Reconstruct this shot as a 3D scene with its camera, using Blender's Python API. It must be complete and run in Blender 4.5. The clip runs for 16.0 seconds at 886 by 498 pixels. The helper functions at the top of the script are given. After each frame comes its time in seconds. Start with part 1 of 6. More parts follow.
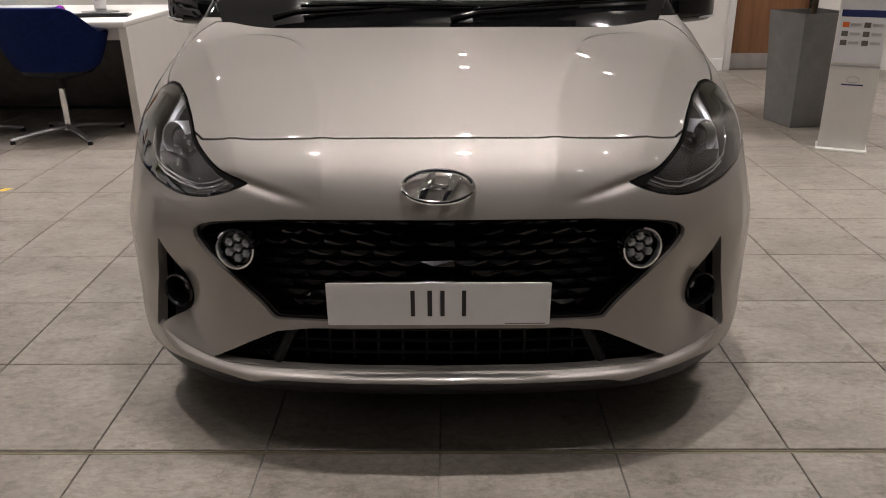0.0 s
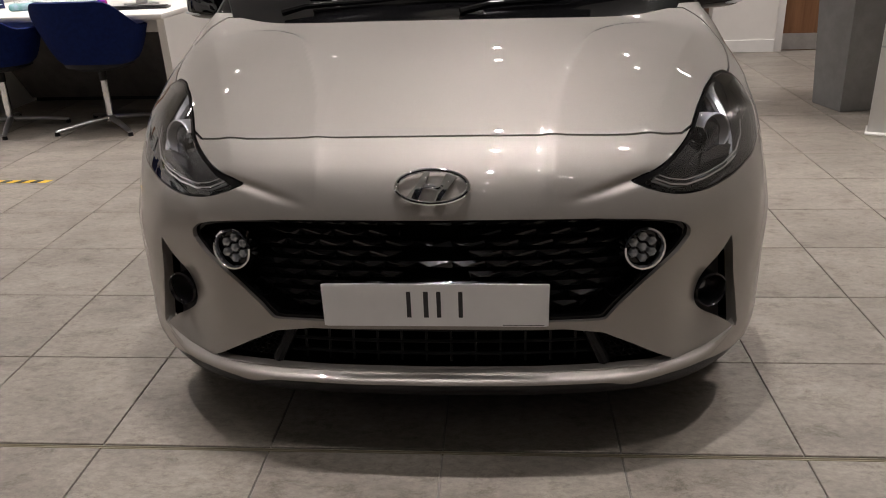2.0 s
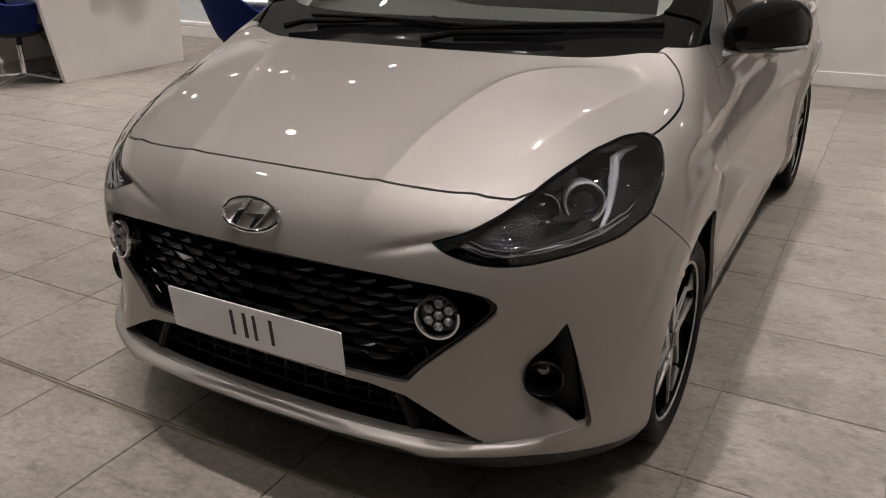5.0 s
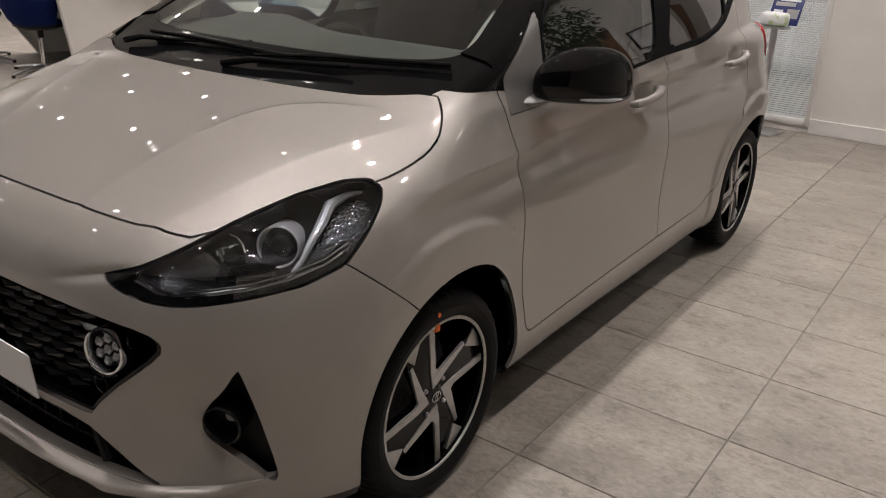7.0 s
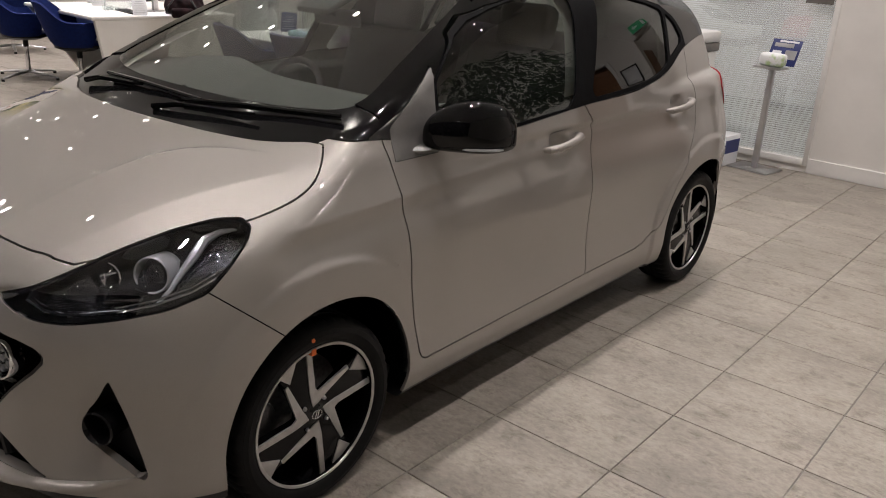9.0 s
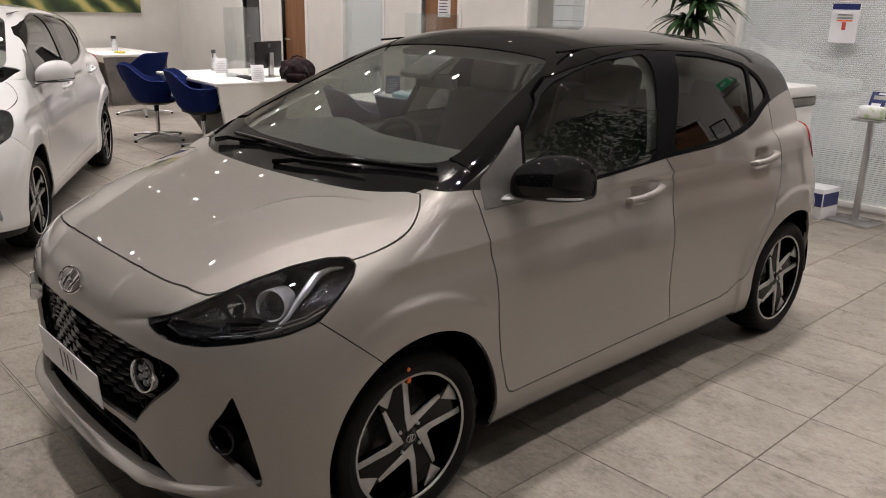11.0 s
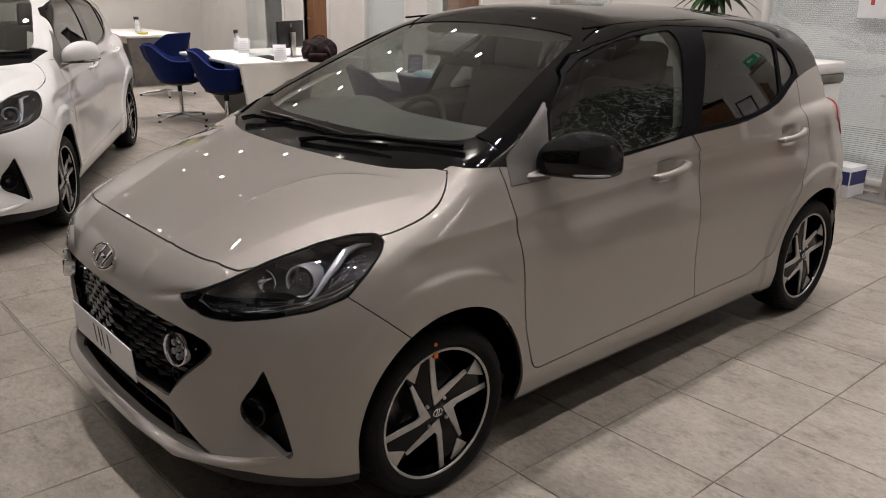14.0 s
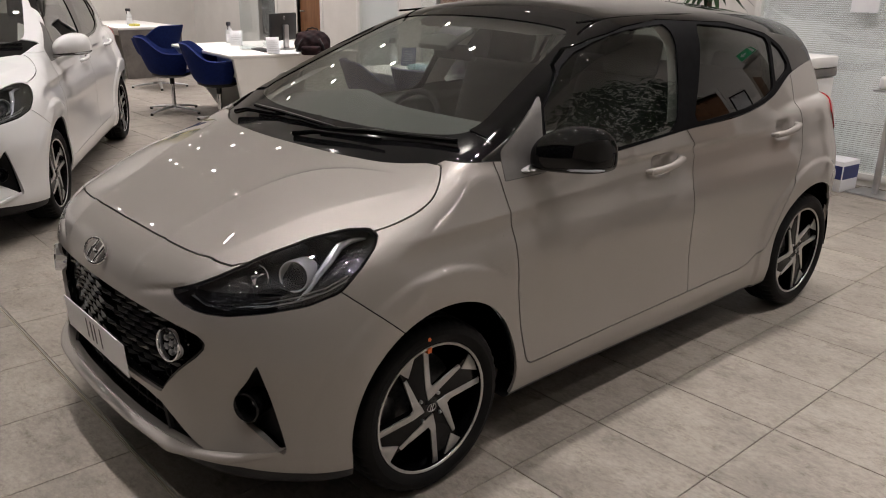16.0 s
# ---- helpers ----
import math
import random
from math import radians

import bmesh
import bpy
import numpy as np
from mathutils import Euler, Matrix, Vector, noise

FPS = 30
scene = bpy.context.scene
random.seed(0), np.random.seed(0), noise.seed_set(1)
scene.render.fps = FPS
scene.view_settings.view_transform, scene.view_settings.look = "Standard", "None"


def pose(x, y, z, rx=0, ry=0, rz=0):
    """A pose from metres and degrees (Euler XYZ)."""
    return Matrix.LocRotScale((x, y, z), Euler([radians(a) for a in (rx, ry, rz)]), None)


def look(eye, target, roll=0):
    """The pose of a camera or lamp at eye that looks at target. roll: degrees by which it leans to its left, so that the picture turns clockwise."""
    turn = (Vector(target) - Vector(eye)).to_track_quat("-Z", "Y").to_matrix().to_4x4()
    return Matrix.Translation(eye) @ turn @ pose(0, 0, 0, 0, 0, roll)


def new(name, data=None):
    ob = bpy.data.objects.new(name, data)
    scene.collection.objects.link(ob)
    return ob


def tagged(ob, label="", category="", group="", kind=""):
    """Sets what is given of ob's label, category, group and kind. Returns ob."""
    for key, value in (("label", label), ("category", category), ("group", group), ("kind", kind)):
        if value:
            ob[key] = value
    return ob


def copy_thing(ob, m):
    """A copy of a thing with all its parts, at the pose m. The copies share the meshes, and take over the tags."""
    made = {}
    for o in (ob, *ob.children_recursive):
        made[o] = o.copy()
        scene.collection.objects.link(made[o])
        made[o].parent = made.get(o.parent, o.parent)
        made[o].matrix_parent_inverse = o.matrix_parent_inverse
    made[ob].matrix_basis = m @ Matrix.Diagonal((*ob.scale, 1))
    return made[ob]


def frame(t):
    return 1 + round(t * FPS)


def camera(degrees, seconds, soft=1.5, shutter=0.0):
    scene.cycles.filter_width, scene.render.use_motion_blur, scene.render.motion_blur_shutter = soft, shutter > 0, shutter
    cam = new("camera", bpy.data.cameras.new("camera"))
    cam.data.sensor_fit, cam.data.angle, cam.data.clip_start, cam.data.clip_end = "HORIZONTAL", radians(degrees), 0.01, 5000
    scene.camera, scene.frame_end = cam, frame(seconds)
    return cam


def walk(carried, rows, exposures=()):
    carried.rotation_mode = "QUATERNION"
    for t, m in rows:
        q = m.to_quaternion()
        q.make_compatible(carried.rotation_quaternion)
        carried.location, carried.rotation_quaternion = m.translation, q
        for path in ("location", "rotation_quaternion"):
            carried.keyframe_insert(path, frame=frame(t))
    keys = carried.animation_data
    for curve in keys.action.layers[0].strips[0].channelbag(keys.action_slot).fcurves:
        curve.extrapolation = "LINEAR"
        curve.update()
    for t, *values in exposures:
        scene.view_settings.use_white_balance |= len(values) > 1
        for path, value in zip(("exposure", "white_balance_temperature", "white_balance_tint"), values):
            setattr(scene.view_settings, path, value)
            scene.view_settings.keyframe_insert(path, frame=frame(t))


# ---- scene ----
cam = camera(57.5, 16.0, soft=1.0)
PATH = [
    (0, (0.020, -1.707, 1.263), (0.01, 0.156, 0.535), -0.3),
    (0.5, (0.032, -1.695, 1.262), (0.018, 0.164, 0.526), -0.3),
    (1, (0.037, -1.682, 1.261), (0.012, 0.174, 0.516), -0.4),
    (1.5, (0.057, -1.672, 1.26), (0.02, 0.18, 0.507), -0.5),
    (2, (0.153, -1.658, 1.286), (0.008, 0.183, 0.522), -1.8),
    (2.5, (0.309, -1.639, 1.309), (-0.055, 0.171, 0.55), -3.0),
    (3, (0.441, -1.577, 1.318), (-0.038, 0.205, 0.557), -2.2),
    (3.2, (0.500, -1.534, 1.314), (-0.039, 0.231, 0.555), -1.8),
    (5.3, (1.322, -1.147, 1.355), (0.381, 0.44, 0.584), -0.1),
    (5.5, (1.383, -1.073, 1.351), (0.438, 0.512, 0.579), 1.0),
    (6, (1.512, -0.945, 1.371), (0.553, 0.633, 0.602), 1.7),
    (6.5, (1.669, -0.834, 1.382), (0.665, 0.72, 0.623), 1.9),
    (7, (1.837, -0.73, 1.393), (0.765, 0.789, 0.655), 2.3),
    (7.5, (1.914, -0.641, 1.4), (0.788, 0.834, 0.655), 1.9),
    (8, (1.987, -0.541, 1.435), (0.837, 0.899, 0.658), 2.9),
    (8.5, (2.131, -0.519, 1.492), (0.977, 0.912, 0.706), 3.1),
    (9, (2.31, -0.584, 1.533), (1.119, 0.862, 0.831), 3.1),
    (9.5, (2.421, -0.665, 1.565), (1.169, 0.795, 1.015), 2.5),
    (10, (2.468, -0.72, 1.569), (1.128, 0.664, 1.031), 1.5),
    (10.2, (2.491, -0.726, 1.569), (1.12, 0.626, 1.03), 1.1),
    (12.5, (2.494, -0.734, 1.562), (1.078, 0.539, 0.95), 1.0),
    (13, (2.495, -0.748, 1.562), (1.07, 0.513, 0.947), 0.8),
    (13.5, (2.49, -0.752, 1.561), (1.069, 0.508, 0.936), 0.9),
    (14, (2.494, -0.758, 1.560), (1.072, 0.500, 0.934), 0.8),
    (14.5, (2.498, -0.764, 1.559), (1.074, 0.493, 0.933), 0.8),
    (15, (2.499, -0.763, 1.559), (1.078, 0.496, 0.929), 0.8),
    (15.5, (2.494, -0.754, 1.558), (1.078, 0.508, 0.923), 0.8),
    (16, (2.487, -0.754, 1.563), (1.08, 0.513, 0.921), 1.0),
]
walk(cam, [(t, look(eye, target, roll)) for t, eye, target, roll in PATH], exposures=[(0.0, 0.1), (16.0, 0.1)])

# ---- light ----
world = bpy.data.worlds.new("world")
scene.world = world
world.use_nodes = True
world.node_tree.nodes["Background"].inputs[0].default_value = (0.9, 0.95, 1.0, 1)
world.node_tree.nodes["Background"].inputs[1].default_value = 0.05

CEIL = 4.5
# a regular grid of narrow downlights over the room
LIGHTS = [(0.20 + 1.75 * i, 0.10 + 1.70 * j, 10.0, 56) for i in range(-6, 4) for j in range(-3, 4) if -10.5 < 0.20 + 1.75 * i < 5.0 and j < 3]
# wide rows along the north and west walls, added to brighten them
LIGHTS += [(0.20 + 1.75 * i, 4.60, 26.0, 110) for i in range(-6, 4) if -11.5 < 0.20 + 1.75 * i < 5.5]
LIGHTS += [(-11.2, 0.10 + 1.70 * j, 17.0, 140) for j in range(-3, 3)]
# unseen fill lamps added in the back rooms to lift blinds and passage
LIGHTS += [(-0.3, 7.8, 40.0, 140), (-6.4, 7.8, 25.0, 140), (1.9, 7.8, 14.0, 140)]
LAMP_COLOR = (1.0, 0.92, 0.915)
for lx, ly, watts, beam in LIGHTS:
    lamp = bpy.data.lights.new("downlight_or_fill_lamp", "AREA")
    lamp.shape, lamp.size, lamp.energy, lamp.color, lamp.spread = "DISK", 0.06, watts, LAMP_COLOR, radians(beam)
    new("downlight_or_fill_lamp", lamp).matrix_basis = Matrix.Translation((lx, ly, CEIL - 0.012))

# ---- materials ----
def mat(name, color, rough=0.5, metal=0.0, coat=0.0, spec=0.5):
    m = bpy.data.materials.new(name)
    m.use_nodes = True
    b = m.node_tree.nodes["Principled BSDF"]
    b.inputs["Base Color"].default_value = (*color, 1)
    b.inputs["Roughness"].default_value = rough
    b.inputs["Metallic"].default_value = metal
    b.inputs["Coat Weight"].default_value = coat
    b.inputs["Coat Roughness"].default_value = 0.02
    b.inputs["Specular IOR Level"].default_value = spec
    return m


def node(m, kind, **values):
    n = m.node_tree.nodes.new(kind)
    for k, v in values.items():
        if k in n.inputs:
            n.inputs[k].default_value = v
    return n


def link(m, a, b):
    m.node_tree.links.new(a, b)


def shader(m):
    return m.node_tree.nodes["Principled BSDF"]


def mottle(m, c1, c2, scale, rough=None, bump_scale=0.0, bump_strength=0.1, detail=6, lo=0.35, hi=0.65):
    """Varies colour between c1 and c2 by noise at two scales; adds fine relief."""
    co = node(m, "ShaderNodeTexCoord")
    n1 = node(m, "ShaderNodeTexNoise", Scale=scale, Detail=detail, Roughness=0.65)
    link(m, co.outputs["Object"], n1.inputs["Vector"])
    r = node(m, "ShaderNodeValToRGB")
    r.color_ramp.elements[0].position, r.color_ramp.elements[1].position = lo, hi
    r.color_ramp.elements[0].color, r.color_ramp.elements[1].color = (*c1, 1), (*c2, 1)
    link(m, n1.outputs["Fac"], r.inputs["Fac"])
    link(m, r.outputs["Color"], shader(m).inputs["Base Color"])
    if rough:
        mr = node(m, "ShaderNodeMapRange")
        mr.inputs["To Min"].default_value, mr.inputs["To Max"].default_value = rough
        link(m, n1.outputs["Fac"], mr.inputs["Value"])
        link(m, mr.outputs["Result"], shader(m).inputs["Roughness"])
    if bump_scale:
        n2 = node(m, "ShaderNodeTexNoise", Scale=bump_scale, Detail=4)
        link(m, co.outputs["Object"], n2.inputs["Vector"])
        b = node(m, "ShaderNodeBump", Strength=bump_strength, Distance=0.002)
        link(m, n2.outputs["Fac"], b.inputs["Height"])
        link(m, b.outputs["Normal"], shader(m).inputs["Normal"])
    return m


def paint_material(name, color, flake):
    """Metallic car paint: fine flakes under a clear coat."""
    m = mat(name, color, 0.54, 0.58, 1.0)
    shader(m).inputs["Coat Roughness"].default_value = 0.006
    co = node(m, "ShaderNodeTexCoord")
    shader(m).inputs["Coat IOR"].default_value = 1.7
    v = node(m, "ShaderNodeTexVoronoi", Scale=1400.0)
    link(m, co.outputs["Object"], v.inputs["Vector"])
    mix = node(m, "ShaderNodeMix")
    mix.data_type = "RGBA"
    mix.inputs[6].default_value, mix.inputs[7].default_value = (*color, 1), (*flake, 1)
    sep = node(m, "ShaderNodeSeparateColor")
    link(m, v.outputs["Color"], sep.inputs["Color"])
    mr = node(m, "ShaderNodeMath")
    mr.operation = "MULTIPLY"
    mr.inputs[1].default_value = 0.55
    link(m, sep.outputs["Red"], mr.inputs[0])
    link(m, mr.outputs["Value"], mix.inputs[0])
    link(m, mix.outputs[2], shader(m).inputs["Base Color"])
    n2 = node(m, "ShaderNodeTexNoise", Scale=260.0, Detail=2)
    link(m, co.outputs["Object"], n2.inputs["Vector"])
    b = node(m, "ShaderNodeBump", Strength=0.008, Distance=0.001)
    link(m, n2.outputs["Fac"], b.inputs["Height"])
    link(m, b.outputs["Normal"], shader(m).inputs["Coat Normal"])
    return m


def glass_material(name, tint, gloss=0.08):
    """A thin pane: tinted see-through, glossier at a slant."""
    m = bpy.data.materials.new(name)
    m.use_nodes = True
    nt = m.node_tree
    nt.nodes.clear()
    out = nt.nodes.new("ShaderNodeOutputMaterial")
    tr = nt.nodes.new("ShaderNodeBsdfTransparent")
    tr.inputs[0].default_value = (*tint, 1)
    gl = nt.nodes.new("ShaderNodeBsdfGlossy")
    gl.inputs["Roughness"].default_value = 0.0
    gl.inputs["Color"].default_value = (1, 1, 1, 1)
    lw = nt.nodes.new("ShaderNodeLayerWeight")
    lw.inputs["Blend"].default_value = 0.5
    pw = nt.nodes.new("ShaderNodeMath")
    pw.operation = "POWER"
    pw.inputs[1].default_value = 4.0
    ad = nt.nodes.new("ShaderNodeMath")
    ad.operation, ad.use_clamp = "MULTIPLY_ADD", True
    ad.inputs[1].default_value, ad.inputs[2].default_value = 0.9, gloss
    mx = nt.nodes.new("ShaderNodeMixShader")
    nt.links.new(lw.outputs["Facing"], pw.inputs[0])
    nt.links.new(pw.outputs[0], ad.inputs[0])
    nt.links.new(ad.outputs[0], mx.inputs[0])
    nt.links.new(tr.outputs[0], mx.inputs[1])
    nt.links.new(gl.outputs[0], mx.inputs[2])
    nt.links.new(mx.outputs[0], out.inputs["Surface"])
    return m


def glow(name, color, strength):
    m = mat(name, color)
    shader(m).inputs["Emission Color"].default_value = (*color, 1)
    shader(m).inputs["Emission Strength"].default_value = strength
    return m


PAINT = paint_material("beige_metallic_paint", (0.262, 0.243, 0.224), (0.385, 0.357, 0.330))
WHITE_PAINT = mat("white_car_paint", (0.78, 0.78, 0.77), 0.35, 0.0, 1.0)
GLOSS_BLACK = mat("gloss_black_paint", (0.003, 0.003, 0.0033), 0.03, 0.0, 0.0, 0.40)
BLACK_PLASTIC = mottle(mat("black_plastic", (0.008, 0.008, 0.009), 0.45, 0.0, 0.0, 0.25), (0.006, 0.006, 0.0065), (0.011, 0.011, 0.012), 30, (0.35, 0.55), 900, 0.15)
FRAME_BLACK = mottle(mat("satin_black_window_frame", (0.006, 0.006, 0.0065), 0.6, 0.0, 0.0, 0.03), (0.005, 0.005, 0.0055), (0.008, 0.008, 0.0085), 25, (0.55, 0.65))
GRILLE_BLACK = mat("grille_black", (0.005, 0.005, 0.0054), 0.09, 0.0, 0.0, 0.3)
# shineless near-black: the shade inside openings, put into the colour
DEEP_BLACK = mat("cavity_shade_black", (0.002, 0.002, 0.002), 0.9, 0.0, 0.0, 0.0)
SAIL_GREY = mottle(mat("satin_grey_plastic", (0.17, 0.165, 0.158), 0.4, 0.4), (0.16, 0.155, 0.148), (0.185, 0.18, 0.172), 20, (0.35, 0.45))
SPOKE_BLACK = mat("spoke_black_lacquer", (0.002, 0.002, 0.0022), 0.12, 0.0, 0.0, 0.18)
CAST_GREY = mottle(mat("cast_grey_metal", (0.10, 0.10, 0.105), 0.4, 0.6), (0.07, 0.07, 0.075), (0.15, 0.15, 0.155), 60, (0.3, 0.5))
BADGE = mat("soft_chrome", (0.72, 0.72, 0.73), 0.08, 1.0)
CHROME = mat("chrome", (0.75, 0.76, 0.78), 0.06, 1.0)
SATIN_METAL = mottle(mat("satin_aluminium", (0.55, 0.55, 0.56), 0.3, 1.0), (0.5, 0.5, 0.51), (0.62, 0.62, 0.63), 8, (0.24, 0.38))
MACHINED = mottle(mat("machined_aluminium", (0.40, 0.39, 0.37), 0.36, 0.5, 0.2), (0.36, 0.35, 0.335), (0.44, 0.43, 0.41), 40, (0.3, 0.42))
RUBBER = mottle(mat("tyre_rubber", (0.005, 0.005, 0.005), 0.6, 0.0, 0.0, 0.14), (0.0035, 0.0035, 0.0035), (0.007, 0.007, 0.0068), 14, (0.5, 0.7), 300, 0.2)
SIDE_GLASS = glass_material("side_glass", (0.44, 0.48, 0.46), 0.075)
PRIVACY_GLASS = glass_material("dark_privacy_glass", (0.08, 0.09, 0.085), 0.03)
SCREEN_GLASS = glass_material("windscreen_glass", (0.86, 0.90, 0.87), 0.15)
LAMP_GLASS = glass_material("clear_lamp_cover", (0.95, 0.96, 0.98), 0.09)
CLEAR_GLASS = glass_material("clear_glass", (0.93, 0.95, 0.94))
RED_LENS = mat("red_lens", (0.35, 0.01, 0.015), 0.1, 0.0, 1.0)
TRIM_GREY = mottle(mat("interior_grey_plastic", (0.062, 0.066, 0.062), 0.6), (0.054, 0.058, 0.054), (0.072, 0.076, 0.071), 40, (0.55, 0.7), 700, 0.2)
LINER = mottle(mat("pale_headliner", (0.42, 0.41, 0.38), 0.9), (0.40, 0.39, 0.36), (0.45, 0.44, 0.41), 60, (0.85, 0.95))
SEAT_CLOTH = mottle(mat("dark_seat_cloth", (0.06, 0.06, 0.062), 0.9), (0.048, 0.048, 0.05), (0.078, 0.078, 0.081), 120, (0.85, 0.95), 900, 0.3)
PLATE_WHITE = mottle(mat("white_plate", (0.72, 0.72, 0.72), 0.35), (0.70, 0.70, 0.70), (0.75, 0.75, 0.75), 6, (0.3, 0.42))
INK = mat("black_print", (0.012, 0.012, 0.014), 0.4)
ORANGE = mat("orange_sticker", (0.75, 0.16, 0.03), 0.6)
WALL_PAINT = mottle(mat("off_white_wall_paint", (0.72, 0.70, 0.66), 0.7), (0.70, 0.68, 0.64), (0.75, 0.73, 0.69), 3, (0.6, 0.8), 250, 0.05)
TRIM_WHITE = mottle(mat("white_gloss_trim", (0.78, 0.77, 0.74), 0.35), (0.75, 0.74, 0.71), (0.80, 0.79, 0.76), 5, (0.3, 0.42))
CEIL_PAINT = mottle(mat("grey_ceiling", (0.42, 0.42, 0.41), 0.85), (0.39, 0.39, 0.38), (0.45, 0.45, 0.44), 2, (0.8, 0.9))
DESK_WHITE = mottle(mat("white_laminate", (0.78, 0.76, 0.72), 0.32), (0.76, 0.74, 0.70), (0.80, 0.78, 0.74), 4, (0.26, 0.38))
DESK_GREY = mottle(mat("grey_wood_laminate", (0.13, 0.12, 0.11), 0.5), (0.11, 0.10, 0.09), (0.17, 0.155, 0.14), 7, (0.4, 0.55))
BLUE_SHELL = mottle(mat("dark_blue_felt", (0.005, 0.014, 0.085), 0.8, 0.0, 0.0, 0.12), (0.004, 0.011, 0.070), (0.007, 0.018, 0.10), 40, (0.7, 0.9), 700, 0.3)
LIGHT_DISC = glow("lit_downlight", (1.0, 0.93, 0.86), 55.0)


def tile_material():
    """Grey cement-look porcelain: cloudy, with darker scuffs; each tile a little different."""
    m = mat("grey_porcelain", (0.26, 0.25, 0.235), 0.45)
    co = node(m, "ShaderNodeTexCoord")
    geo = node(m, "ShaderNodeNewGeometry")
    info = node(m, "ShaderNodeObjectInfo")
    off = node(m, "ShaderNodeVectorMath")
    off.operation = "MULTIPLY_ADD"
    off.inputs[1].default_value = (37.0, 19.0, 11.0)
    stretch = node(m, "ShaderNodeMapping")
    stretch.inputs["Scale"].default_value = (0.62, 1.0, 1.0)
    comb = node(m, "ShaderNodeCombineXYZ")
    rnd = node(m, "ShaderNodeMath")
    rnd.operation = "ADD"
    link(m, info.outputs["Random"], rnd.inputs[0])
    link(m, geo.outputs["Random Per Island"], rnd.inputs[1])
    for k in range(3):
        link(m, rnd.outputs[0], comb.inputs[k])
    link(m, comb.outputs[0], off.inputs[0])
    link(m, geo.outputs["Position"], off.inputs[2])
    link(m, off.outputs[0], stretch.inputs["Vector"])
    big = node(m, "ShaderNodeTexNoise", Scale=4.2, Detail=5, Roughness=0.55, Distortion=0.2)
    fine = node(m, "ShaderNodeTexNoise", Scale=55.0, Detail=6, Roughness=0.8)
    spots = node(m, "ShaderNodeTexNoise", Scale=13.0, Detail=11, Roughness=0.86, Distortion=0.3)
    for n in (big, fine, spots):
        link(m, stretch.outputs[0], n.inputs["Vector"])
    r = node(m, "ShaderNodeValToRGB")
    r.color_ramp.elements[0].position, r.color_ramp.elements[1].position = 0.30, 0.70
    r.color_ramp.elements[0].color, r.color_ramp.elements[1].color = (0.176, 0.158, 0.135, 1), (0.270, 0.244, 0.210, 1)
    link(m, big.outputs["Fac"], r.inputs["Fac"])
    r2 = node(m, "ShaderNodeValToRGB")
    r2.color_ramp.elements[0].position, r2.color_ramp.elements[1].position = 0.51, 0.65
    r2.color_ramp.elements[0].color, r2.color_ramp.elements[1].color = (1, 1, 1, 1), (0.50, 0.47, 0.43, 1)
    link(m, spots.outputs["Fac"], r2.inputs["Fac"])
    r3 = node(m, "ShaderNodeValToRGB")
    r3.color_ramp.elements[0].position, r3.color_ramp.elements[1].position = 0.3, 0.7
    r3.color_ramp.elements[0].color, r3.color_ramp.elements[1].color = (0.68, 0.67, 0.66, 1), (1.26, 1.26, 1.25, 1)
    link(m, fine.outputs["Fac"], r3.inputs["Fac"])
    mul = node(m, "ShaderNodeMix")
    mul.data_type, mul.blend_type = "RGBA", "MULTIPLY"
    mul.inputs[0].default_value = 1.0
    link(m, r.outputs[0], mul.inputs[6])
    link(m, r2.outputs[0], mul.inputs[7])
    mul2 = node(m, "ShaderNodeMix")
    mul2.data_type, mul2.blend_type = "RGBA", "MULTIPLY"
    mul2.inputs[0].default_value = 1.0
    link(m, mul.outputs[2], mul2.inputs[6])
    link(m, r3.outputs[0], mul2.inputs[7])
    link(m, mul2.outputs[2], shader(m).inputs["Base Color"])
    rr = node(m, "ShaderNodeMapRange")
    rr.inputs["To Min"].default_value, rr.inputs["To Max"].default_value = 0.34, 0.55
    link(m, fine.outputs["Fac"], rr.inputs["Value"])
    link(m, rr.outputs[0], shader(m).inputs["Roughness"])
    b = node(m, "ShaderNodeBump", Strength=0.12, Distance=0.002)
    link(m, fine.outputs["Fac"], b.inputs["Height"])
    link(m, b.outputs[0], shader(m).inputs["Normal"])
    return m


TILE = tile_material()
GROUT = mottle(mat("tile_grout", (0.20, 0.185, 0.165), 0.8), (0.15, 0.14, 0.125), (0.24, 0.225, 0.20), 5, (0.7, 0.9))
BRASS = mottle(mat("dulled_brass_strip", (0.34, 0.29, 0.21), 0.4, 0.5), (0.29, 0.25, 0.18), (0.40, 0.35, 0.26), 9, (0.35, 0.5))


def wood_material(name, a, b):
    m = mat(name, a, 0.45)
    co = node(m, "ShaderNodeTexCoord")
    mp = node(m, "ShaderNodeMapping")
    mp.inputs["Scale"].default_value = (14, 14, 0.8)
    n = node(m, "ShaderNodeTexNoise", Scale=2.5, Detail=7, Roughness=0.6, Distortion=0.6)
    link(m, co.outputs["Object"], mp.inputs[0])
    link(m, mp.outputs[0], n.inputs["Vector"])
    r = node(m, "ShaderNodeValToRGB")
    r.color_ramp.elements[0].position, r.color_ramp.elements[1].position = 0.3, 0.7
    r.color_ramp.elements[0].color, r.color_ramp.elements[1].color = (*a, 1), (*b, 1)
    link(m, n.outputs["Fac"], r.inputs[0])
    link(m, r.outputs[0], shader(m).inputs["Base Color"])
    return m


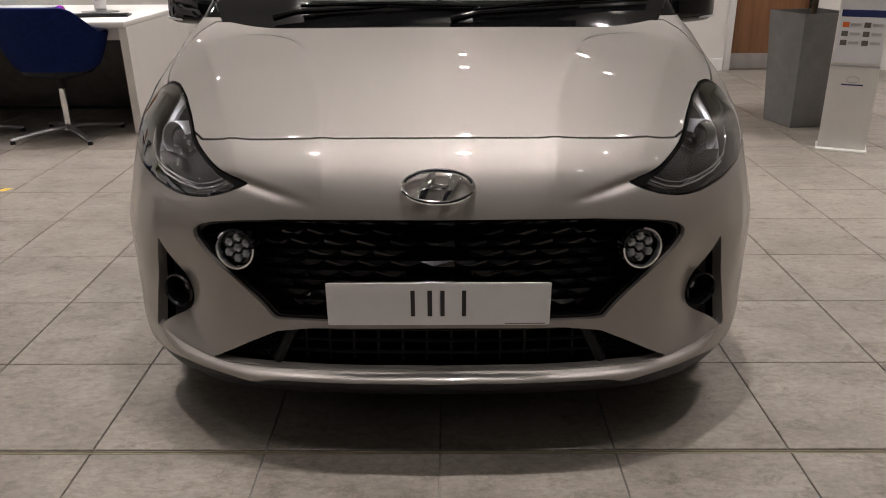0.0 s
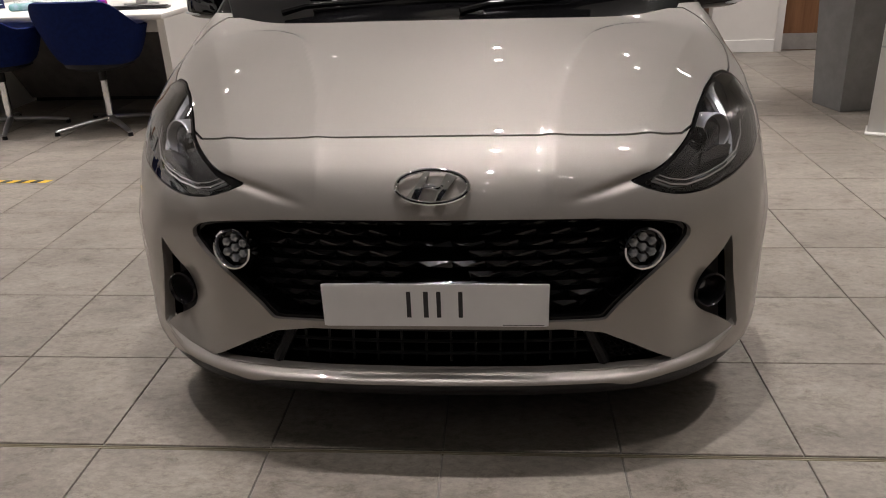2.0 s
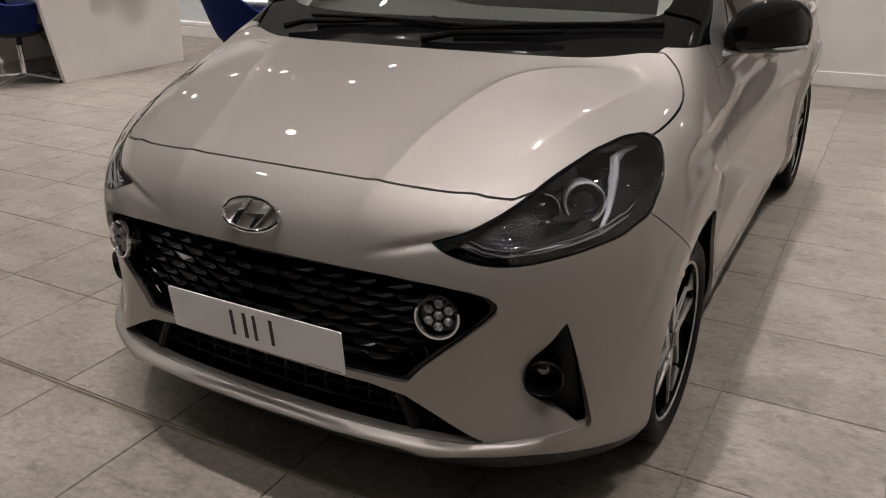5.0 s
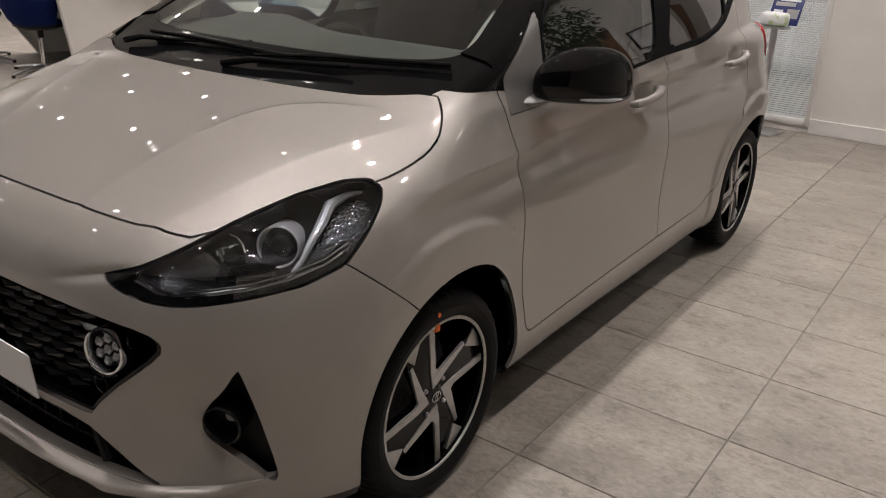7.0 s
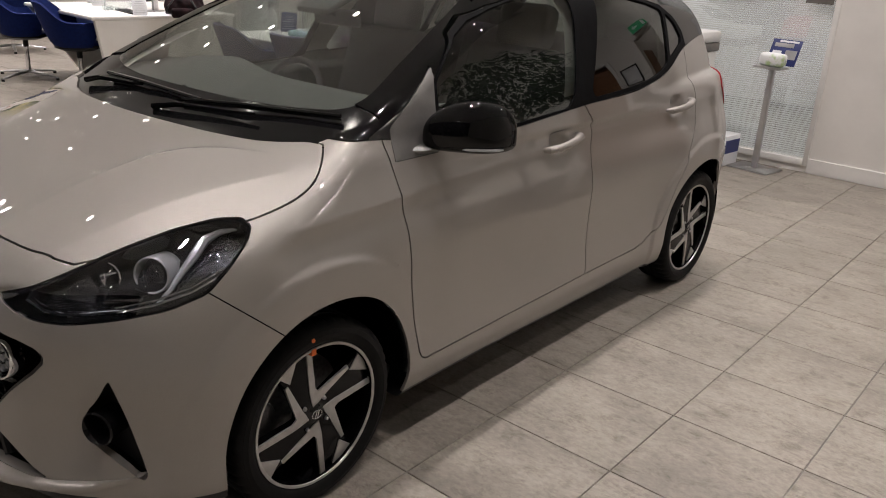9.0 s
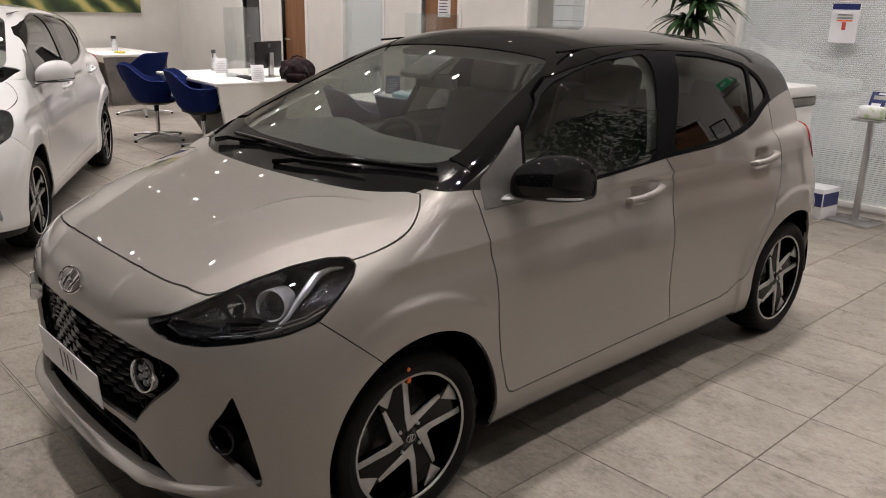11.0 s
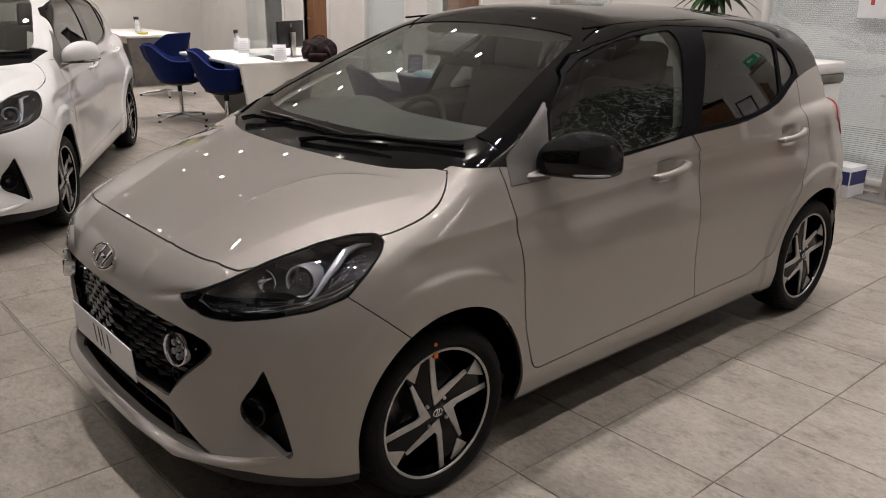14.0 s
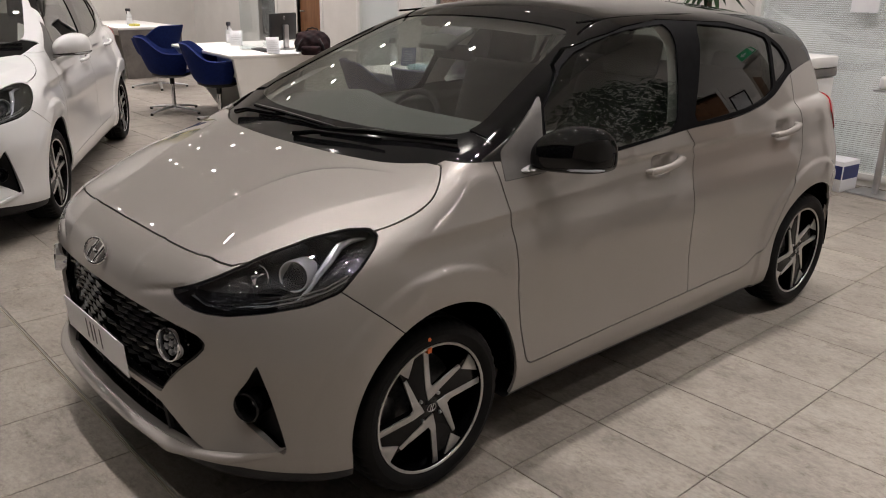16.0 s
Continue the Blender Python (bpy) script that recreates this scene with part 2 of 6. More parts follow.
DOOR_WOOD = wood_material("brown_door_veneer", (0.17, 0.075, 0.032), (0.27, 0.13, 0.06))
BLIND_WHITE = mottle(mat("white_blind_slat", (0.80, 0.81, 0.83), 0.4), (0.77, 0.78, 0.80), (0.83, 0.84, 0.86), 6, (0.4, 0.5))
PLANTER_GREY = mottle(mat("grey_fibre_planter", (0.20, 0.20, 0.20), 0.5), (0.18, 0.18, 0.18), (0.225, 0.225, 0.225), 9, (0.42, 0.6))
LEAF = mottle(mat("dark_green_leaf", (0.02, 0.05, 0.018), 0.6, 0.0, 0.0, 0.2), (0.014, 0.036, 0.013), (0.035, 0.075, 0.025), 12, (0.3, 0.5))
BARK = mottle(mat("brown_bark", (0.10, 0.07, 0.045), 0.85), (0.07, 0.05, 0.03), (0.14, 0.10, 0.065), 20, (0.8, 0.9), 90, 0.5)
SOIL = mottle(mat("dark_soil", (0.03, 0.022, 0.016), 0.95), (0.02, 0.015, 0.01), (0.045, 0.033, 0.024), 60, (0.9, 1.0), 120, 0.6)
PAPER = mottle(mat("white_paper", (0.75, 0.76, 0.78), 0.6), (0.73, 0.74, 0.76), (0.78, 0.79, 0.80), 8, (0.5, 0.7))
NAVY = mottle(mat("navy_print", (0.02, 0.03, 0.13), 0.4), (0.017, 0.026, 0.12), (0.024, 0.035, 0.145), 10, (0.35, 0.5))
YELLOW = mat("yellow_tape", (0.75, 0.50, 0.04), 0.5)
SCREEN_BLACK = mat("monitor_black", (0.01, 0.01, 0.011), 0.3)
BAG_CLOTH = mottle(mat("dark_bag_fabric", (0.012, 0.01, 0.01), 0.8, 0.0, 0.0, 0.1), (0.007, 0.006, 0.007), (0.028, 0.014, 0.015), 14, (0.7, 0.9), 60, 0.6)
PERSPEX = glass_material("clear_acrylic", (0.90, 0.93, 0.93))

# ---- shape of the car body: smooth fields, negative inside ----
def curve(*pts):
    """A smooth monotone-safe curve through (a, b) pairs, flat in slope beyond its ends."""
    xs = np.array([p[0] for p in pts], float)
    ys = np.array([p[1] for p in pts], float)
    h = np.diff(xs)
    d = np.diff(ys) / h
    m = np.empty(len(xs))
    m[0], m[-1] = d[0], d[-1]
    for i in range(1, len(xs) - 1):
        if d[i - 1] * d[i] <= 0:
            m[i] = (d[i - 1] * h[i] + d[i] * h[i - 1]) / (h[i - 1] + h[i]) * 0.3
        else:
            m[i] = (d[i - 1] * h[i] + d[i] * h[i - 1]) / (h[i - 1] + h[i])

    def f(q):
        q = np.asarray(q, float)
        i = np.clip(np.searchsorted(xs, q) - 1, 0, len(h) - 1)
        t = np.clip((q - xs[i]) / h[i], 0, 1)
        a = ys[i] * (2 * t**3 - 3 * t**2 + 1) + m[i] * h[i] * (t**3 - 2 * t**2 + t)
        b = ys[i + 1] * (-2 * t**3 + 3 * t**2) + m[i + 1] * h[i] * (t**3 - t**2)
        return a + b + np.where(q < xs[0], (q - xs[0]) * m[0], 0) + np.where(q > xs[-1], (q - xs[-1]) * m[-1], 0)
    return f


def smax(a, b, r):
    h = np.clip(r - np.abs(a - b), 0, None) / r
    return np.maximum(a, b) + h * h * r * 0.25


def smin(a, b, r):
    return -smax(-a, -b, r)


def bump(q, mid, wide):
    return np.exp(-((q - mid) / wide) ** 2)


def sstep(q, a, b):
    t = np.clip((q - a) / (b - a), 0, 1)
    return t * t * (3 - 2 * t)


HUB_F, HUB_R, HUB_Z, TYRE_R = 0.715, 3.14, 0.286, 0.286

nose_y = curve((0.12, 0.10), (0.17, 0.055), (0.21, 0.020), (0.24, 0.006), (0.28, 0.004), (0.32, 0.010), (0.42, 0.016), (0.52, 0.016),
               (0.60, 0.012), (0.66, 0.014), (0.72, 0.034), (0.77, 0.066), (0.81, 0.110), (0.85, 0.19))
nose_x = curve((0.0, 0.0), (0.26, 0.010), (0.42, 0.032), (0.52, 0.062), (0.60, 0.108), (0.67, 0.170), (0.73, 0.242), (0.775, 0.308), (0.81, 0.378), (0.84, 0.480), (0.86, 0.62))
nose_s = curve((0.15, 0.955), (0.3, 0.950), (0.42, 0.942), (0.55, 0.943), (0.65, 0.975), (0.73, 0.990), (0.85, 1.0))
plan_w = curve((0.0, 0.74), (0.2, 0.810), (0.3, 0.836), (0.41, 0.848), (0.56, 0.848), (0.72, 0.848), (0.95, 0.841), (1.3, 0.832), (2.0, 0.828), (2.6, 0.830),
               (3.10, 0.842), (3.35, 0.825), (3.55, 0.74), (3.66, 0.58))
side_z = curve((0.15, -0.050), (0.22, -0.020), (0.30, -0.004), (0.36, -0.006), (0.46, -0.011), (0.58, -0.007), (0.68, 0.0), (0.76, -0.007),
               (0.86, -0.034), (0.95, -0.056), (1.05, -0.078), (1.2, -0.11))
hood_c = curve((0.05, 0.79), (0.115, 0.826), (0.2, 0.866), (0.32, 0.911), (0.5, 0.967), (0.7, 1.016), (0.86, 1.046), (1.2, 1.06), (3.7, 1.06))
hood_k = curve((0.1, 0.055), (0.23, 0.048), (0.4, 0.048), (0.56, 0.062), (0.75, 0.062), (0.9, 0.030), (1.2, 0.030), (3.7, 0.03))
waist_line = curve((0.45, 0.846), (0.55, 0.850), (0.75, 0.854), (1.0, 0.859), (1.3, 0.868), (1.6, 0.877), (2.4, 0.90), (3.2, 0.93))
tail_y = curve((0.15, 3.50), (0.25, 3.60), (0.40, 3.655), (0.62, 3.66), (0.75, 3.64), (0.95, 3.60), (1.1, 3.56))
floor_z = curve((0.0, 0.175), (0.3, 0.165), (0.9, 0.185), (2.9, 0.19), (3.3, 0.22), (3.66, 0.27))

roof_c = curve((1.2, 1.405), (1.6, 1.458), (2.0, 1.480), (2.4, 1.482), (2.9, 1.458), (3.3, 1.410), (3.5, 1.37))
house_w = curve((0.9, 0.800), (1.05, 0.768), (1.2, 0.715), (1.32, 0.660), (1.42, 0.600), (1.5, 0.54))
house_p = curve((0.8, -0.03), (1.2, -0.01), (1.7, 0.0), (2.3, 0.0), (2.9, -0.025), (3.3, -0.070), (3.6, -0.13))


def lower_body(x, y, z):
    front = nose_y(z) + nose_x(x * nose_s(z)) - y
    # crease running inwards from the headlamp tip
    zc = 0.729 - 0.25 * (0.44 - x)
    front = front + 0.010 * np.exp(-((z - zc) / 0.010) ** 2) * sstep(x, 0.27, 0.42) * (1 - sstep(x, 0.46, 0.52))
    # dished flank between the intake and the fog lamp
    d = x - 0.262
    front = front - 0.008 * np.where(d > 0, np.exp(-np.abs(d) / 0.11), np.exp(-np.abs(d) / 0.022)) * sstep(z, 0.665, 0.78)
    front = front + 0.046 * np.exp(-(((x - 0.645) / 0.070) ** 2 + ((z - 0.425) / 0.12) ** 2))
    front = front * 0.9
    # wheel-arch swelling and the waist between
    flare = 0.010 * (np.exp(-(((y - HUB_F) / 0.42) ** 2 + ((z - 0.55) / 0.25) ** 2)) + np.exp(-(((y - HUB_R) / 0.42) ** 2 + ((z - 0.58) / 0.25) ** 2)))
    # character line over the doors, fading forwards
    zl = waist_line(y)
    line = 0.017 * np.where(z < zl, np.exp(-np.abs(zl - z) / 0.036), np.exp(-np.abs(z - zl) / 0.11)) - 0.006 * np.exp(-((z - zl + 0.055) / 0.035) ** 2) - 0.003
    side = x - (plan_w(y) + side_z(z) + flare + line * (sstep(y, 0.50, 0.66) * (1 - 0.66 * sstep(y, 0.98, 1.5))))
    for hy, hz in ((1.895, 0.892), (2.85, 0.925)):
        side = side + 0.030 * np.exp(-(((y - hy) / 0.052) ** 4 + ((z - hz) / 0.034) ** 4))
    # raised bands round the wheel arches
    for hy in (HUB_F, HUB_R):
        side = side - 0.012 * (1 - sstep(np.hypot(y - hy - 0.015, z - HUB_Z - 0.01), 0.440, 0.468)) * sstep(x, 0.70, 0.78) * (1 - sstep(y - hy, 0.10, 0.40) * (hy == HUB_F))
    top = z - hood_top(x, y)
    back = y - (tail_y(z) - 0.25 * np.clip(x - 0.35, 0, None) ** 2 * 2.0)
    f = smax(front, side, 0.05)
    f = smax(f, top, 0.065)
    f = smax(f, back, 0.12)
    return smax(f, floor_z(y) - z, 0.02)


ridge_in = curve((0.0, 0.262), (0.144, 0.280), (0.28, 0.298), (0.37, 0.322), (0.46, 0.352), (0.575, 0.396), (0.64, 0.445), (0.69, 0.50), (0.745, 0.585), (0.9, 0.80))


def hood_top(x, y):
    drop = hood_k(y) * (x / 0.70) ** 2.4
    fade = 1 - sstep(y, 0.58, 0.80)
    inner = ridge_in(y)
    outer = 0.500 + 0.36 * (np.clip(y, 0, 1.0) - 0.19)
    d = x - inner
    ridge = 0.0125 * np.where(d > 0, np.exp(-np.abs(d) / 0.13), np.exp(-np.abs(d) / 0.024))
    ridge = ridge - 0.016 * (1 - np.exp(-np.clip(x - outer, 0, None) / 0.05))
    return hood_c(y) - drop + ridge * fade


def green_house(x, y, z):
    side = (x - (house_w(z) + house_p(y))) * 0.93
    top = z - (roof_c(y) - 0.075 * (x / 0.6) ** 2.4)
    # windscreen and rear screen, bowed in plan
    ws = (1.035 + (y - 0.78 - 0.26 * x * x) * 0.475 - 0.05 * (y - 0.78) ** 2 - z) * -0.9
    rs = (y - (3.50 - 0.62 * np.clip(z - 1.06, 0, None) ** 1.2 - 0.10 * x * x)) * 0.95
    f = smax(side, top, 0.09)
    f = smax(f, ws, 0.035)
    f = smax(f, rs, 0.06)
    return smax(f, 0.93 - z, 0.02)


def car_field(x, y, z):
    x = np.abs(x)
    return smin(lower_body(x, y, z), green_house(x, y, z), 0.012)

# ---- mesh tools ----
class Sheet:
    """A triangle sheet with its own normals, which can be cut by a field of values at its corners."""

    def __init__(self, v, n, t):
        self.v, self.n, self.t = v, n, t

    def keep(self, mask):
        t = self.t[mask]
        used, inv = np.unique(t, return_inverse=True)
        return Sheet(self.v[used], self.n[used], inv.reshape(-1, 3))

    def cut(self, f, gap=0.0):
        """(inside, outside) of the line f = 0, each drawn back by half the gap."""
        fv = f(self.v) if callable(f) else f
        return self.below(fv + gap / 2), self.below(-fv + gap / 2)

    def below(self, fv):
        fv = np.where(np.abs(fv) < 1e-5, 1e-5, fv)
        s = fv[self.t] < 0
        c = s.sum(1)
        full = self.t[c == 3]
        nv, nn, nt = [self.v], [self.n], [full]
        count = len(self.v)
        for want in (1, 2):
            t, sg = self.t[c == want], s[c == want]
            if not len(t):
                continue
            odd = np.argmax(sg, 1) if want == 1 else np.argmin(sg, 1)
            r = np.arange(len(t))
            a, b, d = t[r, odd], t[r, (odd + 1) % 3], t[r, (odd + 2) % 3]
            pts = []
            for q in (b, d):
                w = (fv[a] / (fv[a] - fv[q]))[:, None]
                nv.append(self.v[a] * (1 - w) + self.v[q] * w)
                nn.append(self.n[a] * (1 - w) + self.n[q] * w)
                pts.append(count + r)
                count += len(t)
            if want == 1:
                nt.append(np.stack([a, pts[0], pts[1]], 1))
            else:
                nt.append(np.stack([pts[0], b, d], 1))
                nt.append(np.stack([pts[0], d, pts[1]], 1))
        v, n, t = np.concatenate(nv), np.concatenate(nn), np.concatenate(nt)
        if not len(t):
            return Sheet(v[:0], n[:0], t)
        key = np.round(v * 2e4).astype(np.int64)
        used, inv = np.unique(t, return_inverse=True)
        _, first, back = np.unique(key[used], axis=0, return_index=True, return_inverse=True)
        t = back.reshape(-1)[inv].reshape(-1, 3)
        ok = (t[:, 0] != t[:, 1]) & (t[:, 1] != t[:, 2]) & (t[:, 0] != t[:, 2])
        return Sheet(v[used][first], n[used][first], t[ok])

    def rim(self):
        """Directed edges along the sheet's border."""
        e = np.concatenate([self.t[:, [0, 1]], self.t[:, [1, 2]], self.t[:, [2, 0]]])
        key = e.min(1) * len(self.v) + e.max(1)
        _, inv, cnt = np.unique(key, return_inverse=True, return_counts=True)
        return e[cnt[inv.reshape(-1)] == 1]

    def shifted(self, d):
        n = self.n / np.linalg.norm(self.n, axis=1)[:, None]
        return Sheet(self.v + n * d, self.n, self.t)


def join_sheets(*sheets):
    v, n, t, k = [], [], [], 0
    for s in sheets:
        v.append(s.v), n.append(s.n), t.append(s.t + k)
        k += len(s.v)
    return Sheet(np.concatenate(v), np.concatenate(n), np.concatenate(t))


def net(field, lo, hi, h):
    """The sheet on which a field is zero, by surface nets drawn onto it."""
    ax = [np.arange(lo[i], hi[i] + h, h) for i in range(3)]
    g = field(ax[0][:, None, None], ax[1][None, :, None], ax[2][None, None, :])
    g = np.broadcast_to(g, tuple(len(a) for a in ax))
    s = g < 0
    c = [s[i:i - 1 or None, j:j - 1 or None, k:k - 1 or None] for i in (0, 1) for j in (0, 1) for k in (0, 1)]
    tot = sum(q.astype(np.int8) for q in c)
    live = (tot > 0) & (tot < 8)
    ids = np.full(live.shape, -1)
    cells = np.argwhere(live)
    ids[live] = np.arange(len(cells))
    v = np.stack([ax[i][cells[:, i]] + h / 2 for i in range(3)], 1)
    quads = []
    for a in range(3):
        b, d = (a + 1) % 3, (a + 2) % 3
        s0 = np.moveaxis(s, (a, b, d), (0, 1, 2))
        i0 = np.moveaxis(ids, (a, b, d), (0, 1, 2))
        for flip, edge in ((0, s0[:-1] & ~s0[1:]), (1, ~s0[:-1] & s0[1:])):
            p = np.argwhere(edge[:, 1:-1, 1:-1])
            q = np.stack([i0[p[:, 0], p[:, 1] + u, p[:, 2] + w] for u, w in ((0, 0), (1, 0), (1, 1), (0, 1))], 1)
            quads.append(q[:, ::-1] if flip else q)
    q = np.concatenate(quads)

    def grad(v, e):
        x, y, z = v.T
        return np.stack([field(x + e, y, z) - field(x - e, y, z), field(x, y + e, z) - field(x, y - e, z), field(x, y, z + e) - field(x, y, z - e)], 1) / (2 * e)
    for k in range(5):
        gr = grad(v, 0.002)
        step = field(*v.T)[:, None] * gr / (gr ** 2).sum(1)[:, None]
        v = v - np.clip(step, -h, h)
    n = grad(v, 0.004)
    return Sheet(v, n, np.concatenate([q[:, [0, 1, 2]], q[:, [0, 2, 3]]]))


def mesh_of(name, sheet, material, lip=0.0, lip_skip=None):
    """A mesh from a sheet; lip turns its border inwards by that depth."""
    n = sheet.n / np.linalg.norm(sheet.n, axis=1)[:, None]
    v, t = sheet.v, sheet.t
    if lip:
        e = sheet.rim()
        k = len(v)
        a, b = v[e[:, 0]], v[e[:, 1]]
        na, nb = n[e[:, 0]], n[e[:, 1]]
        out = np.cross(b - a, na + nb)
        out /= np.linalg.norm(out, axis=1)[:, None] + 1e-9
        m = len(e)
        v = np.concatenate([v, a, b, b - nb * lip, a - na * lip])
        n = np.concatenate([n, out, out, out, out])
        i = np.arange(m)
        t = np.concatenate([t, np.stack([k + m + i, k + i, k + 3 * m + i], 1), np.stack([k + m + i, k + 3 * m + i, k + 2 * m + i], 1)])
    me = bpy.data.meshes.new(name)
    me.vertices.add(len(v))
    me.vertices.foreach_set("co", v.ravel())
    me.loops.add(3 * len(t))
    me.loops.foreach_set("vertex_index", t.ravel().astype(np.int32))
    me.polygons.add(len(t))
    me.polygons.foreach_set("loop_start", np.arange(len(t), dtype=np.int32) * 3)
    me.polygons.foreach_set("use_smooth", np.ones(len(t), bool))
    me.update()
    me.validate()
    if len(me.vertices) == len(v):
        me.normals_split_custom_set_from_vertices([tuple(q) for q in n])
    me.materials.append(material)
    return me


def put(name, me, parent=None, label=""):
    ob = new(name, me)
    if parent:
        ob.parent = parent
    return tagged(ob, label)


def thing(name, label, category, m=None, group="", kind=""):
    ob = new(name)
    ob.empty_display_size = 0.1
    if m:
        ob.matrix_basis = m
    return tagged(ob, label, category, group, kind)


def part(name, bm, material, parent, label="", smooth=40.0):
    me = bpy.data.meshes.new(name)
    bm.normal_update()
    if smooth:
        lim = radians(smooth)
        for f in bm.faces:
            f.smooth = True
        for e in bm.edges:
            if len(e.link_faces) == 2 and e.calc_face_angle(0) > lim:
                e.smooth = False
    bm.to_mesh(me)
    bm.free()
    me.materials.append(material)
    return put(name, me, parent, label)


def add_box(bm, lo, hi, bevel=0.0, m=None, seg=2):
    vs = [bm.verts.new((x, y, z)) for x in (lo[0], hi[0]) for y in (lo[1], hi[1]) for z in (lo[2], hi[2])]
    fs = [bm.faces.new([vs[i] for i in q]) for q in ((0, 1, 3, 2), (4, 6, 7, 5), (0, 4, 5, 1), (2, 3, 7, 6), (0, 2, 6, 4), (1, 5, 7, 3))]
    geo = vs
    if bevel:
        es = list({e for f in fs for e in f.edges})
        r = bmesh.ops.bevel(bm, geom=es, offset=bevel, segments=seg, profile=0.5, affect="EDGES")
        geo = list({v for f in r["faces"] for v in f.verts} | {v for v in vs if v.is_valid})
    if m is not None:
        bmesh.ops.transform(bm, matrix=m, verts=geo)
    return geo


def box(lo, hi, bevel=0.0, m=None, seg=2):
    bm = bmesh.new()
    add_box(bm, lo, hi, bevel, m, seg)
    return bm


def lathe(bm, prof, seg=32, m=None, wave=None):
    """Turns (radius, height) pairs round z."""
    rings = []
    for k, (r, h) in enumerate(prof):
        if r < 1e-6:
            rings.append([bm.verts.new((0, 0, h))])
        else:
            ring = []
            for i in range(seg):
                a = 2 * math.pi * i / seg
                rr = r + (wave(k, i) if wave else 0)
                ring.append(bm.verts.new((rr * math.cos(a), rr * math.sin(a), h)))
            rings.append(ring)
    for a, b in zip(rings, rings[1:]):
        for i in range(seg):
            j = (i + 1) % seg
            q = [a[i % len(a)], a[j % len(a)], b[j % len(b)], b[i % len(b)]]
            q = [v for k, v in enumerate(q) if v not in q[:k]]
            if len(q) > 2:
                bm.faces.new(q)
    if m is not None:
        bmesh.ops.transform(bm, matrix=m, verts=[v for r in rings for v in r])
    return bm


def tube(bm, pts, r, seg=8, close=False, flat=1.0):
    """A round bar along points; r may be a list."""
    pts = [Vector(p) for p in pts]
    rs = r if isinstance(r, (list, tuple)) else [r] * len(pts)
    rings, up = [], Vector((0, 0, 1))
    for i, p in enumerate(pts):
        d = (pts[min(i + 1, len(pts) - 1)] - pts[max(i - 1, 0)])
        if close:
            d = pts[(i + 1) % len(pts)] - pts[i - 1]
        d.normalize()
        u = up if abs(d.dot(up)) < 0.95 else Vector((1, 0, 0))
        a = d.cross(u).normalized()
        b = a.cross(d)
        rings.append([bm.verts.new(p + (a * math.cos(2 * math.pi * k / seg) + b * math.sin(2 * math.pi * k / seg) * flat) * rs[i]) for k in range(seg)])
    for i in range(len(rings) - (0 if close else 1)):
        a, b = rings[i], rings[(i + 1) % len(rings)]
        for k in range(seg):
            bm.faces.new((a[k], a[(k + 1) % seg], b[(k + 1) % seg], b[k]))
    if not close:
        bm.faces.new(rings[0][::-1]), bm.faces.new(rings[-1])
    return bm


def slab(bm, poly, h0, h1, m=None, bevel=0.0):
    """A flat plate with the outline poly (x, y), from height h0 to h1."""
    lo = [bm.verts.new((x, y, h0)) for x, y in poly]
    hi = [bm.verts.new((x, y, h1)) for x, y in poly]
    area = sum(poly[i - 1][0] * poly[i][1] - poly[i][0] * poly[i - 1][1] for i in range(len(poly)))
    if area < 0:
        lo.reverse(), hi.reverse()
    fs = [bm.faces.new(lo[::-1]), bm.faces.new(hi)]
    for i in range(len(lo)):
        j = (i + 1) % len(lo)
        fs.append(bm.faces.new((lo[i], lo[j], hi[j], hi[i])))
    geo = lo + hi
    if bevel:
        r = bmesh.ops.bevel(bm, geom=list(fs[1].edges), offset=bevel, segments=2, profile=0.5, affect="EDGES")
        geo = list({v for f in r["faces"] for v in f.verts} | {v for v in geo if v.is_valid})
    if m is not None:
        bmesh.ops.transform(bm, matrix=m, verts=geo)
    return bm


def rounded(poly, n=2, q=0.25):
    """Cuts the corners of an outline n times."""
    for _ in range(n):
        out = []
        for a, b in zip(poly, poly[1:] + poly[:1]):
            out.append((a[0] + (b[0] - a[0]) * q, a[1] + (b[1] - a[1]) * q))
            out.append((a[0] + (b[0] - a[0]) * (1 - q), a[1] + (b[1] - a[1]) * (1 - q)))
        poly = out
    return poly


def inside(poly, u, w):
    """Signed distance to an outline, negative inside."""
    p = np.array(poly, float)
    a, b = p, np.roll(p, -1, 0)
    d2 = np.full(len(u), 1e9)
    wind = np.zeros(len(u), bool)
    for (ax, ay), (bx, by) in zip(a, b):
        ex, ey = bx - ax, by - ay
        px, py = u - ax, w - ay
        t = np.clip((px * ex + py * ey) / (ex * ex + ey * ey + 1e-12), 0, 1)
        d2 = np.minimum(d2, (px - t * ex) ** 2 + (py - t * ey) ** 2)
        cross = ((ay > w) != (by > w)) & (u < (bx - ax) * (w - ay) / (by - ay + 1e-12) + ax)
        wind ^= cross
    d = np.sqrt(d2)
    return np.where(wind, -d, d)

# ---- the hatchback: panels cut from one body surface ----
def by_side(poly, n=0):
    poly = rounded(poly, n) if n else poly
    return lambda v: inside(poly, v[:, 1], v[:, 2])


def by_front(poly, deep=0.45, n=0):
    poly = rounded(poly, n) if n else poly
    return lambda v: np.maximum(inside(poly, np.abs(v[:, 0]), v[:, 2]), v[:, 1] - deep)


def by_top(poly, n=0):
    poly = rounded(poly, n) if n else poly
    return lambda v: inside(poly, np.abs(v[:, 0]), v[:, 1])


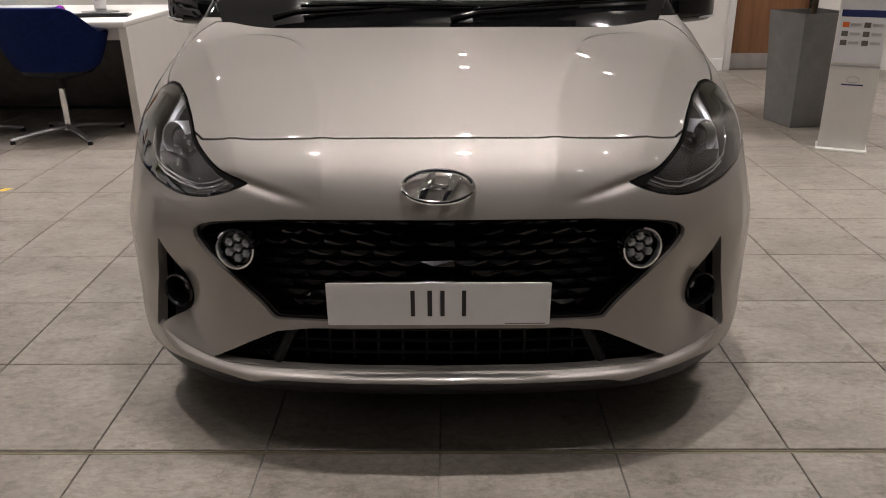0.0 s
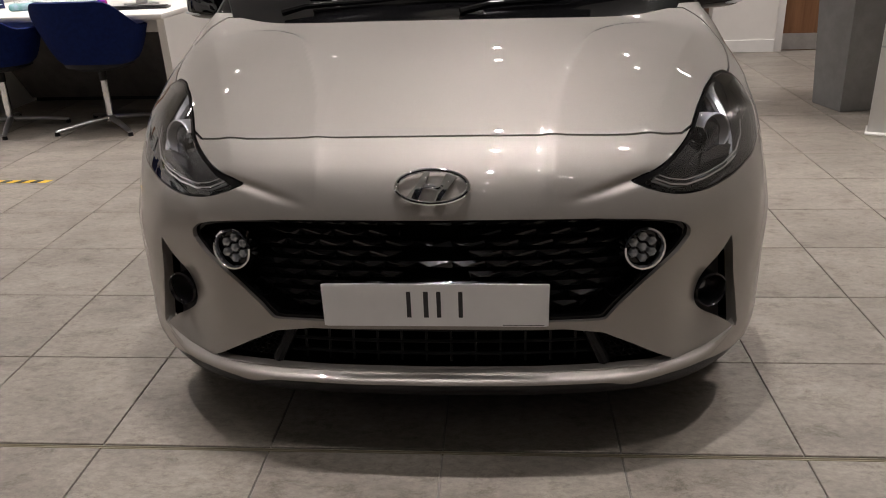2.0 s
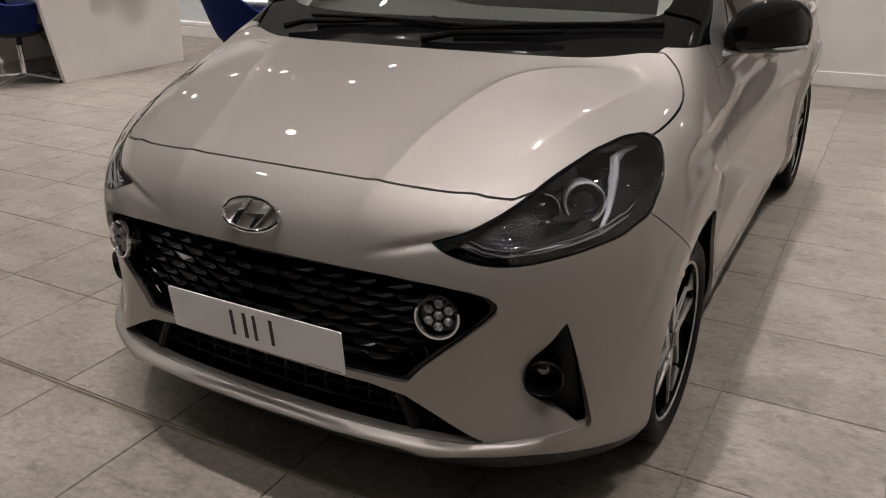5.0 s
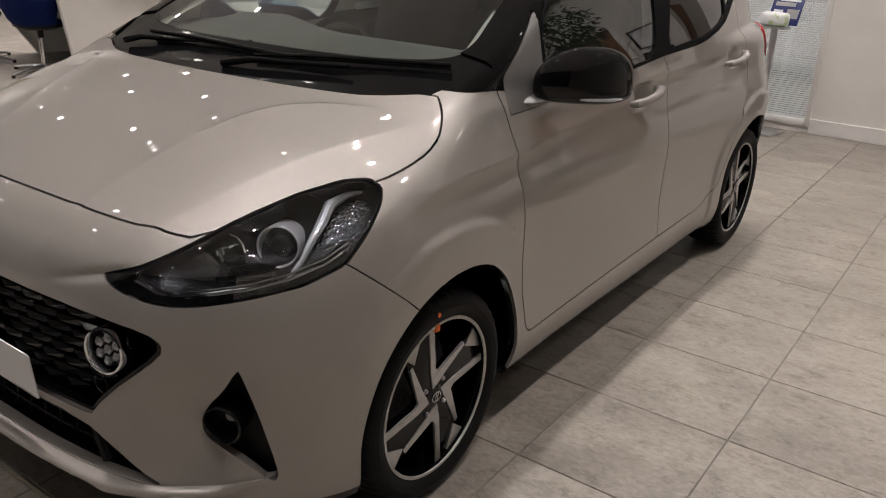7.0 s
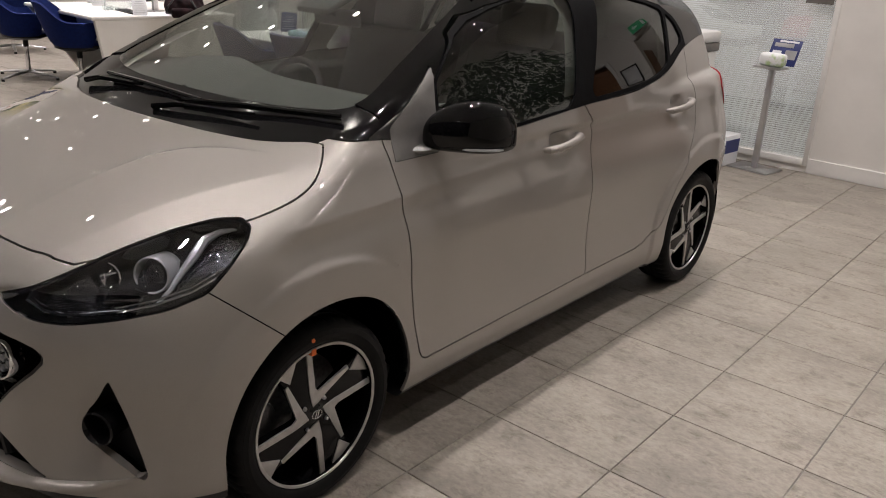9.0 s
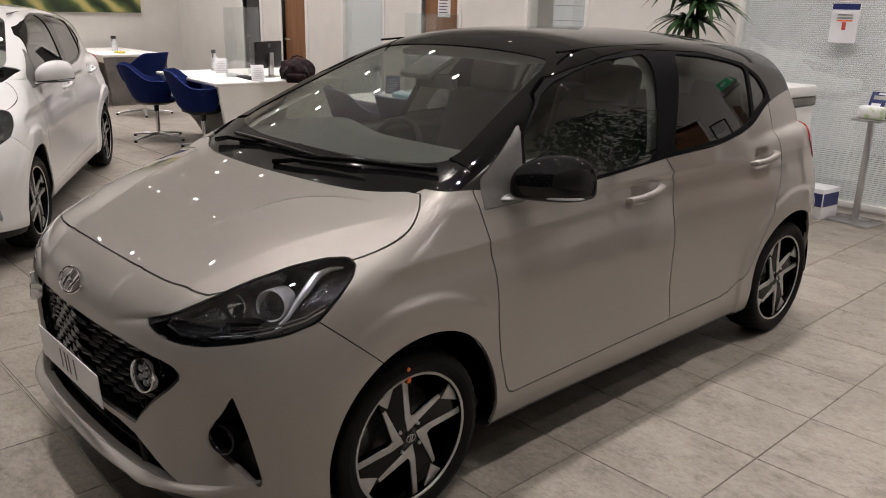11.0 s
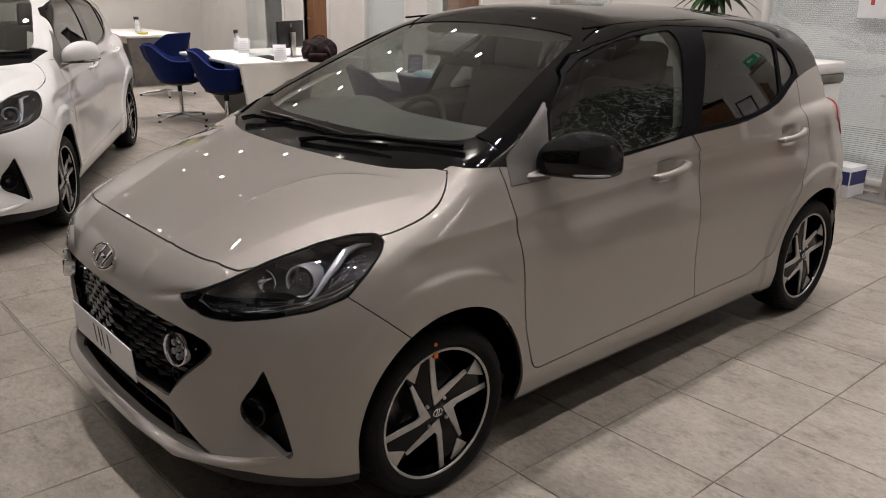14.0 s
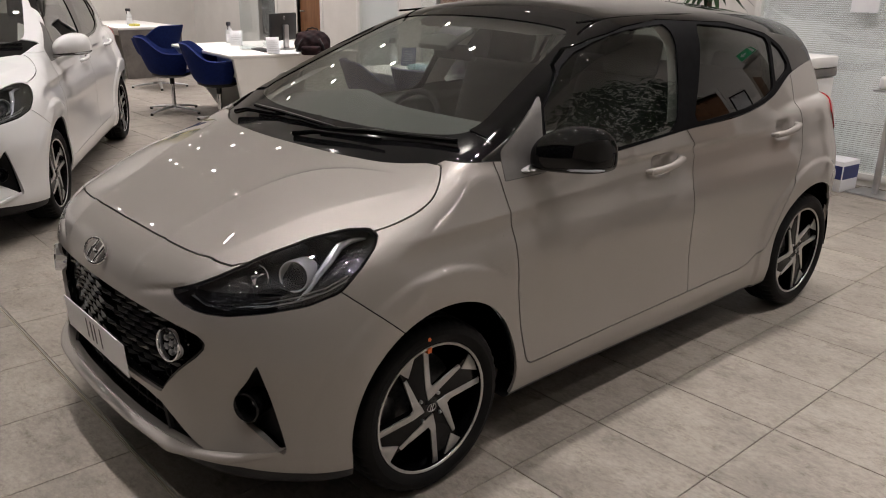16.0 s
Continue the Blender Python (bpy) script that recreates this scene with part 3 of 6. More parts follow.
def by_corner(poly, n=0):
    """Outlines on the front corners: along = |x| + y, height."""
    poly = [(a * 0.72, z) for a, z in (rounded(poly, n) if n else poly)]
    return lambda v: np.maximum(inside(poly, (np.abs(v[:, 0]) + v[:, 1]) * 0.72, v[:, 2]), v[:, 1] - 0.75)


def halves(sheet):
    cx = sheet.v[sheet.t].mean(1)[:, 0]
    return sheet.keep(cx < 0), sheet.keep(cx > 0)


HEADLAMP = [(0.520, 0.727), (0.535, 0.7315), (0.590, 0.745), (0.645, 0.759), (0.715, 0.779), (0.775, 0.797), (0.860, 0.822), (0.930, 0.839), (1.07, 0.869), (1.195, 0.885), (1.28, 0.886), (1.318, 0.871), (1.312, 0.846),
            (1.262, 0.795), (1.20, 0.748), (1.08, 0.718), (0.925, 0.701), (0.765, 0.689), (0.685, 0.690), (0.635, 0.694), (0.590, 0.702), (0.550, 0.713)]
GRILLE = [(-0.1, 0.660), (0.20, 0.660), (0.36, 0.657), (0.47, 0.648), (0.530, 0.639), (0.566, 0.627), (0.585, 0.610), (0.583, 0.590), (0.558, 0.560), (0.482, 0.495), (0.425, 0.440), (0.396, 0.405), (0.38, 0.402), (-0.1, 0.402)]
INTAKE = [(-0.1, 0.388), (0.30, 0.383), (0.39, 0.371), (0.46, 0.337), (0.568, 0.279), (0.555, 0.276), (0.40, 0.279), (0.257, 0.276), (-0.1, 0.276)]
FOG = [(0.885, 0.560), (0.893, 0.552), (0.935, 0.456), (0.988, 0.312), (0.985, 0.292), (0.97, 0.287), (0.90, 0.330), (0.80, 0.370), (0.775, 0.395), (0.773, 0.425), (0.793, 0.460), (0.835, 0.495)]
HOOD = [(-0.1, 0.140), (0.0, 0.140), (0.265, 0.144), (0.30, 0.142), (0.43, 0.157), (0.495, 0.177), (0.52, 0.180), (0.585, 0.206), (0.70, 0.40), (0.757, 0.557), (0.773, 0.634), (0.777, 0.70), (0.767, 0.752),
        (0.744, 0.795), (0.716, 0.827), (0.675, 0.862), (0.53, 0.778), (0.42, 0.738), (0.316, 0.710), (0.18, 0.692), (0.07, 0.685), (-0.1, 0.684)]
SCREEN = [(-0.1, 0.865), (0.2, 0.872), (0.40, 0.905), (0.55, 0.955), (0.625, 1.0), (0.645, 1.06), (0.622, 1.16), (0.585, 1.32), (0.542, 1.50), (0.505, 1.645), (0.42, 1.652), (0.15, 1.645), (-0.1, 1.643)]
FRONT_WIN = [(1.245, 0.985), (1.262, 1.150), (1.34, 1.215), (1.428, 1.270), (1.53, 1.315), (1.637, 1.346), (1.74, 1.366), (1.857, 1.380), (2.135, 1.397), (1.985, 1.008), (1.616, 0.990)]
REAR_WIN = [(2.32, 1.392), (2.58, 1.372), (2.76, 1.345), (2.87, 1.318), (2.815, 1.105), (2.742, 1.078), (2.63, 1.057), (2.517, 1.042), (2.105, 1.024)]
QUARTER_WIN = [(2.898, 1.308), (2.975, 1.262), (3.02, 1.20), (3.0, 1.172), (2.845, 1.118)]
BELT = curve((0.80, 1.030), (0.90, 1.024), (1.05, 1.012), (1.20, 0.966), (1.61, 0.978), (2.05, 1.005), (2.56, 1.028), (2.80, 1.070), (3.02, 1.150), (3.13, 1.172), (3.6, 1.21))
SAIL = [(1.035, 0.955), (1.042, 1.045), (1.275, 1.198), (1.255, 1.15), (1.240, 1.08), (1.232, 0.955)]
F_DOOR = [(1.000, 1.10), (1.008, 0.997), (1.026, 0.90), (1.046, 0.792), (1.057, 0.69), (1.074, 0.57), (1.098, 0.445), (1.124, 0.338), (1.136, 0.316), (1.160, 0.304), (1.466, 0.307), (2.135, 0.318), (2.118, 0.535), (2.094, 0.781), (2.118, 0.90), (2.105, 0.95), (2.052, 1.014), (2.05, 1.1)]
R_DOOR = [(2.05, 1.1), (2.052, 1.014), (2.105, 0.95), (2.118, 0.90), (2.094, 0.781), (2.118, 0.535), (2.135, 0.318), (2.54, 0.322), (2.62, 0.335), (2.753, 0.393), (2.80, 0.45), (2.863, 0.581), (2.961, 0.757), (3.015, 0.841), (3.025, 0.90), (3.03, 1.3)]
ARCH_F, ARCH_R, ARCH_RAD = (0.735, 0.295), (3.145, 0.295), 0.345


def arch(c, r=ARCH_RAD):
    return lambda v: np.maximum(np.hypot(v[:, 1] - c[0], v[:, 2] - c[1]) - r, 0.45 - np.abs(v[:, 0]))


def chrome_badge(parent, eye, tilt):
    """An oval ring with two slanted bars and a link, all bright metal."""
    m = Matrix.Translation(eye) @ pose(0, 0, 0, tilt, 0, 0)
    bm = bmesh.new()
    tube(bm, [m @ Vector((0.080 * math.cos(a), 0.0375 * math.sin(a), 0.005)) for a in [2 * math.pi * k / 56 for k in range(56)]], 0.0052, 8, True)
    ring = part("badge_ring", bm, BADGE, parent, "bright chrome oval ring")
    for nm, poly in (("badge_bar", [(-0.060, -0.026), (-0.033, -0.035), (-0.016, 0.004), (-0.002, 0.036), (-0.017, 0.037), (-0.034, 0.006)]),
                     ("badge_bar", [(0.002, -0.036), (0.017, -0.037), (0.034, -0.006), (0.060, 0.026), (0.033, 0.035), (0.016, -0.004)]),
                     ("badge_link", [(-0.030, -0.006), (-0.006, -0.001), (0.020, -0.010), (0.030, 0.006), (0.006, 0.001), (-0.020, 0.010)])):
        bm = bmesh.new()
        slab(bm, rounded(poly, 1, 0.15), 0.0, 0.007, m, 0.002)
        part(nm, bm, BADGE, ring)


def wheel(parent, name, at, right, calliper=True, scale=1.0, phase=0.0):
    """A wheel lying in its own plane, axis z outwards; right: it stands on the +x side."""
    m = Matrix.Translation(at) @ (pose(0, 0, 0, 90, 0, 90) if right else pose(0, 0, 0, 90, 0, -90)) @ Matrix.Diagonal((scale, scale, 1, 1))
    w = new(name)
    w.parent = parent
    w.matrix_basis = m
    R = TYRE_R
    prof = [(0.205, -0.085), (0.235, -0.092), (0.262, -0.090), (0.280, -0.080), (0.288, -0.068), (0.2905, -0.050), (0.2910, -0.036), (0.284, -0.034), (0.284, -0.028), (0.2910, -0.026), (0.2910, -0.006),
            (0.284, -0.004), (0.284, 0.002), (0.2910, 0.004), (0.2910, 0.026), (0.284, 0.028), (0.284, 0.034), (0.2910, 0.036), (0.2905, 0.050), (0.288, 0.066), (0.281, 0.079), (0.268, 0.087), (0.263, 0.0885), (0.262, 0.0895),
            (0.245, 0.093), (0.243, 0.0925), (0.228, 0.091), (0.214, 0.084), (0.205, 0.076)]
    notch = {4, 5, 6, 17, 18, 19, 20}
    prof = [(0.2155 + (r - 0.205) * (TYRE_R - 0.2155) / 0.086, h) for r, h in prof]
    bm = lathe(bmesh.new(), prof, 144, None, lambda k, i: -0.0045 if k in notch and i % 3 == 0 else 0.0)
    part("tyre", bm, RUBBER, w, "black rubber road tyre", 30)
    bm = lathe(bmesh.new(), [(0.198, -0.08), (0.206, -0.02), (0.210, 0.05), (0.214, 0.074), (0.2175, 0.080), (0.2205, 0.080), (0.222, 0.076), (0.216, 0.07)], 72)
    rim = part("rim", bm, SPOKE_BLACK, w, "gloss black rim barrel")
    bm = lathe(bmesh.new(), [(0.2085, 0.079), (0.2098, 0.0816), (0.2172, 0.0822), (0.2182, 0.079)], 96)
    part("rim_edge", bm, MACHINED, rim, "bright machined edge")
    bm = lathe(bmesh.new(), [(0.0, -0.03), (0.150, -0.03), (0.150, -0.015), (0.06, -0.012), (0.0, -0.01)], 48)
    part("brake_disc", bm, CAST_GREY, w, "bare metal brake disc")
    # black disc standing in for the shade behind the spokes
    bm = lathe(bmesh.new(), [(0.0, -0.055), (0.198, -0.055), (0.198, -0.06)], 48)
    part("rim_shade_disc", bm, DEEP_BLACK, w)
    if calliper:
        bm = bmesh.new()
        slab(bm, rounded([(-0.165, -0.055), (-0.105, -0.06), (-0.09, 0.0), (-0.105, 0.06), (-0.165, 0.055), (-0.182, 0.0)], 2), -0.03, 0.012, None, 0.006)
        part("brake_calliper", bm, CAST_GREY, w, "bare cast brake calliper")
    rr = 0.2135
    for k in range(4):
        a = radians(90 * k + phase)
        t = pose(0, 0, 0, 0, 0, math.degrees(a))

        def pol(*pts):
            return [(x * rr, y * rr) for x, y in pts]
        # dark spoke between a short bar and the next long bar, turned clockwise
        bm = bmesh.new()
        slab(bm, pol((0.0, 0.0), (0.02, 0.22), (0.127, 0.27), (0.57, 0.50), (0.755, 0.615), (0.865, 0.47), (0.935, 0.30), (0.985, 0.06), (0.40, 0.02), (0.10, -0.04)), 0.040, 0.066, t, 0.004)
        sp = part("spoke", bm, SPOKE_BLACK, w, "gloss black wheel spoke")
        bm = bmesh.new()
        slab(bm, pol((-0.047, 0.115), (0.05, 0.165), (0.135, 0.222), (0.585, 0.452), (0.556, 0.505), (0.04, 0.315), (-0.015, 0.385), (-0.068, 0.985), (-0.162, 0.975), (-0.098, 0.335)), 0.062, 0.0695, t, 0.0015)
        part("spoke_face", bm, MACHINED, sp, "bright machined spoke face")
        bm = bmesh.new()
        slab(bm, pol((0.600, 0.420), (0.925, 0.300), (0.865, 0.470), (0.755, 0.615)), 0.060, 0.0695, t, 0.0012)
        part("spoke_patch", bm, MACHINED, sp, "bright machined patch")
        bm = lathe(bmesh.new(), [(0.0, 0.082), (0.005, 0.081), (0.0065, 0.077), (0.007, 0.06)], 6, Matrix.Translation((0.05 * math.cos(a + 0.9), 0.05 * math.sin(a + 0.9), -0.008)))
        part("wheel_bolt", bm, SATIN_METAL, w)
    bm = lathe(bmesh.new(), [(0.0, 0.073), (0.022, 0.072), (0.027, 0.068), (0.034, 0.066), (0.062, 0.062), (0.064, 0.04)], 40)
    hub = part("hub_cap", bm, GLOSS_BLACK, w, "gloss black hub cap")
    bm = bmesh.new()
    tube(bm, [(0.0175 * math.cos(q), 0.0125 * math.sin(q), 0.0735) for q in [2 * math.pi * k / 28 for k in range(28)]], 0.0016, 6, True)
    for s in (-1, 1):
        slab(bm, [(s * 0.004 - 0.005, -0.010), (s * 0.004 - 0.001, -0.010), (s * 0.004 + 0.005, 0.010), (s * 0.004 + 0.001, 0.010)], 0.072, 0.0745)
    part("hub_badge", bm, CHROME, hub)
    return w


SURROUND = [(1.20, 0.966), (1.62, 0.978), (2.56, 1.028), (2.80, 1.068), (3.06, 1.16), (3.045, 1.222), (2.985, 1.282), (2.88, 1.337), (2.58, 1.391), (2.1, 1.411), (1.86, 1.391), (1.64, 1.355), (1.53, 1.323), (1.43, 1.277), (1.34, 1.222), (1.25, 1.155)]


def build_hatchback(name, label, colour, m, paint, roof_paint, cap_paint, plated):
    car = thing(name, label, "car", m)
    h = 0.0083 if plated else 0.0145
    body = join_sheets(net(car_field, (-0.9 - h / 2, -0.075, 0.12), (0.92, 1.03, 1.30), h).cut(lambda v: v[:, 1] - 1.0)[0],
                       net(car_field, (-0.90625, 0.95, 0.12), (0.92, 3.72, 1.53), 0.0125 if plated else 0.0145).cut(lambda v: 1.0 - v[:, 1])[0])
    # openings
    for c in (ARCH_F, ARCH_R):
        body = body.cut(arch(c))[1]
    grille, body = body.cut(by_front(GRILLE))
    intake, body = body.cut(by_front(INTAKE))
    fog, body = body.cut(by_corner(FOG, 1))
    lamp, body = body.cut(by_corner(rounded(HEADLAMP, 1, 0.12)), 0.003)
    screen, body = body.cut(lambda v: np.maximum(by_top(SCREEN, 2)(v), np.maximum(0.98 - v[:, 2], v[:, 1] - 1.9)))
    back_win, body = body.cut(lambda v: np.maximum(inside(rounded([(-0.52, 1.09), (0.52, 1.09), (0.44, 1.345), (-0.44, 1.345)], 2), v[:, 0], v[:, 2]), 3.1 - v[:, 1]))
    f_win, body = body.cut(by_side(rounded(FRONT_WIN, 2, 0.09)))
    r_win, body = body.cut(by_side(rounded(REAR_WIN, 2, 0.09)))
    q_win, body = body.cut(by_side(rounded(QUARTER_WIN, 1, 0.1)))
    tail, body = body.cut(lambda v: np.maximum(by_side([(3.36, 0.98), (3.50, 1.04), (3.8, 1.04), (3.8, 0.80), (3.55, 0.80), (3.44, 0.88)], 1)(v), 0.42 - np.abs(v[:, 0])))
    # black roof, pillars and cowl
    hood, body = body.cut(lambda v: np.maximum(by_top(HOOD, 1)(v), 0.70 - v[:, 2]), 0.005)
    sail, body = body.cut(by_side(SAIL), 0.002)
    cowl, body = body.cut(lambda v: np.maximum(np.maximum(v[:, 1] - 1.02, 0.98 - v[:, 2]), np.abs(v[:, 0]) - 0.672 - 0.40 * (v[:, 1] - 0.862)), 0.002)
    black, body = body.cut(lambda v: (BELT(v[:, 1]) - v[:, 2]) * 0.95, 0.002)
    valance, body = body.cut(lambda v: np.maximum(v[:, 2] - (0.244 - 0.006 * (np.abs(v[:, 0]) > 0.43) - 0.14 * np.clip(np.abs(v[:, 0]) - 0.66, 0, 1)), v[:, 1] - 0.42), 0.002)
    under, body = body.cut(lambda v: np.where(v[:, 1] > 0.42, v[:, 2] - (floor_z(v[:, 1]) + 0.022), 1.0))
    # painted panels
    f_door, body = body.cut(by_side(F_DOOR), 0.005)
    r_door, body = body.cut(by_side(R_DOOR), 0.005)
    bumper, body = body.cut(lambda v: (v[:, 1] - 0.410 - (0.738 - v[:, 2]) * 1.15 - 0.6 * np.clip(v[:, 2] - 0.75, 0, 1)) * 0.66, 0.003)
    r_bumper, body = body.cut(lambda v: (3.46 - v[:, 1]) * 0.9, 0.003)
    put("bumper", mesh_of("bumper", bumper, paint, 0.028), car, colour + " painted front bumper")
    put("rear_bumper", mesh_of("rear_bumper", r_bumper, paint, 0.02), car)
    put("bonnet", mesh_of("bonnet", hood, paint, 0.014), car, colour + " painted bonnet with raised creases")
    put("cowl", mesh_of("cowl", cowl.shifted(-0.006), GRILLE_BLACK, 0.02), car, "black plastic scuttle panel")
    edge, black = black.cut(by_side(SURROUND), 0.003 if plated else 0.0)
    for s in halves(edge):
        put("window_surround", mesh_of("window_surround", s, FRAME_BLACK if plated else GLOSS_BLACK, 0.006), car, "black window surround")
    put("roof", mesh_of("roof", black, roof_paint, 0.008), car, "gloss black roof and pillars" if plated else "white painted roof")
    put("valance", mesh_of("valance", valance.shifted(-0.004), BLACK_PLASTIC, 0.02), car, "black lower front valance")
    put("underside", mesh_of("underside", under, BLACK_PLASTIC), car)
    for i, s in enumerate(halves(body)):
        put("wing_panel", mesh_of("wing_panel", s, paint, 0.010), car, colour + " painted side panel with wheel arches")
    doors = []
    for nm, sh in (("front_door", f_door), ("rear_door", r_door)):
        for i, s in enumerate(halves(sh)):
            doors.append(put(nm, mesh_of(nm, s, paint, 0.012), car, colour + " painted car door"))
    for i, s in enumerate(halves(sail)):
        put("mirror_sail", mesh_of("mirror_sail", s, SAIL_GREY, 0.008), car, "satin grey plastic corner trim")
    put("windscreen", mesh_of("windscreen", screen.shifted(-0.003), SCREEN_GLASS), car, "clear laminated windscreen")
    put("rear_screen", mesh_of("rear_screen", back_win.shifted(-0.003), SIDE_GLASS), car)
    for nm, sh in (("front_side_window", f_win), ("rear_side_window", r_win), ("quarter_window", q_win)):
        for s in halves(sh):
            put(nm, mesh_of(nm, s.shifted(-0.006), SIDE_GLASS if nm == "front_side_window" else PRIVACY_GLASS), car, "tinted side glass")
    for s in halves(tail):
        put("tail_lamp", mesh_of("tail_lamp", s.shifted(0.006), RED_LENS, 0.01), car, "red tail lamp")
    # wheel-arch liners, their colour holding the shade of the arch
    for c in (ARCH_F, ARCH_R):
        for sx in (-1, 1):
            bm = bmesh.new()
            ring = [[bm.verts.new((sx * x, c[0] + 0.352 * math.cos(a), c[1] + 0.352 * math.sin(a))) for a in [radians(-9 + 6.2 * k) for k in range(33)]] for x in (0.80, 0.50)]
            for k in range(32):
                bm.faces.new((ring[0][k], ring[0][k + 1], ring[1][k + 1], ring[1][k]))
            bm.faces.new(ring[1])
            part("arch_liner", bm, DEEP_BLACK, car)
    build_front(car, grille, intake, fog, lamp, plated, paint)
    build_trim(car, paint, cap_paint)
    build_cabin(car)
    for nm, y, sx in (("front_wheel", HUB_F, 1), ("front_wheel", HUB_F, -1), ("rear_wheel", HUB_R, 1), ("rear_wheel", HUB_R, -1)):
        w = wheel(car, nm, (sx * 0.742, y, HUB_Z), sx > 0)
        if plated and sx > 0 and y == HUB_F:
            bm = lathe(bmesh.new(), [(0.0, 0.0925), (0.006, 0.0925), (0.0065, 0.0895)], 16, Matrix.Translation((-0.028, 0.247, 0.0015)))
            part("tyre_mark", bm, ORANGE, w, "small orange paint dot")
            bm = box((-0.026, 0.196, 0.06), (-0.010, 0.214, 0.0838), 0.001)
            part("balance_mark", bm, ORANGE, w, "small orange sticker")
    return car


def nose_point(x, z, back=0.0):
    return Vector((x, float(nose_y(z) + nose_x(abs(x))) + back, z))


def build_front(car, grille, intake, fog, lamp, plated, paint):
    # grille: dark sheet standing in for the shade behind, with rows of faceted scales
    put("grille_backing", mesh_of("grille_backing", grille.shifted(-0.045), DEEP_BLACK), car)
    put("grille_frame", mesh_of("grille_frame", grille.cut(by_front([(-0.1, 0.651)] + [(a * 0.978, z * 0.945 + 0.03) for a, z in GRILLE[1:-1]] + [(-0.1, 0.411)]))[1].shifted(-0.012), GRILLE_BLACK, 0.02), car, "gloss black grille surround")
    bm = bmesh.new()
    a = 0.041
    vs = [bm.verts.new(p) for p in ((-a, 0.004, 0.0115), (a, 0.010, 0.0115), (a * 1.1, 0.020, -0.0115), (-a * 0.9, 0.016, -0.0115), (-a * 0.35, -0.004, 0.002), (a, 0.022, 0.0135), (-a, 0.020, 0.0135))]
    for q in ((0, 4, 1), (1, 4, 2), (2, 4, 3), (3, 4, 0), (0, 1, 5, 6)):
        bm.faces.new([vs[i] for i in q])
    bmesh.ops.recalc_face_normals(bm, faces=bm.faces)
    scale_r = bpy.data.meshes.new("grille_scale")
    bm.to_mesh(scale_r)
    bm.free()
    scale_r.materials.append(GRILLE_BLACK)
    scale_l = scale_r.copy()
    scale_l.transform(Matrix.Diagonal((-1, 1, 1, 1)))
    scale_l.flip_normals()
    poly = [(abs(p[0]) if p[0] > 0 else -0.1, p[1]) for p in GRILLE]
    for r in range(9):
        z = 0.640 - 0.0265 * r
        for c in range(-7, 8):
            x = c * 0.078 + (0.039 if r % 2 else 0.0) * (1 if c >= 0 else -1)
            if r % 2 and c == 0:
                continue
            if inside(poly, np.array([abs(x) + 0.02]), np.array([z]))[0] > -0.006 or math.hypot(abs(x) - 0.47, z - 0.581) < 0.066:
                continue
            ob = put("grille_scale", scale_r if x >= 0 else scale_l, car)
            ob.matrix_basis = Matrix.Translation(nose_point(x, z, 0.030)) @ pose(0, 0, 0, 0, 0, math.degrees(math.atan(0.35 * x)) if abs(x) < 0.4 else math.copysign(12, x))
    # round lamps in the grille, seven cells each
    for sx in (-1, 1):
        m = Matrix.Translation((sx * 0.472, 0.046, 0.581)) @ pose(0, 0, 0, 84, 0, 14 * sx) @ Matrix.Scale(1.34, 4)
        lampo = new("grille_lamp")
        lampo.parent = car
        lampo.matrix_basis = m
        tagged(lampo, "round daytime lamp with chrome ring")
        part("lamp_ring", lathe(bmesh.new(), [(0.031, -0.02), (0.0315, 0.004), (0.0335, 0.007), (0.0365, 0.006), (0.0375, 0.0), (0.0375, -0.02)], 48), CHROME, lampo)
        part("lamp_bowl", lathe(bmesh.new(), [(0.0, -0.012), (0.031, -0.010), (0.032, 0.0)], 32), GLOSS_BLACK, lampo)
        for k in range(7):
            r, a = (0.0, 0.0) if k == 0 else (0.0185, k * math.pi / 3 + math.pi / 6)
            bm = lathe(bmesh.new(), [(0.0, 0.001), (0.0045, 0.0), (0.0082, -0.003), (0.0088, -0.011)], 6, Matrix.Translation((r * math.cos(a), r * math.sin(a), 0.0)))
            part("lamp_cell", bm, CELL, lampo, smooth=0)
        bm = bmesh.new()
        lathe(bm, [(0.021, 0.0), (0.0225, 0.003), (0.024, 0.0)], 24, Matrix.Translation(nose_point(sx * 0.415, 0.478, 0.012)) @ pose(0, 0, 0, 90, 0, 0))
        part("sensor_ring", bm, GRILLE_BLACK, car)
    chrome_badge(car, (0.0, 0.035, 0.731), 60)
    # lower intake, closed by a near-black sheet in place of deep shade
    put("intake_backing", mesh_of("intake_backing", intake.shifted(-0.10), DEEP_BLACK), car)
    for k in range(3):
        z = 0.30 + 0.03 * k
        bm = tube(bmesh.new(), [nose_point(x, z, 0.05) for x in np.linspace(-0.42 + 0.05 * k, 0.42 - 0.05 * k, 17)], 0.0045, 6)
        part("intake_bar", bm, BLACK_PLASTIC, car)
    for x in np.linspace(-0.33, 0.33, 12):
        bm = tube(bmesh.new(), [nose_point(x, 0.28, 0.052), nose_point(x, 0.385, 0.052)], 0.0035, 6)
        part("intake_rib", bm, BLACK_PLASTIC, car)
    for sx in (-1, 1):
        bm = bmesh.new()
        for r in range(6):
            for c in range(9):
                z = 0.292 + 0.014 * r
                x = 0.385 + 0.016 * c + (0.008 if r % 2 else 0)
                if inside([(p[0], p[1]) for p in INTAKE], np.array([x]), np.array([z]))[0] < -0.012:
                    tube(bm, [nose_point(sx * (x + 0.0075 * math.cos(q)), z + 0.0065 * math.sin(q), 0.035) for q in [k * math.pi / 3 for k in range(6)]], 0.0018, 4, True)
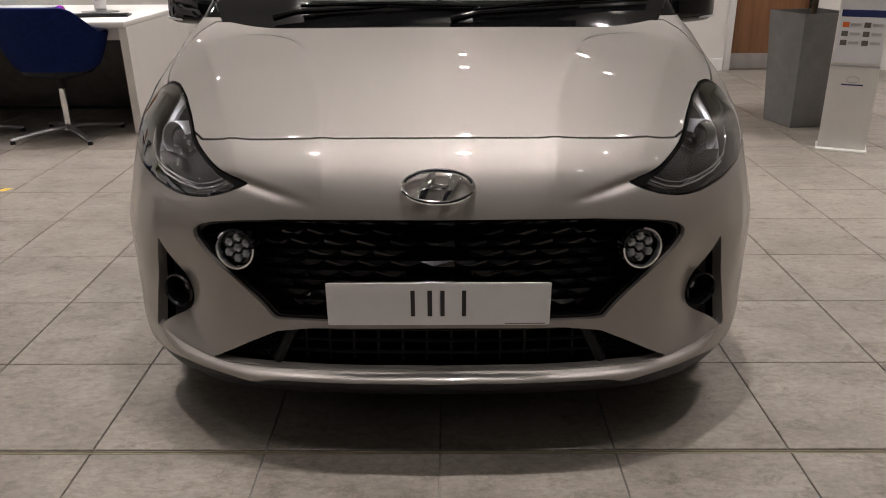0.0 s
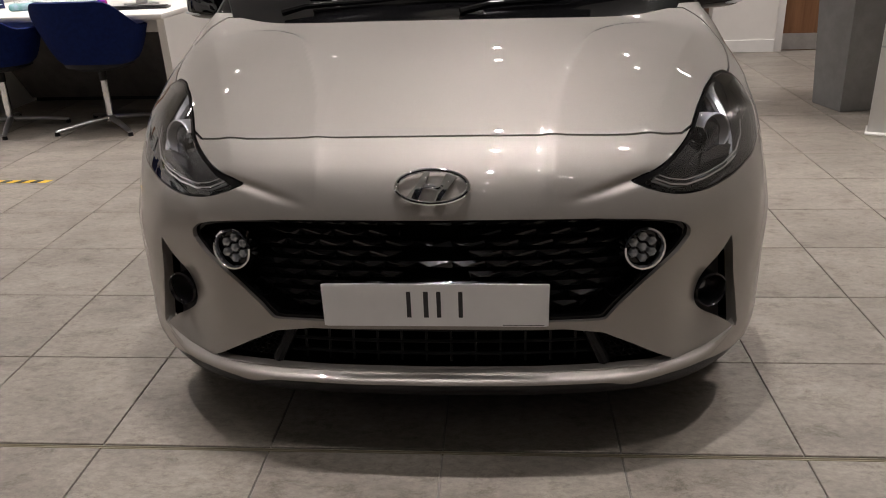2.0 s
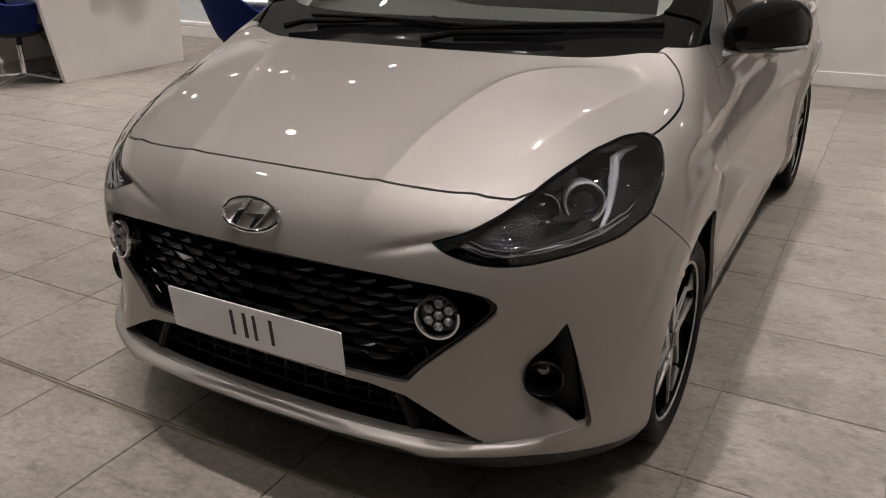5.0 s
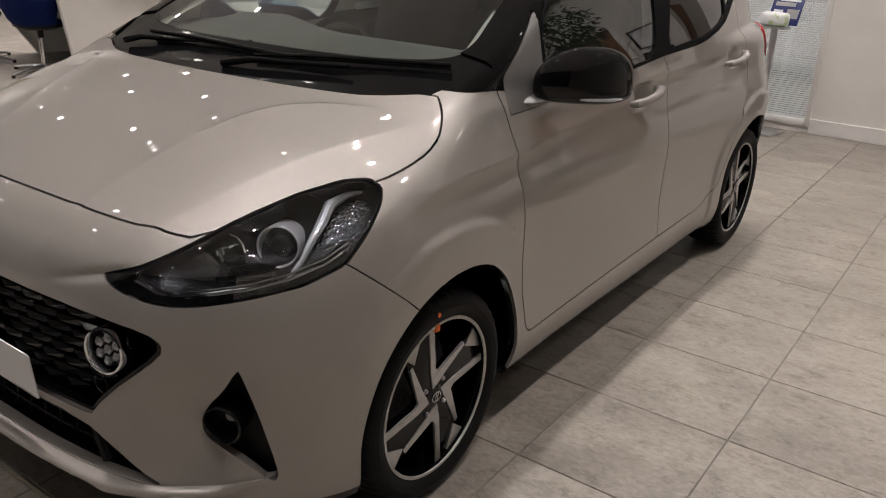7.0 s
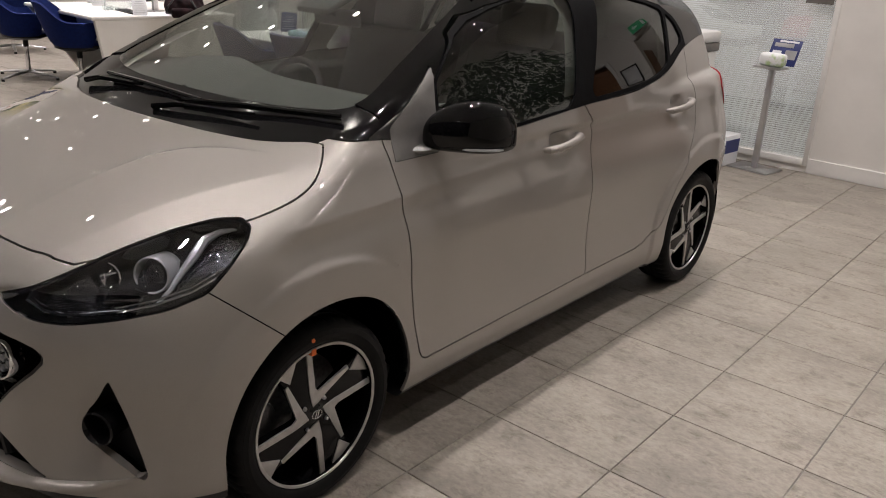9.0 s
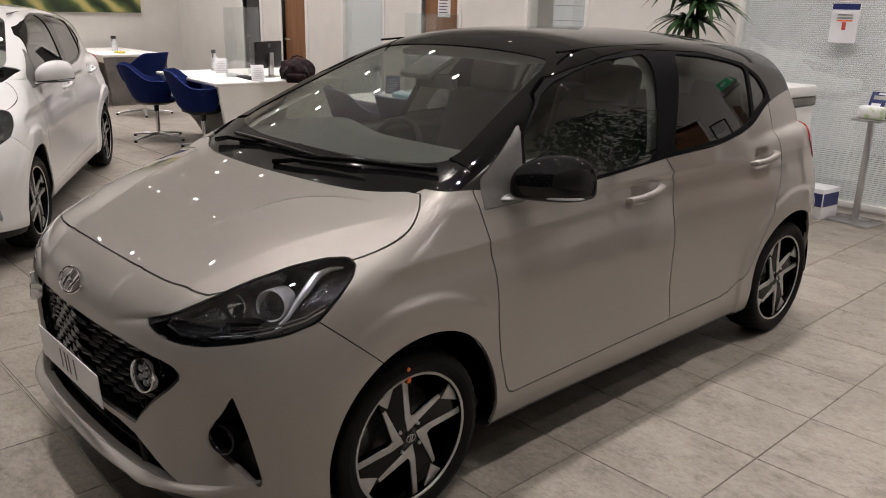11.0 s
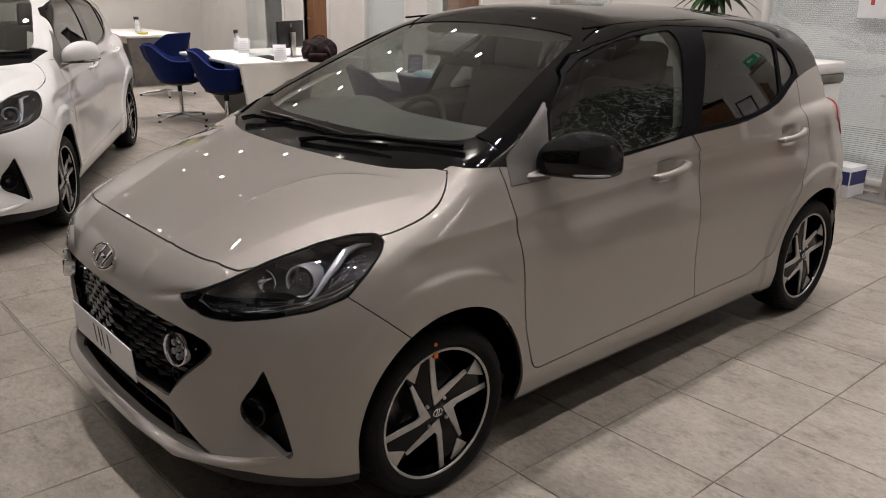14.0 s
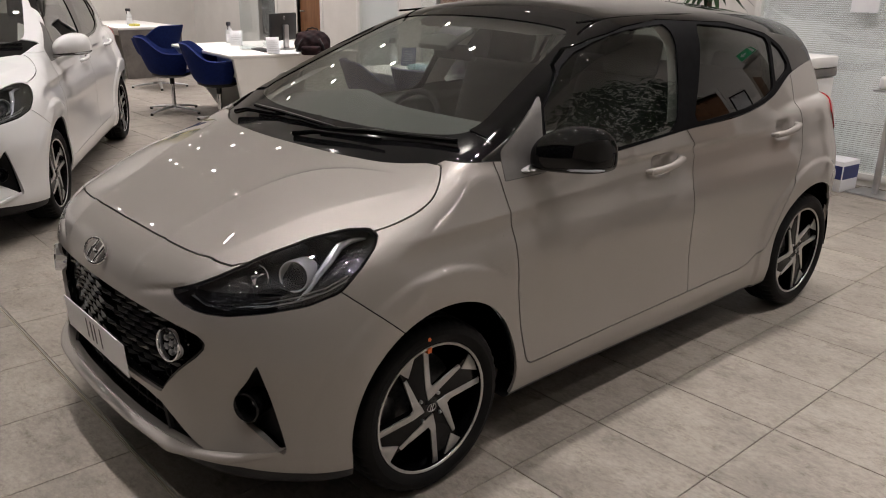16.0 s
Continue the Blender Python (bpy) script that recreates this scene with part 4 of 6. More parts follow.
        part("intake_mesh", bm, BLACK_PLASTIC, car)
        bm = bmesh.new()
        tube(bm, [nose_point(sx * 0.40, 0.279, 0.03), nose_point(sx * 0.35, 0.382, 0.03)], 0.014, 8)
        part("intake_strut", bm, BLACK_PLASTIC, car)
    # splitter lip along the foot of the bumper
    bm = bmesh.new()
    rows = []
    for x in np.linspace(-0.745, 0.745, 121):
        ax = abs(x)
        zt = 0.276 + 0.06 * max(ax - 0.52, 0) + 0.16 * max(ax - 0.66, 0)
        out = 0.030 - 0.012 * float(sstep(ax, 0.42, 0.60)) - 0.014 * float(sstep(ax, 0.62, 0.745))
        th = 0.022 + 0.011 * math.exp(-((ax - 0.455) / 0.035) ** 2) + 0.004 * float(sstep(ax, 0.455, 0.50)) - 0.012 * float(sstep(ax, 0.66, 0.745))
        y0 = float(nose_y(0.265) + nose_x(ax * float(nose_s(0.265))))
        rows.append([bm.verts.new((x, y0 + dy, z)) for dy, z in ((0.03, zt), (-out * 0.55, zt - 0.003), (-out * 0.9, zt - 0.008), (-out, zt - 0.014), (-out * 0.95, zt - th + 0.003), (-out * 0.8, zt - th), (0.03, zt - th - 0.006))])
    for a, b in zip(rows, rows[1:]):
        for i in range(6):
            bm.faces.new((a[i], b[i], b[i + 1], a[i + 1]))
    bmesh.ops.recalc_face_normals(bm, faces=bm.faces)
    part("splitter_lip", bm, paint, car, "painted bumper lip", 55)
    # fog lamp pockets
    for s in halves(fog):
        put("fog_pocket", mesh_of("fog_pocket", s.shifted(-0.05), BLACK_PLASTIC), car, "black plastic fog lamp pocket")
    for sx in (-1, 1):
        m = Matrix.Translation((sx * 0.655, 0.186, 0.420)) @ pose(0, 0, 0, 88, 0, 22 * sx) @ Matrix.Scale(1.12, 4)
        f = new("fog_lamp")
        f.parent = car
        f.matrix_basis = m
        part("fog_housing", lathe(bmesh.new(), [(0.034, -0.06), (0.037, 0.012), (0.0395, 0.020), (0.036, 0.024), (0.029, 0.014), (0.025, -0.02)], 36), GRILLE_BLACK, f)
        part("fog_lens", lathe(bmesh.new(), [(0.0, -0.006), (0.014, -0.009), (0.026, -0.018)], 24), LENS, f)
    # headlamps
    mid = (0.95, 0.785)
    rim_in = by_corner(rounded([(a + (mid[0] - a) * 0.030 + (0.012 if a < 0.6 else 0.0), z + (0.0045 if z < 0.70 + 0.30 * max(a - 0.9, 0) else -0.0045)) for a, z in HEADLAMP], 1, 0.12))
    for s in halves(lamp):
        sx = 1 if s.v[:, 0].mean() > 0 else -1
        h = new("headlamp")
        h.parent = car
        tagged(h, "dark headlamp with projector and clear cover")
        cover, edge = s.cut(rim_in)
        put("lamp_surround", mesh_of("lamp_surround", edge.shifted(-0.001), GLOSS_BLACK, 0.045), h, "gloss black lamp border")
        put("lamp_cover", mesh_of("lamp_cover", cover.shifted(0.0005), LAMP_GLASS), h, "clear curved lamp cover")
        put("lamp_housing", mesh_of("lamp_housing", s.shifted(-0.062), LAMP_BLACK, -0.05), h, "black inner lamp housing")
        m = Matrix.Translation((sx * 0.668, 0.345, 0.772)) @ pose(0, 0, 0, 82, 0, 30 * sx)
        bm = lathe(bmesh.new(), [(0.043, -0.05), (0.0455, 0.016), (0.0453, 0.022), (0.0435, 0.0245), (0.0405, 0.022), (0.039, 0.0), (0.038, -0.02)], 48, m)
        part("projector_ring", bm, RING, h, "bright satin projector ring")
        bm = lathe(bmesh.new(), [(0.0, 0.018), (0.012, 0.0165), (0.024, 0.011), (0.033, 0.002), (0.038, -0.010)], 32, m)
        part("projector_lens", bm, LENS, h, "dark glass projector lens")
        m = Matrix.Translation((sx * 0.612, 0.262, 0.772)) @ pose(0, 0, 0, 84, 0, 22 * sx)
        bm = lathe(bmesh.new(), [(0.0, -0.030), (0.008, -0.028), (0.018, -0.020), (0.027, -0.006), (0.032, 0.008), (0.034, 0.006)], 12, m)
        part("reflector_bowl", bm, CHROME, h, "bright faceted reflector bowl", 0)
        # light guide: a bright hooked strip
        pts = [(0.747, 0.557, 0.862), (0.717, 0.490, 0.851), (0.709, 0.452, 0.838), (0.722, 0.415, 0.812), (0.732, 0.373, 0.784), (0.737, 0.338, 0.752), (0.733, 0.300, 0.721), (0.700, 0.262, 0.707), (0.655, 0.215, 0.702), (0.60, 0.155, 0.694), (0.55, 0.120, 0.702), (0.50, 0.102, 0.722)]
        bm = bmesh.new()
        tube(bm, [(sx * (x - 0.016), y + 0.013, z - 0.004) for x, y, z in pts], [0.004, 0.008, 0.013, 0.012, 0.009, 0.0065, 0.0045, 0.004, 0.004, 0.004, 0.004, 0.003], 8)
        part("light_guide", bm, GUIDE, h, "pale light guide strip")
        # chrome bezel lines and a stepped inner reflector
        for off, rad, mat_l in ((0.0, 0.0042, CHROME), (0.012, 0.0026, CHROME)):
            bm = tube(bmesh.new(), [(sx * (x - 0.010), y + 0.012, z + 0.004 + off) for x, y, z in ((0.49, 0.107, 0.722), (0.545, 0.118, 0.700), (0.585, 0.138, 0.691), (0.64, 0.18, 0.695), (0.69, 0.232, 0.703), (0.735, 0.295, 0.716), (0.765, 0.37, 0.735), (0.777, 0.43, 0.758))], rad, 6)
            part("bezel_line", bm, mat_l, h, "thin bright bezel line")
        bm = tube(bmesh.new(), [(sx * (x - 0.012), y + 0.016, z - 0.012) for x, y, z in ((0.49, 0.115, 0.742), (0.55, 0.16, 0.768), (0.585, 0.225, 0.797), (0.61, 0.32, 0.835), (0.65, 0.42, 0.864), (0.70, 0.51, 0.879))], 0.0025, 6)
        part("bezel_line", bm, DARK_CHROME, h)
        m = Matrix.Translation((sx * 0.578, 0.190, 0.757)) @ pose(0, 0, 0, 78, 0, 30 * sx)
        bm = bmesh.new()
        slab(bm, [(sx * u, w) for u, w in ((-0.075, -0.038), (0.040, -0.040), (0.052, -0.004), (0.020, 0.020), (-0.018, 0.004))][::sx], -0.020, -0.014, m, 0.002)
        part("turn_reflector", bm, PEBBLED, h, "grey pebbled turn signal reflector")
        bm = bmesh.new()
        slab(bm, [(sx * u, w) for u, w in ((0.060, -0.045), (0.150, -0.030), (0.165, 0.0), (0.130, 0.004), (0.070, -0.010))][::sx], -0.030, -0.022, m, 0.003)
        part("inner_shelf", bm, DARK_CHROME, h, "dark chrome inner shelf")
        bm = bmesh.new()
        for r in range(5):
            for c in range(9 - r):
                o = Vector((sx * (0.52 + 0.0085 * c), 0.135 + 0.0055 * c, 0.706 + 0.0085 * r))
                tube(bm, [o + Vector((sx * 0.0065 * math.cos(q) / 1.4, -0.002 + 0.0035 * math.cos(q), 0.0036 * math.sin(q))) for q in [k * math.pi / 2 + 0.78 for k in range(4)]], 0.001, 4, True)
        part("turn_lens", bm, DARK_CHROME, h)
    # display plate
    if not plated:
        return
    bm = bmesh.new()
    slab(bm, rounded([(-0.26, -0.0555), (0.26, -0.0555), (0.26, 0.0555), (-0.26, 0.0555)], 1, 0.015), 0.0, 0.003, pose(0, -0.003, 0.4605, 94, 0, 0))
    plate = part("number_plate", bm, PLATE_WHITE, car, "white display plate with black bars")
    m = pose(0, -0.006, 0.4605, 94, 0, 0)
    for x0, x1 in ((-0.065, -0.055), (-0.026, -0.015), (0.004, 0.014), (0.054, 0.064)):
        bm = bmesh.new()
        slab(bm, rounded([(x0, -0.032), (x1, -0.032), (x1, 0.036), (x0, 0.036)], 1, 0.003), 0.0, 0.0008, m)
        part("plate_bar", bm, INK, plate, smooth=0)
    bm = bmesh.new()
    slab(bm, [(0.155, -0.0525), (0.250, -0.0525), (0.250, -0.0512), (0.155, -0.0512)], 0.0, 0.0006, m)
    part("plate_imprint", bm, INK, plate, smooth=0)


def mirror_field(x, y, z):
    """A door mirror housing: domed top, flat foot, swept back outwards."""
    u = (x - 0.872) / 0.106
    v = (y - 1.262 - 0.62 * (x - 0.872)) / 0.085
    w = (z - 1.018) / np.where(z > 1.018, 0.100 * (1 - 0.30 * np.clip(-u, 0, 1.2) ** 1.3), 0.050)
    f = (np.abs(u) ** 3.2 + np.where(w > 0, np.abs(w) ** 2.4, np.abs(w) ** 4.5)) ** (1 / 2.6) + 0 * v
    f = (np.abs(f) ** 2.3 + np.abs(v) ** 2.3) ** (1 / 2.3) - 1
    return smax(f * 0.08, (y - 1.300 - 0.62 * (x - 0.872)), 0.02)


def build_trim(car, paint, cap_paint):
    shell = net(mirror_field, (0.72, 1.08, 0.93), (1.02, 1.45, 1.15), 0.007)
    shell, low = shell.cut(lambda v: 0.992 + 0.04 * (v[:, 0] - 0.87) - v[:, 2], 0.0015)
    for sx in (-1, 1):
        def side(s):
            return s if sx > 0 else Sheet(s.v * (-1, 1, 1), s.n * (-1, 1, 1), s.t[:, ::-1])
        w = new("wing_mirror")
        w.parent = car
        tagged(w, "door mirror with glossy cap")
        put("mirror_shell", mesh_of("mirror_shell", side(shell), cap_paint, 0.004), w)
        put("mirror_base", mesh_of("mirror_base", side(low), GLOSS_BLACK, 0.004), w, "gloss black lower mirror shell")
        bm = tube(bmesh.new(), [(sx * x, 1.262 + 0.62 * (x - 0.872) - 0.082 * (1 - ((x - 0.872) / 0.112) ** 4) ** 0.45 + 0.004, 0.989) for x in np.linspace(0.895, 0.976, 10)], [0.002] + [0.0042] * 8 + [0.002], 8)
        part("side_signal", bm, RING, w, "clear side turn signal strip")
        bm = tube(bmesh.new(), [(sx * 0.715, 1.140, 0.972), (sx * 0.765, 1.172, 0.974), (sx * 0.805, 1.205, 0.980), (sx * 0.85, 1.235, 0.990)], [0.066, 0.050, 0.040, 0.034], 16, False, 0.30)
        part("mirror_arm", bm, SAIL_GREY, w)
        bm = bmesh.new()
        slab(bm, rounded([(-0.078, -0.055), (0.078, -0.045), (0.075, 0.052), (-0.072, 0.058)], 2), 0, 0.004, Matrix.Translation((sx * 0.872, 1.298, 1.028)) @ pose(0, 0, 0, -90, 0, sx * 31.8))
        part("mirror_glass", bm, CHROME, w)
        for y, z, s in ((1.90, 0.885, 1.0), (2.855, 0.918, 1.0)):
            d = new("door_handle")
            d.parent = car
            tagged(d, "painted pull handle")
            base = float(plan_w(y) + side_z(z)) + 0.010
            bm = tube(bmesh.new(), [(sx * (base + dx), y + dy, z + dz) for dx, dy, dz in ((-0.012, -0.110, -0.010), (0.010, -0.098, -0.008), (0.024, -0.05, -0.003), (0.028, 0.0, 0.002), (0.025, 0.05, 0.008), (0.012, 0.098, 0.015), (-0.012, 0.112, 0.016))],
                      [0.008, 0.014, 0.014, 0.0145, 0.0155, 0.017, 0.012], 12, False, 1.0)
            part("handle_bar", bm, paint, d)
    # wipers
    for nm, arm, blade in (("wiper", [(0.035, 0.738, 1.028), (0.12, 0.765, 1.044), (0.36, 0.815, 1.052), (0.42, 0.828, 1.056)], [(0.10, 0.800, 1.052), (0.34, 0.842, 1.070), (0.655, 0.945, 1.075)]),
                           ("wiper", [(-0.50, 0.80, 1.030), (-0.43, 0.812, 1.046), (-0.22, 0.820, 1.055), (-0.16, 0.824, 1.060)], [(-0.42, 0.842, 1.062), (-0.16, 0.822, 1.068), (0.165, 0.822, 1.058)])):
        w = new(nm)
        w.parent = car
        tagged(w, "black windscreen wiper")
        part("wiper_arm", tube(bmesh.new(), arm, [0.011, 0.009, 0.006, 0.005], 8), GRILLE_BLACK, w)
        p = [Vector(blade[0]).lerp(Vector(blade[1]), t / 5) for t in range(5)] + [Vector(blade[1]).lerp(Vector(blade[2]), t / 6) for t in range(7)]
        part("wiper_blade", tube(bmesh.new(), p, 0.0075, 6, False, 0.8), GRILLE_BLACK, w)
        part("wiper_rubber", tube(bmesh.new(), [q + Vector((0, 0.004, -0.010)) for q in p], 0.004, 6), BLACK_PLASTIC, w)
    # roof seam and screen edge
    for sx in (-1, 1):
        pts = [(sx * x, y, z) for x, y, z in ((0.520, 1.66, 1.402), (0.522, 1.9, 1.430), (0.525, 2.3, 1.436), (0.510, 2.8, 1.412), (0.49, 3.2, 1.372))]
        bm = tube(bmesh.new(), [(a[0], a[1], float(roof_c(a[1]) - 0.075 * (abs(a[0]) / 0.6) ** 2.4) - 0.0035) for a in pts], 0.005, 6)
        part("roof_strip", bm, GLOSS_BLACK, car)


def build_cabin(car):
    """The cabin seen through the glass: shell, dashboard, wheel, seats, mirror."""
    inner = net(lambda x, y, z: car_field(x, y, z) + 0.045, (-0.9, 0.3, 0.2), (0.9, 3.7, 1.5), 0.03)
    inner = Sheet(inner.v, -inner.n, inner.t[:, ::-1])
    inner = inner.cut(lambda v: np.maximum(by_top([(a * 0.93, b) for a, b in SCREEN])(v), np.maximum(0.95 - v[:, 2], v[:, 1] - 1.9)))[1]
    for poly in (FRONT_WIN, REAR_WIN, QUARTER_WIN):
        inner = inner.cut(by_side(poly))[1]
    inner = inner.cut(lambda v: np.maximum(inside([(-0.5, 1.09), (0.5, 1.09), (0.43, 1.34), (-0.43, 1.34)], v[:, 0], v[:, 2]), 3.1 - v[:, 1]))[1]
    inner = inner.cut(lambda v: 0.80 - v[:, 1])[0]
    for q in (ARCH_F, ARCH_R):
        inner = inner.cut(arch(q, 0.40))[1]
    top, low = inner.cut(lambda v: BELT(v[:, 1]) + 0.03 - v[:, 2])
    put("headliner", mesh_of("headliner", top, LINER), car, "pale grey roof lining")
    put("cabin_trim", mesh_of("cabin_trim", low, TRIM_GREY), car, "dark grey cabin lining")
    bm = bmesh.new()
    prof = [(0.80, 1.010), (1.0, 1.052), (1.18, 1.068), (1.32, 1.055), (1.385, 1.01), (1.40, 0.93), (1.34, 0.80), (1.40, 0.6), (1.25, 0.45)]
    xs = np.linspace(-0.70, 0.70, 25)
    rows = []
    for x in xs:
        hump = 0.040 * math.exp(-((x + 0.36) / 0.17) ** 2)
        rows.append([bm.verts.new((x, y + 0.15 * x * x, z + hump * (1 if 1.1 < y < 1.36 else 0.2) - 0.03 * x * x)) for y, z in prof])
    for a, b in zip(rows, rows[1:]):
        for i in range(len(prof) - 1):
            bm.faces.new((a[i], b[i], b[i + 1], a[i + 1]))
    part("dashboard", bm, TRIM_GREY, car, "grey moulded dashboard", 60)
    m = pose(-0.36, 1.59, 0.905, 64, 0, 0)
    bm = bmesh.new()
    tube(bm, [m @ Vector((0.178 * math.cos(a), 0.168 * math.sin(a), 0)) for a in [2 * math.pi * k / 40 for k in range(40)]], 0.014, 10, True)
    sw = part("steering_wheel", bm, SEAT_CLOTH, car, "dark grey steering wheel")
    bm = bmesh.new()
    slab(bm, rounded([(-0.08, -0.07), (0.08, -0.07), (0.09, 0.04), (-0.09, 0.04)], 2), -0.03, 0.01, m, 0.006)
    for a in (0.0, math.pi, -math.pi / 2):
        tube(bm, [m @ Vector((0.05 * math.cos(a), 0.05 * math.sin(a), 0)), m @ Vector((0.18 * math.cos(a), 0.17 * math.sin(a), 0))], 0.014, 8)
    part("wheel_boss", bm, TRIM_GREY, sw)
    part("steering_column", tube(bmesh.new(), [m @ Vector((0, 0, -0.02)), (-0.36, 1.36, 0.84)], 0.05, 12), TRIM_GREY, car)
    for sx in (-1, 1):
        seat = new("front_seat")
        seat.parent = car
        tagged(seat, "dark cloth car seat")
        bm = box((-0.25, -0.27, -0.09), (0.25, 0.27, 0.09), 0.05, pose(sx * 0.36, 1.78, 0.55, 6, 0, 0), 3)
        part("seat_cushion", bm, SEAT_CLOTH, seat)
        bm = box((-0.235, -0.07, -0.31), (0.235, 0.07, 0.31), 0.055, pose(sx * 0.36, 2.12, 0.87, -18, 0, 0), 3)
        part("seat_back", bm, SEAT_CLOTH, seat)
        bm = box((-0.13, -0.05, -0.09), (0.13, 0.05, 0.09), 0.04, pose(sx * 0.36, 2.245, 1.245, -12, 0, 0), 3)
        part("head_rest", bm, SEAT_CLOTH, seat)
    bench = new("rear_bench")
    bench.parent = car
    part("bench_cushion", box((-0.62, -0.25, -0.09), (0.62, 0.25, 0.09), 0.05, pose(0, 2.72, 0.55, 5, 0, 0), 3), SEAT_CLOTH, bench)
    part("bench_back", box((-0.62, -0.07, -0.30), (0.62, 0.07, 0.30), 0.05, pose(0, 3.02, 0.86, -20, 0, 0), 3), SEAT_CLOTH, bench)
    for x in (-0.36, 0.36):
        part("rear_head_rest", box((-0.12, -0.04, -0.06), (0.12, 0.04, 0.06), 0.03, pose(x, 3.12, 1.16, -15, 0, 0), 3), SEAT_CLOTH, bench)
    bm = box((-0.11, -0.012, -0.031), (0.11, 0.012, 0.031), 0.011, pose(0.0, 1.53, 1.268, 12, 0, 6), 3)
    mir = part("rear_view_mirror", bm, BLACK_PLASTIC, car, "black rear-view mirror")
    part("mirror_stalk", box((-0.088, -0.075, -0.014), (0.088, 0.090, 0.014), 0.012, pose(0.0, 1.475, 1.322, 24, 0, 0), 2), TRIM_GREY, mir, "grey sensor housing on the windscreen")
    part("mirror_neck", tube(bmesh.new(), [(0.0, 1.49, 1.315), (0.0, 1.52, 1.275)], 0.012, 10), BLACK_PLASTIC, mir)
    part("cabin_floor", box((-0.74, 0.9, 0.24), (0.74, 3.3, 0.27), 0.0), TRIM_GREY, car)


CELL = mat("lamp_cell_glass", (0.35, 0.36, 0.38), 0.12, 0.6, 1.0)
LAMP_BLACK = mat("lamp_inner_black", (0.085, 0.088, 0.10), 0.10, 0.92, 0.0, 0.6)
sparkle = node(LAMP_BLACK, "ShaderNodeTexVoronoi", Scale=130.0)
link(LAMP_BLACK, node(LAMP_BLACK, "ShaderNodeTexCoord").outputs["Object"], sparkle.inputs["Vector"])
pits = node(LAMP_BLACK, "ShaderNodeBump", Strength=0.7, Distance=0.003)
link(LAMP_BLACK, sparkle.outputs["Distance"], pits.inputs["Height"])
link(LAMP_BLACK, pits.outputs["Normal"], shader(LAMP_BLACK).inputs["Normal"])
LENS = mat("projector_glass", (0.05, 0.053, 0.062), 0.04, 0.5, 1.0, 1.0)
DARK_CHROME = mat("dark_chrome", (0.16, 0.16, 0.175), 0.10, 1.0)
GUIDE = mat("pale_light_guide", (0.40, 0.41, 0.43), 0.25, 0.3, 1.0)
RING = mat("satin_bright_ring", (0.50, 0.51, 0.53), 0.3, 0.5)
PEBBLED = mat("pebbled_reflector", (0.22, 0.22, 0.23), 0.2, 0.85)
cells = node(PEBBLED, "ShaderNodeTexVoronoi", Scale=260.0)
link(PEBBLED, node(PEBBLED, "ShaderNodeTexCoord").outputs["Object"], cells.inputs["Vector"])
relief = node(PEBBLED, "ShaderNodeBump", Strength=0.8, Distance=0.003)
link(PEBBLED, cells.outputs["Distance"], relief.inputs["Height"])
link(PEBBLED, relief.outputs["Normal"], shader(PEBBLED).inputs["Normal"])
hatchback = build_hatchback("hatchback_car", "beige metallic small hatchback with gloss black roof parked on tiles", "beige", None, PAINT, GLOSS_BLACK, GLOSS_BLACK, True)
build_hatchback("white_hatchback_car", "white five-door hatchback with black and silver wheels", "white", pose(-2.77, -0.33, 0, 0, 0, 60.6) @ Matrix.Diagonal((1.057, 1.13, 1.02, 1)), WHITE_PAINT, WHITE_PAINT, WHITE_PAINT, False)

# ---- the showroom ----
NIGHT_GLASS = mottle(mat("dark_night_glazing", (0.012, 0.013, 0.016), 0.08), (0.009, 0.010, 0.013), (0.016, 0.017, 0.020), 1.5, (0.05, 0.1))
X0, X1, Y0, Y1 = -11.95, 5.6, -5.2, 6.05
JOG, Y2 = 1.45, 6.30


def structure(name, bm, material, label, smooth=0.0):
    ob = part(name, bm, material, None, label, smooth)
    return tagged(ob, label, kind="structure")


def wall_run(name, y, x0, x1, holes, label, thick=0.15):
    """A wall along x with openings (x0, x1, z0, z1)."""
    bm = bmesh.new()
    x = x0
    for a, b, lo, hi in sorted(holes):
        if a > x:
            add_box(bm, (x, y, 0), (a, y + thick, CEIL))
        if lo > 0:
            add_box(bm, (a, y, 0), (b, y + thick, lo))
        add_box(bm, (a, y, hi), (b, y + thick, CEIL))
        x = b
    if x < x1:
        add_box(bm, (x, y, 0), (x1, y + thick, CEIL))
    return structure(name, bm, WALL_PAINT, label)


DOOR_A, DOOR_B, DOOR_C, DOOR_D = (-9.60, -9.08), (-8.45, -7.82), (-5.26, -4.62), (2.78, 3.50)
WIN_A, WIN_B, GLASS_WALL, PASSAGE = (-6.93, -5.98), (-3.58, -2.72), (-1.12, 0.52), (1.56, 2.12)
floor = structure("floor", box((X0 - 0.3, Y0 - 0.3, -0.10), (X1 + 0.3, Y2 + 3.2, -0.006)), GROUT, "grey porcelain tiled showroom floor")
structure("ceiling", box((X0 - 0.3, Y0 - 0.3, CEIL), (X1 + 0.3, Y2 + 3.2, CEIL + 0.1)), CEIL_PAINT, "white flat ceiling")
wall_run("wall_north", Y1, X0, JOG, [(*DOOR_A, 0, 2.1), (*DOOR_B, 0, 2.1), (*WIN_A, 0.12, 2.2), (*DOOR_C, 0, 2.1), (*WIN_B, 0.9, 2.2), (*GLASS_WALL, 0.05, 2.5)], "off-white plastered wall with doors and glazed offices")
wall_run("wall_north_east", Y2, JOG + 0.15, X1, [(*PASSAGE, 0, 2.2), (*DOOR_D, 0, 2.1)], "off-white plastered wall with a passage")
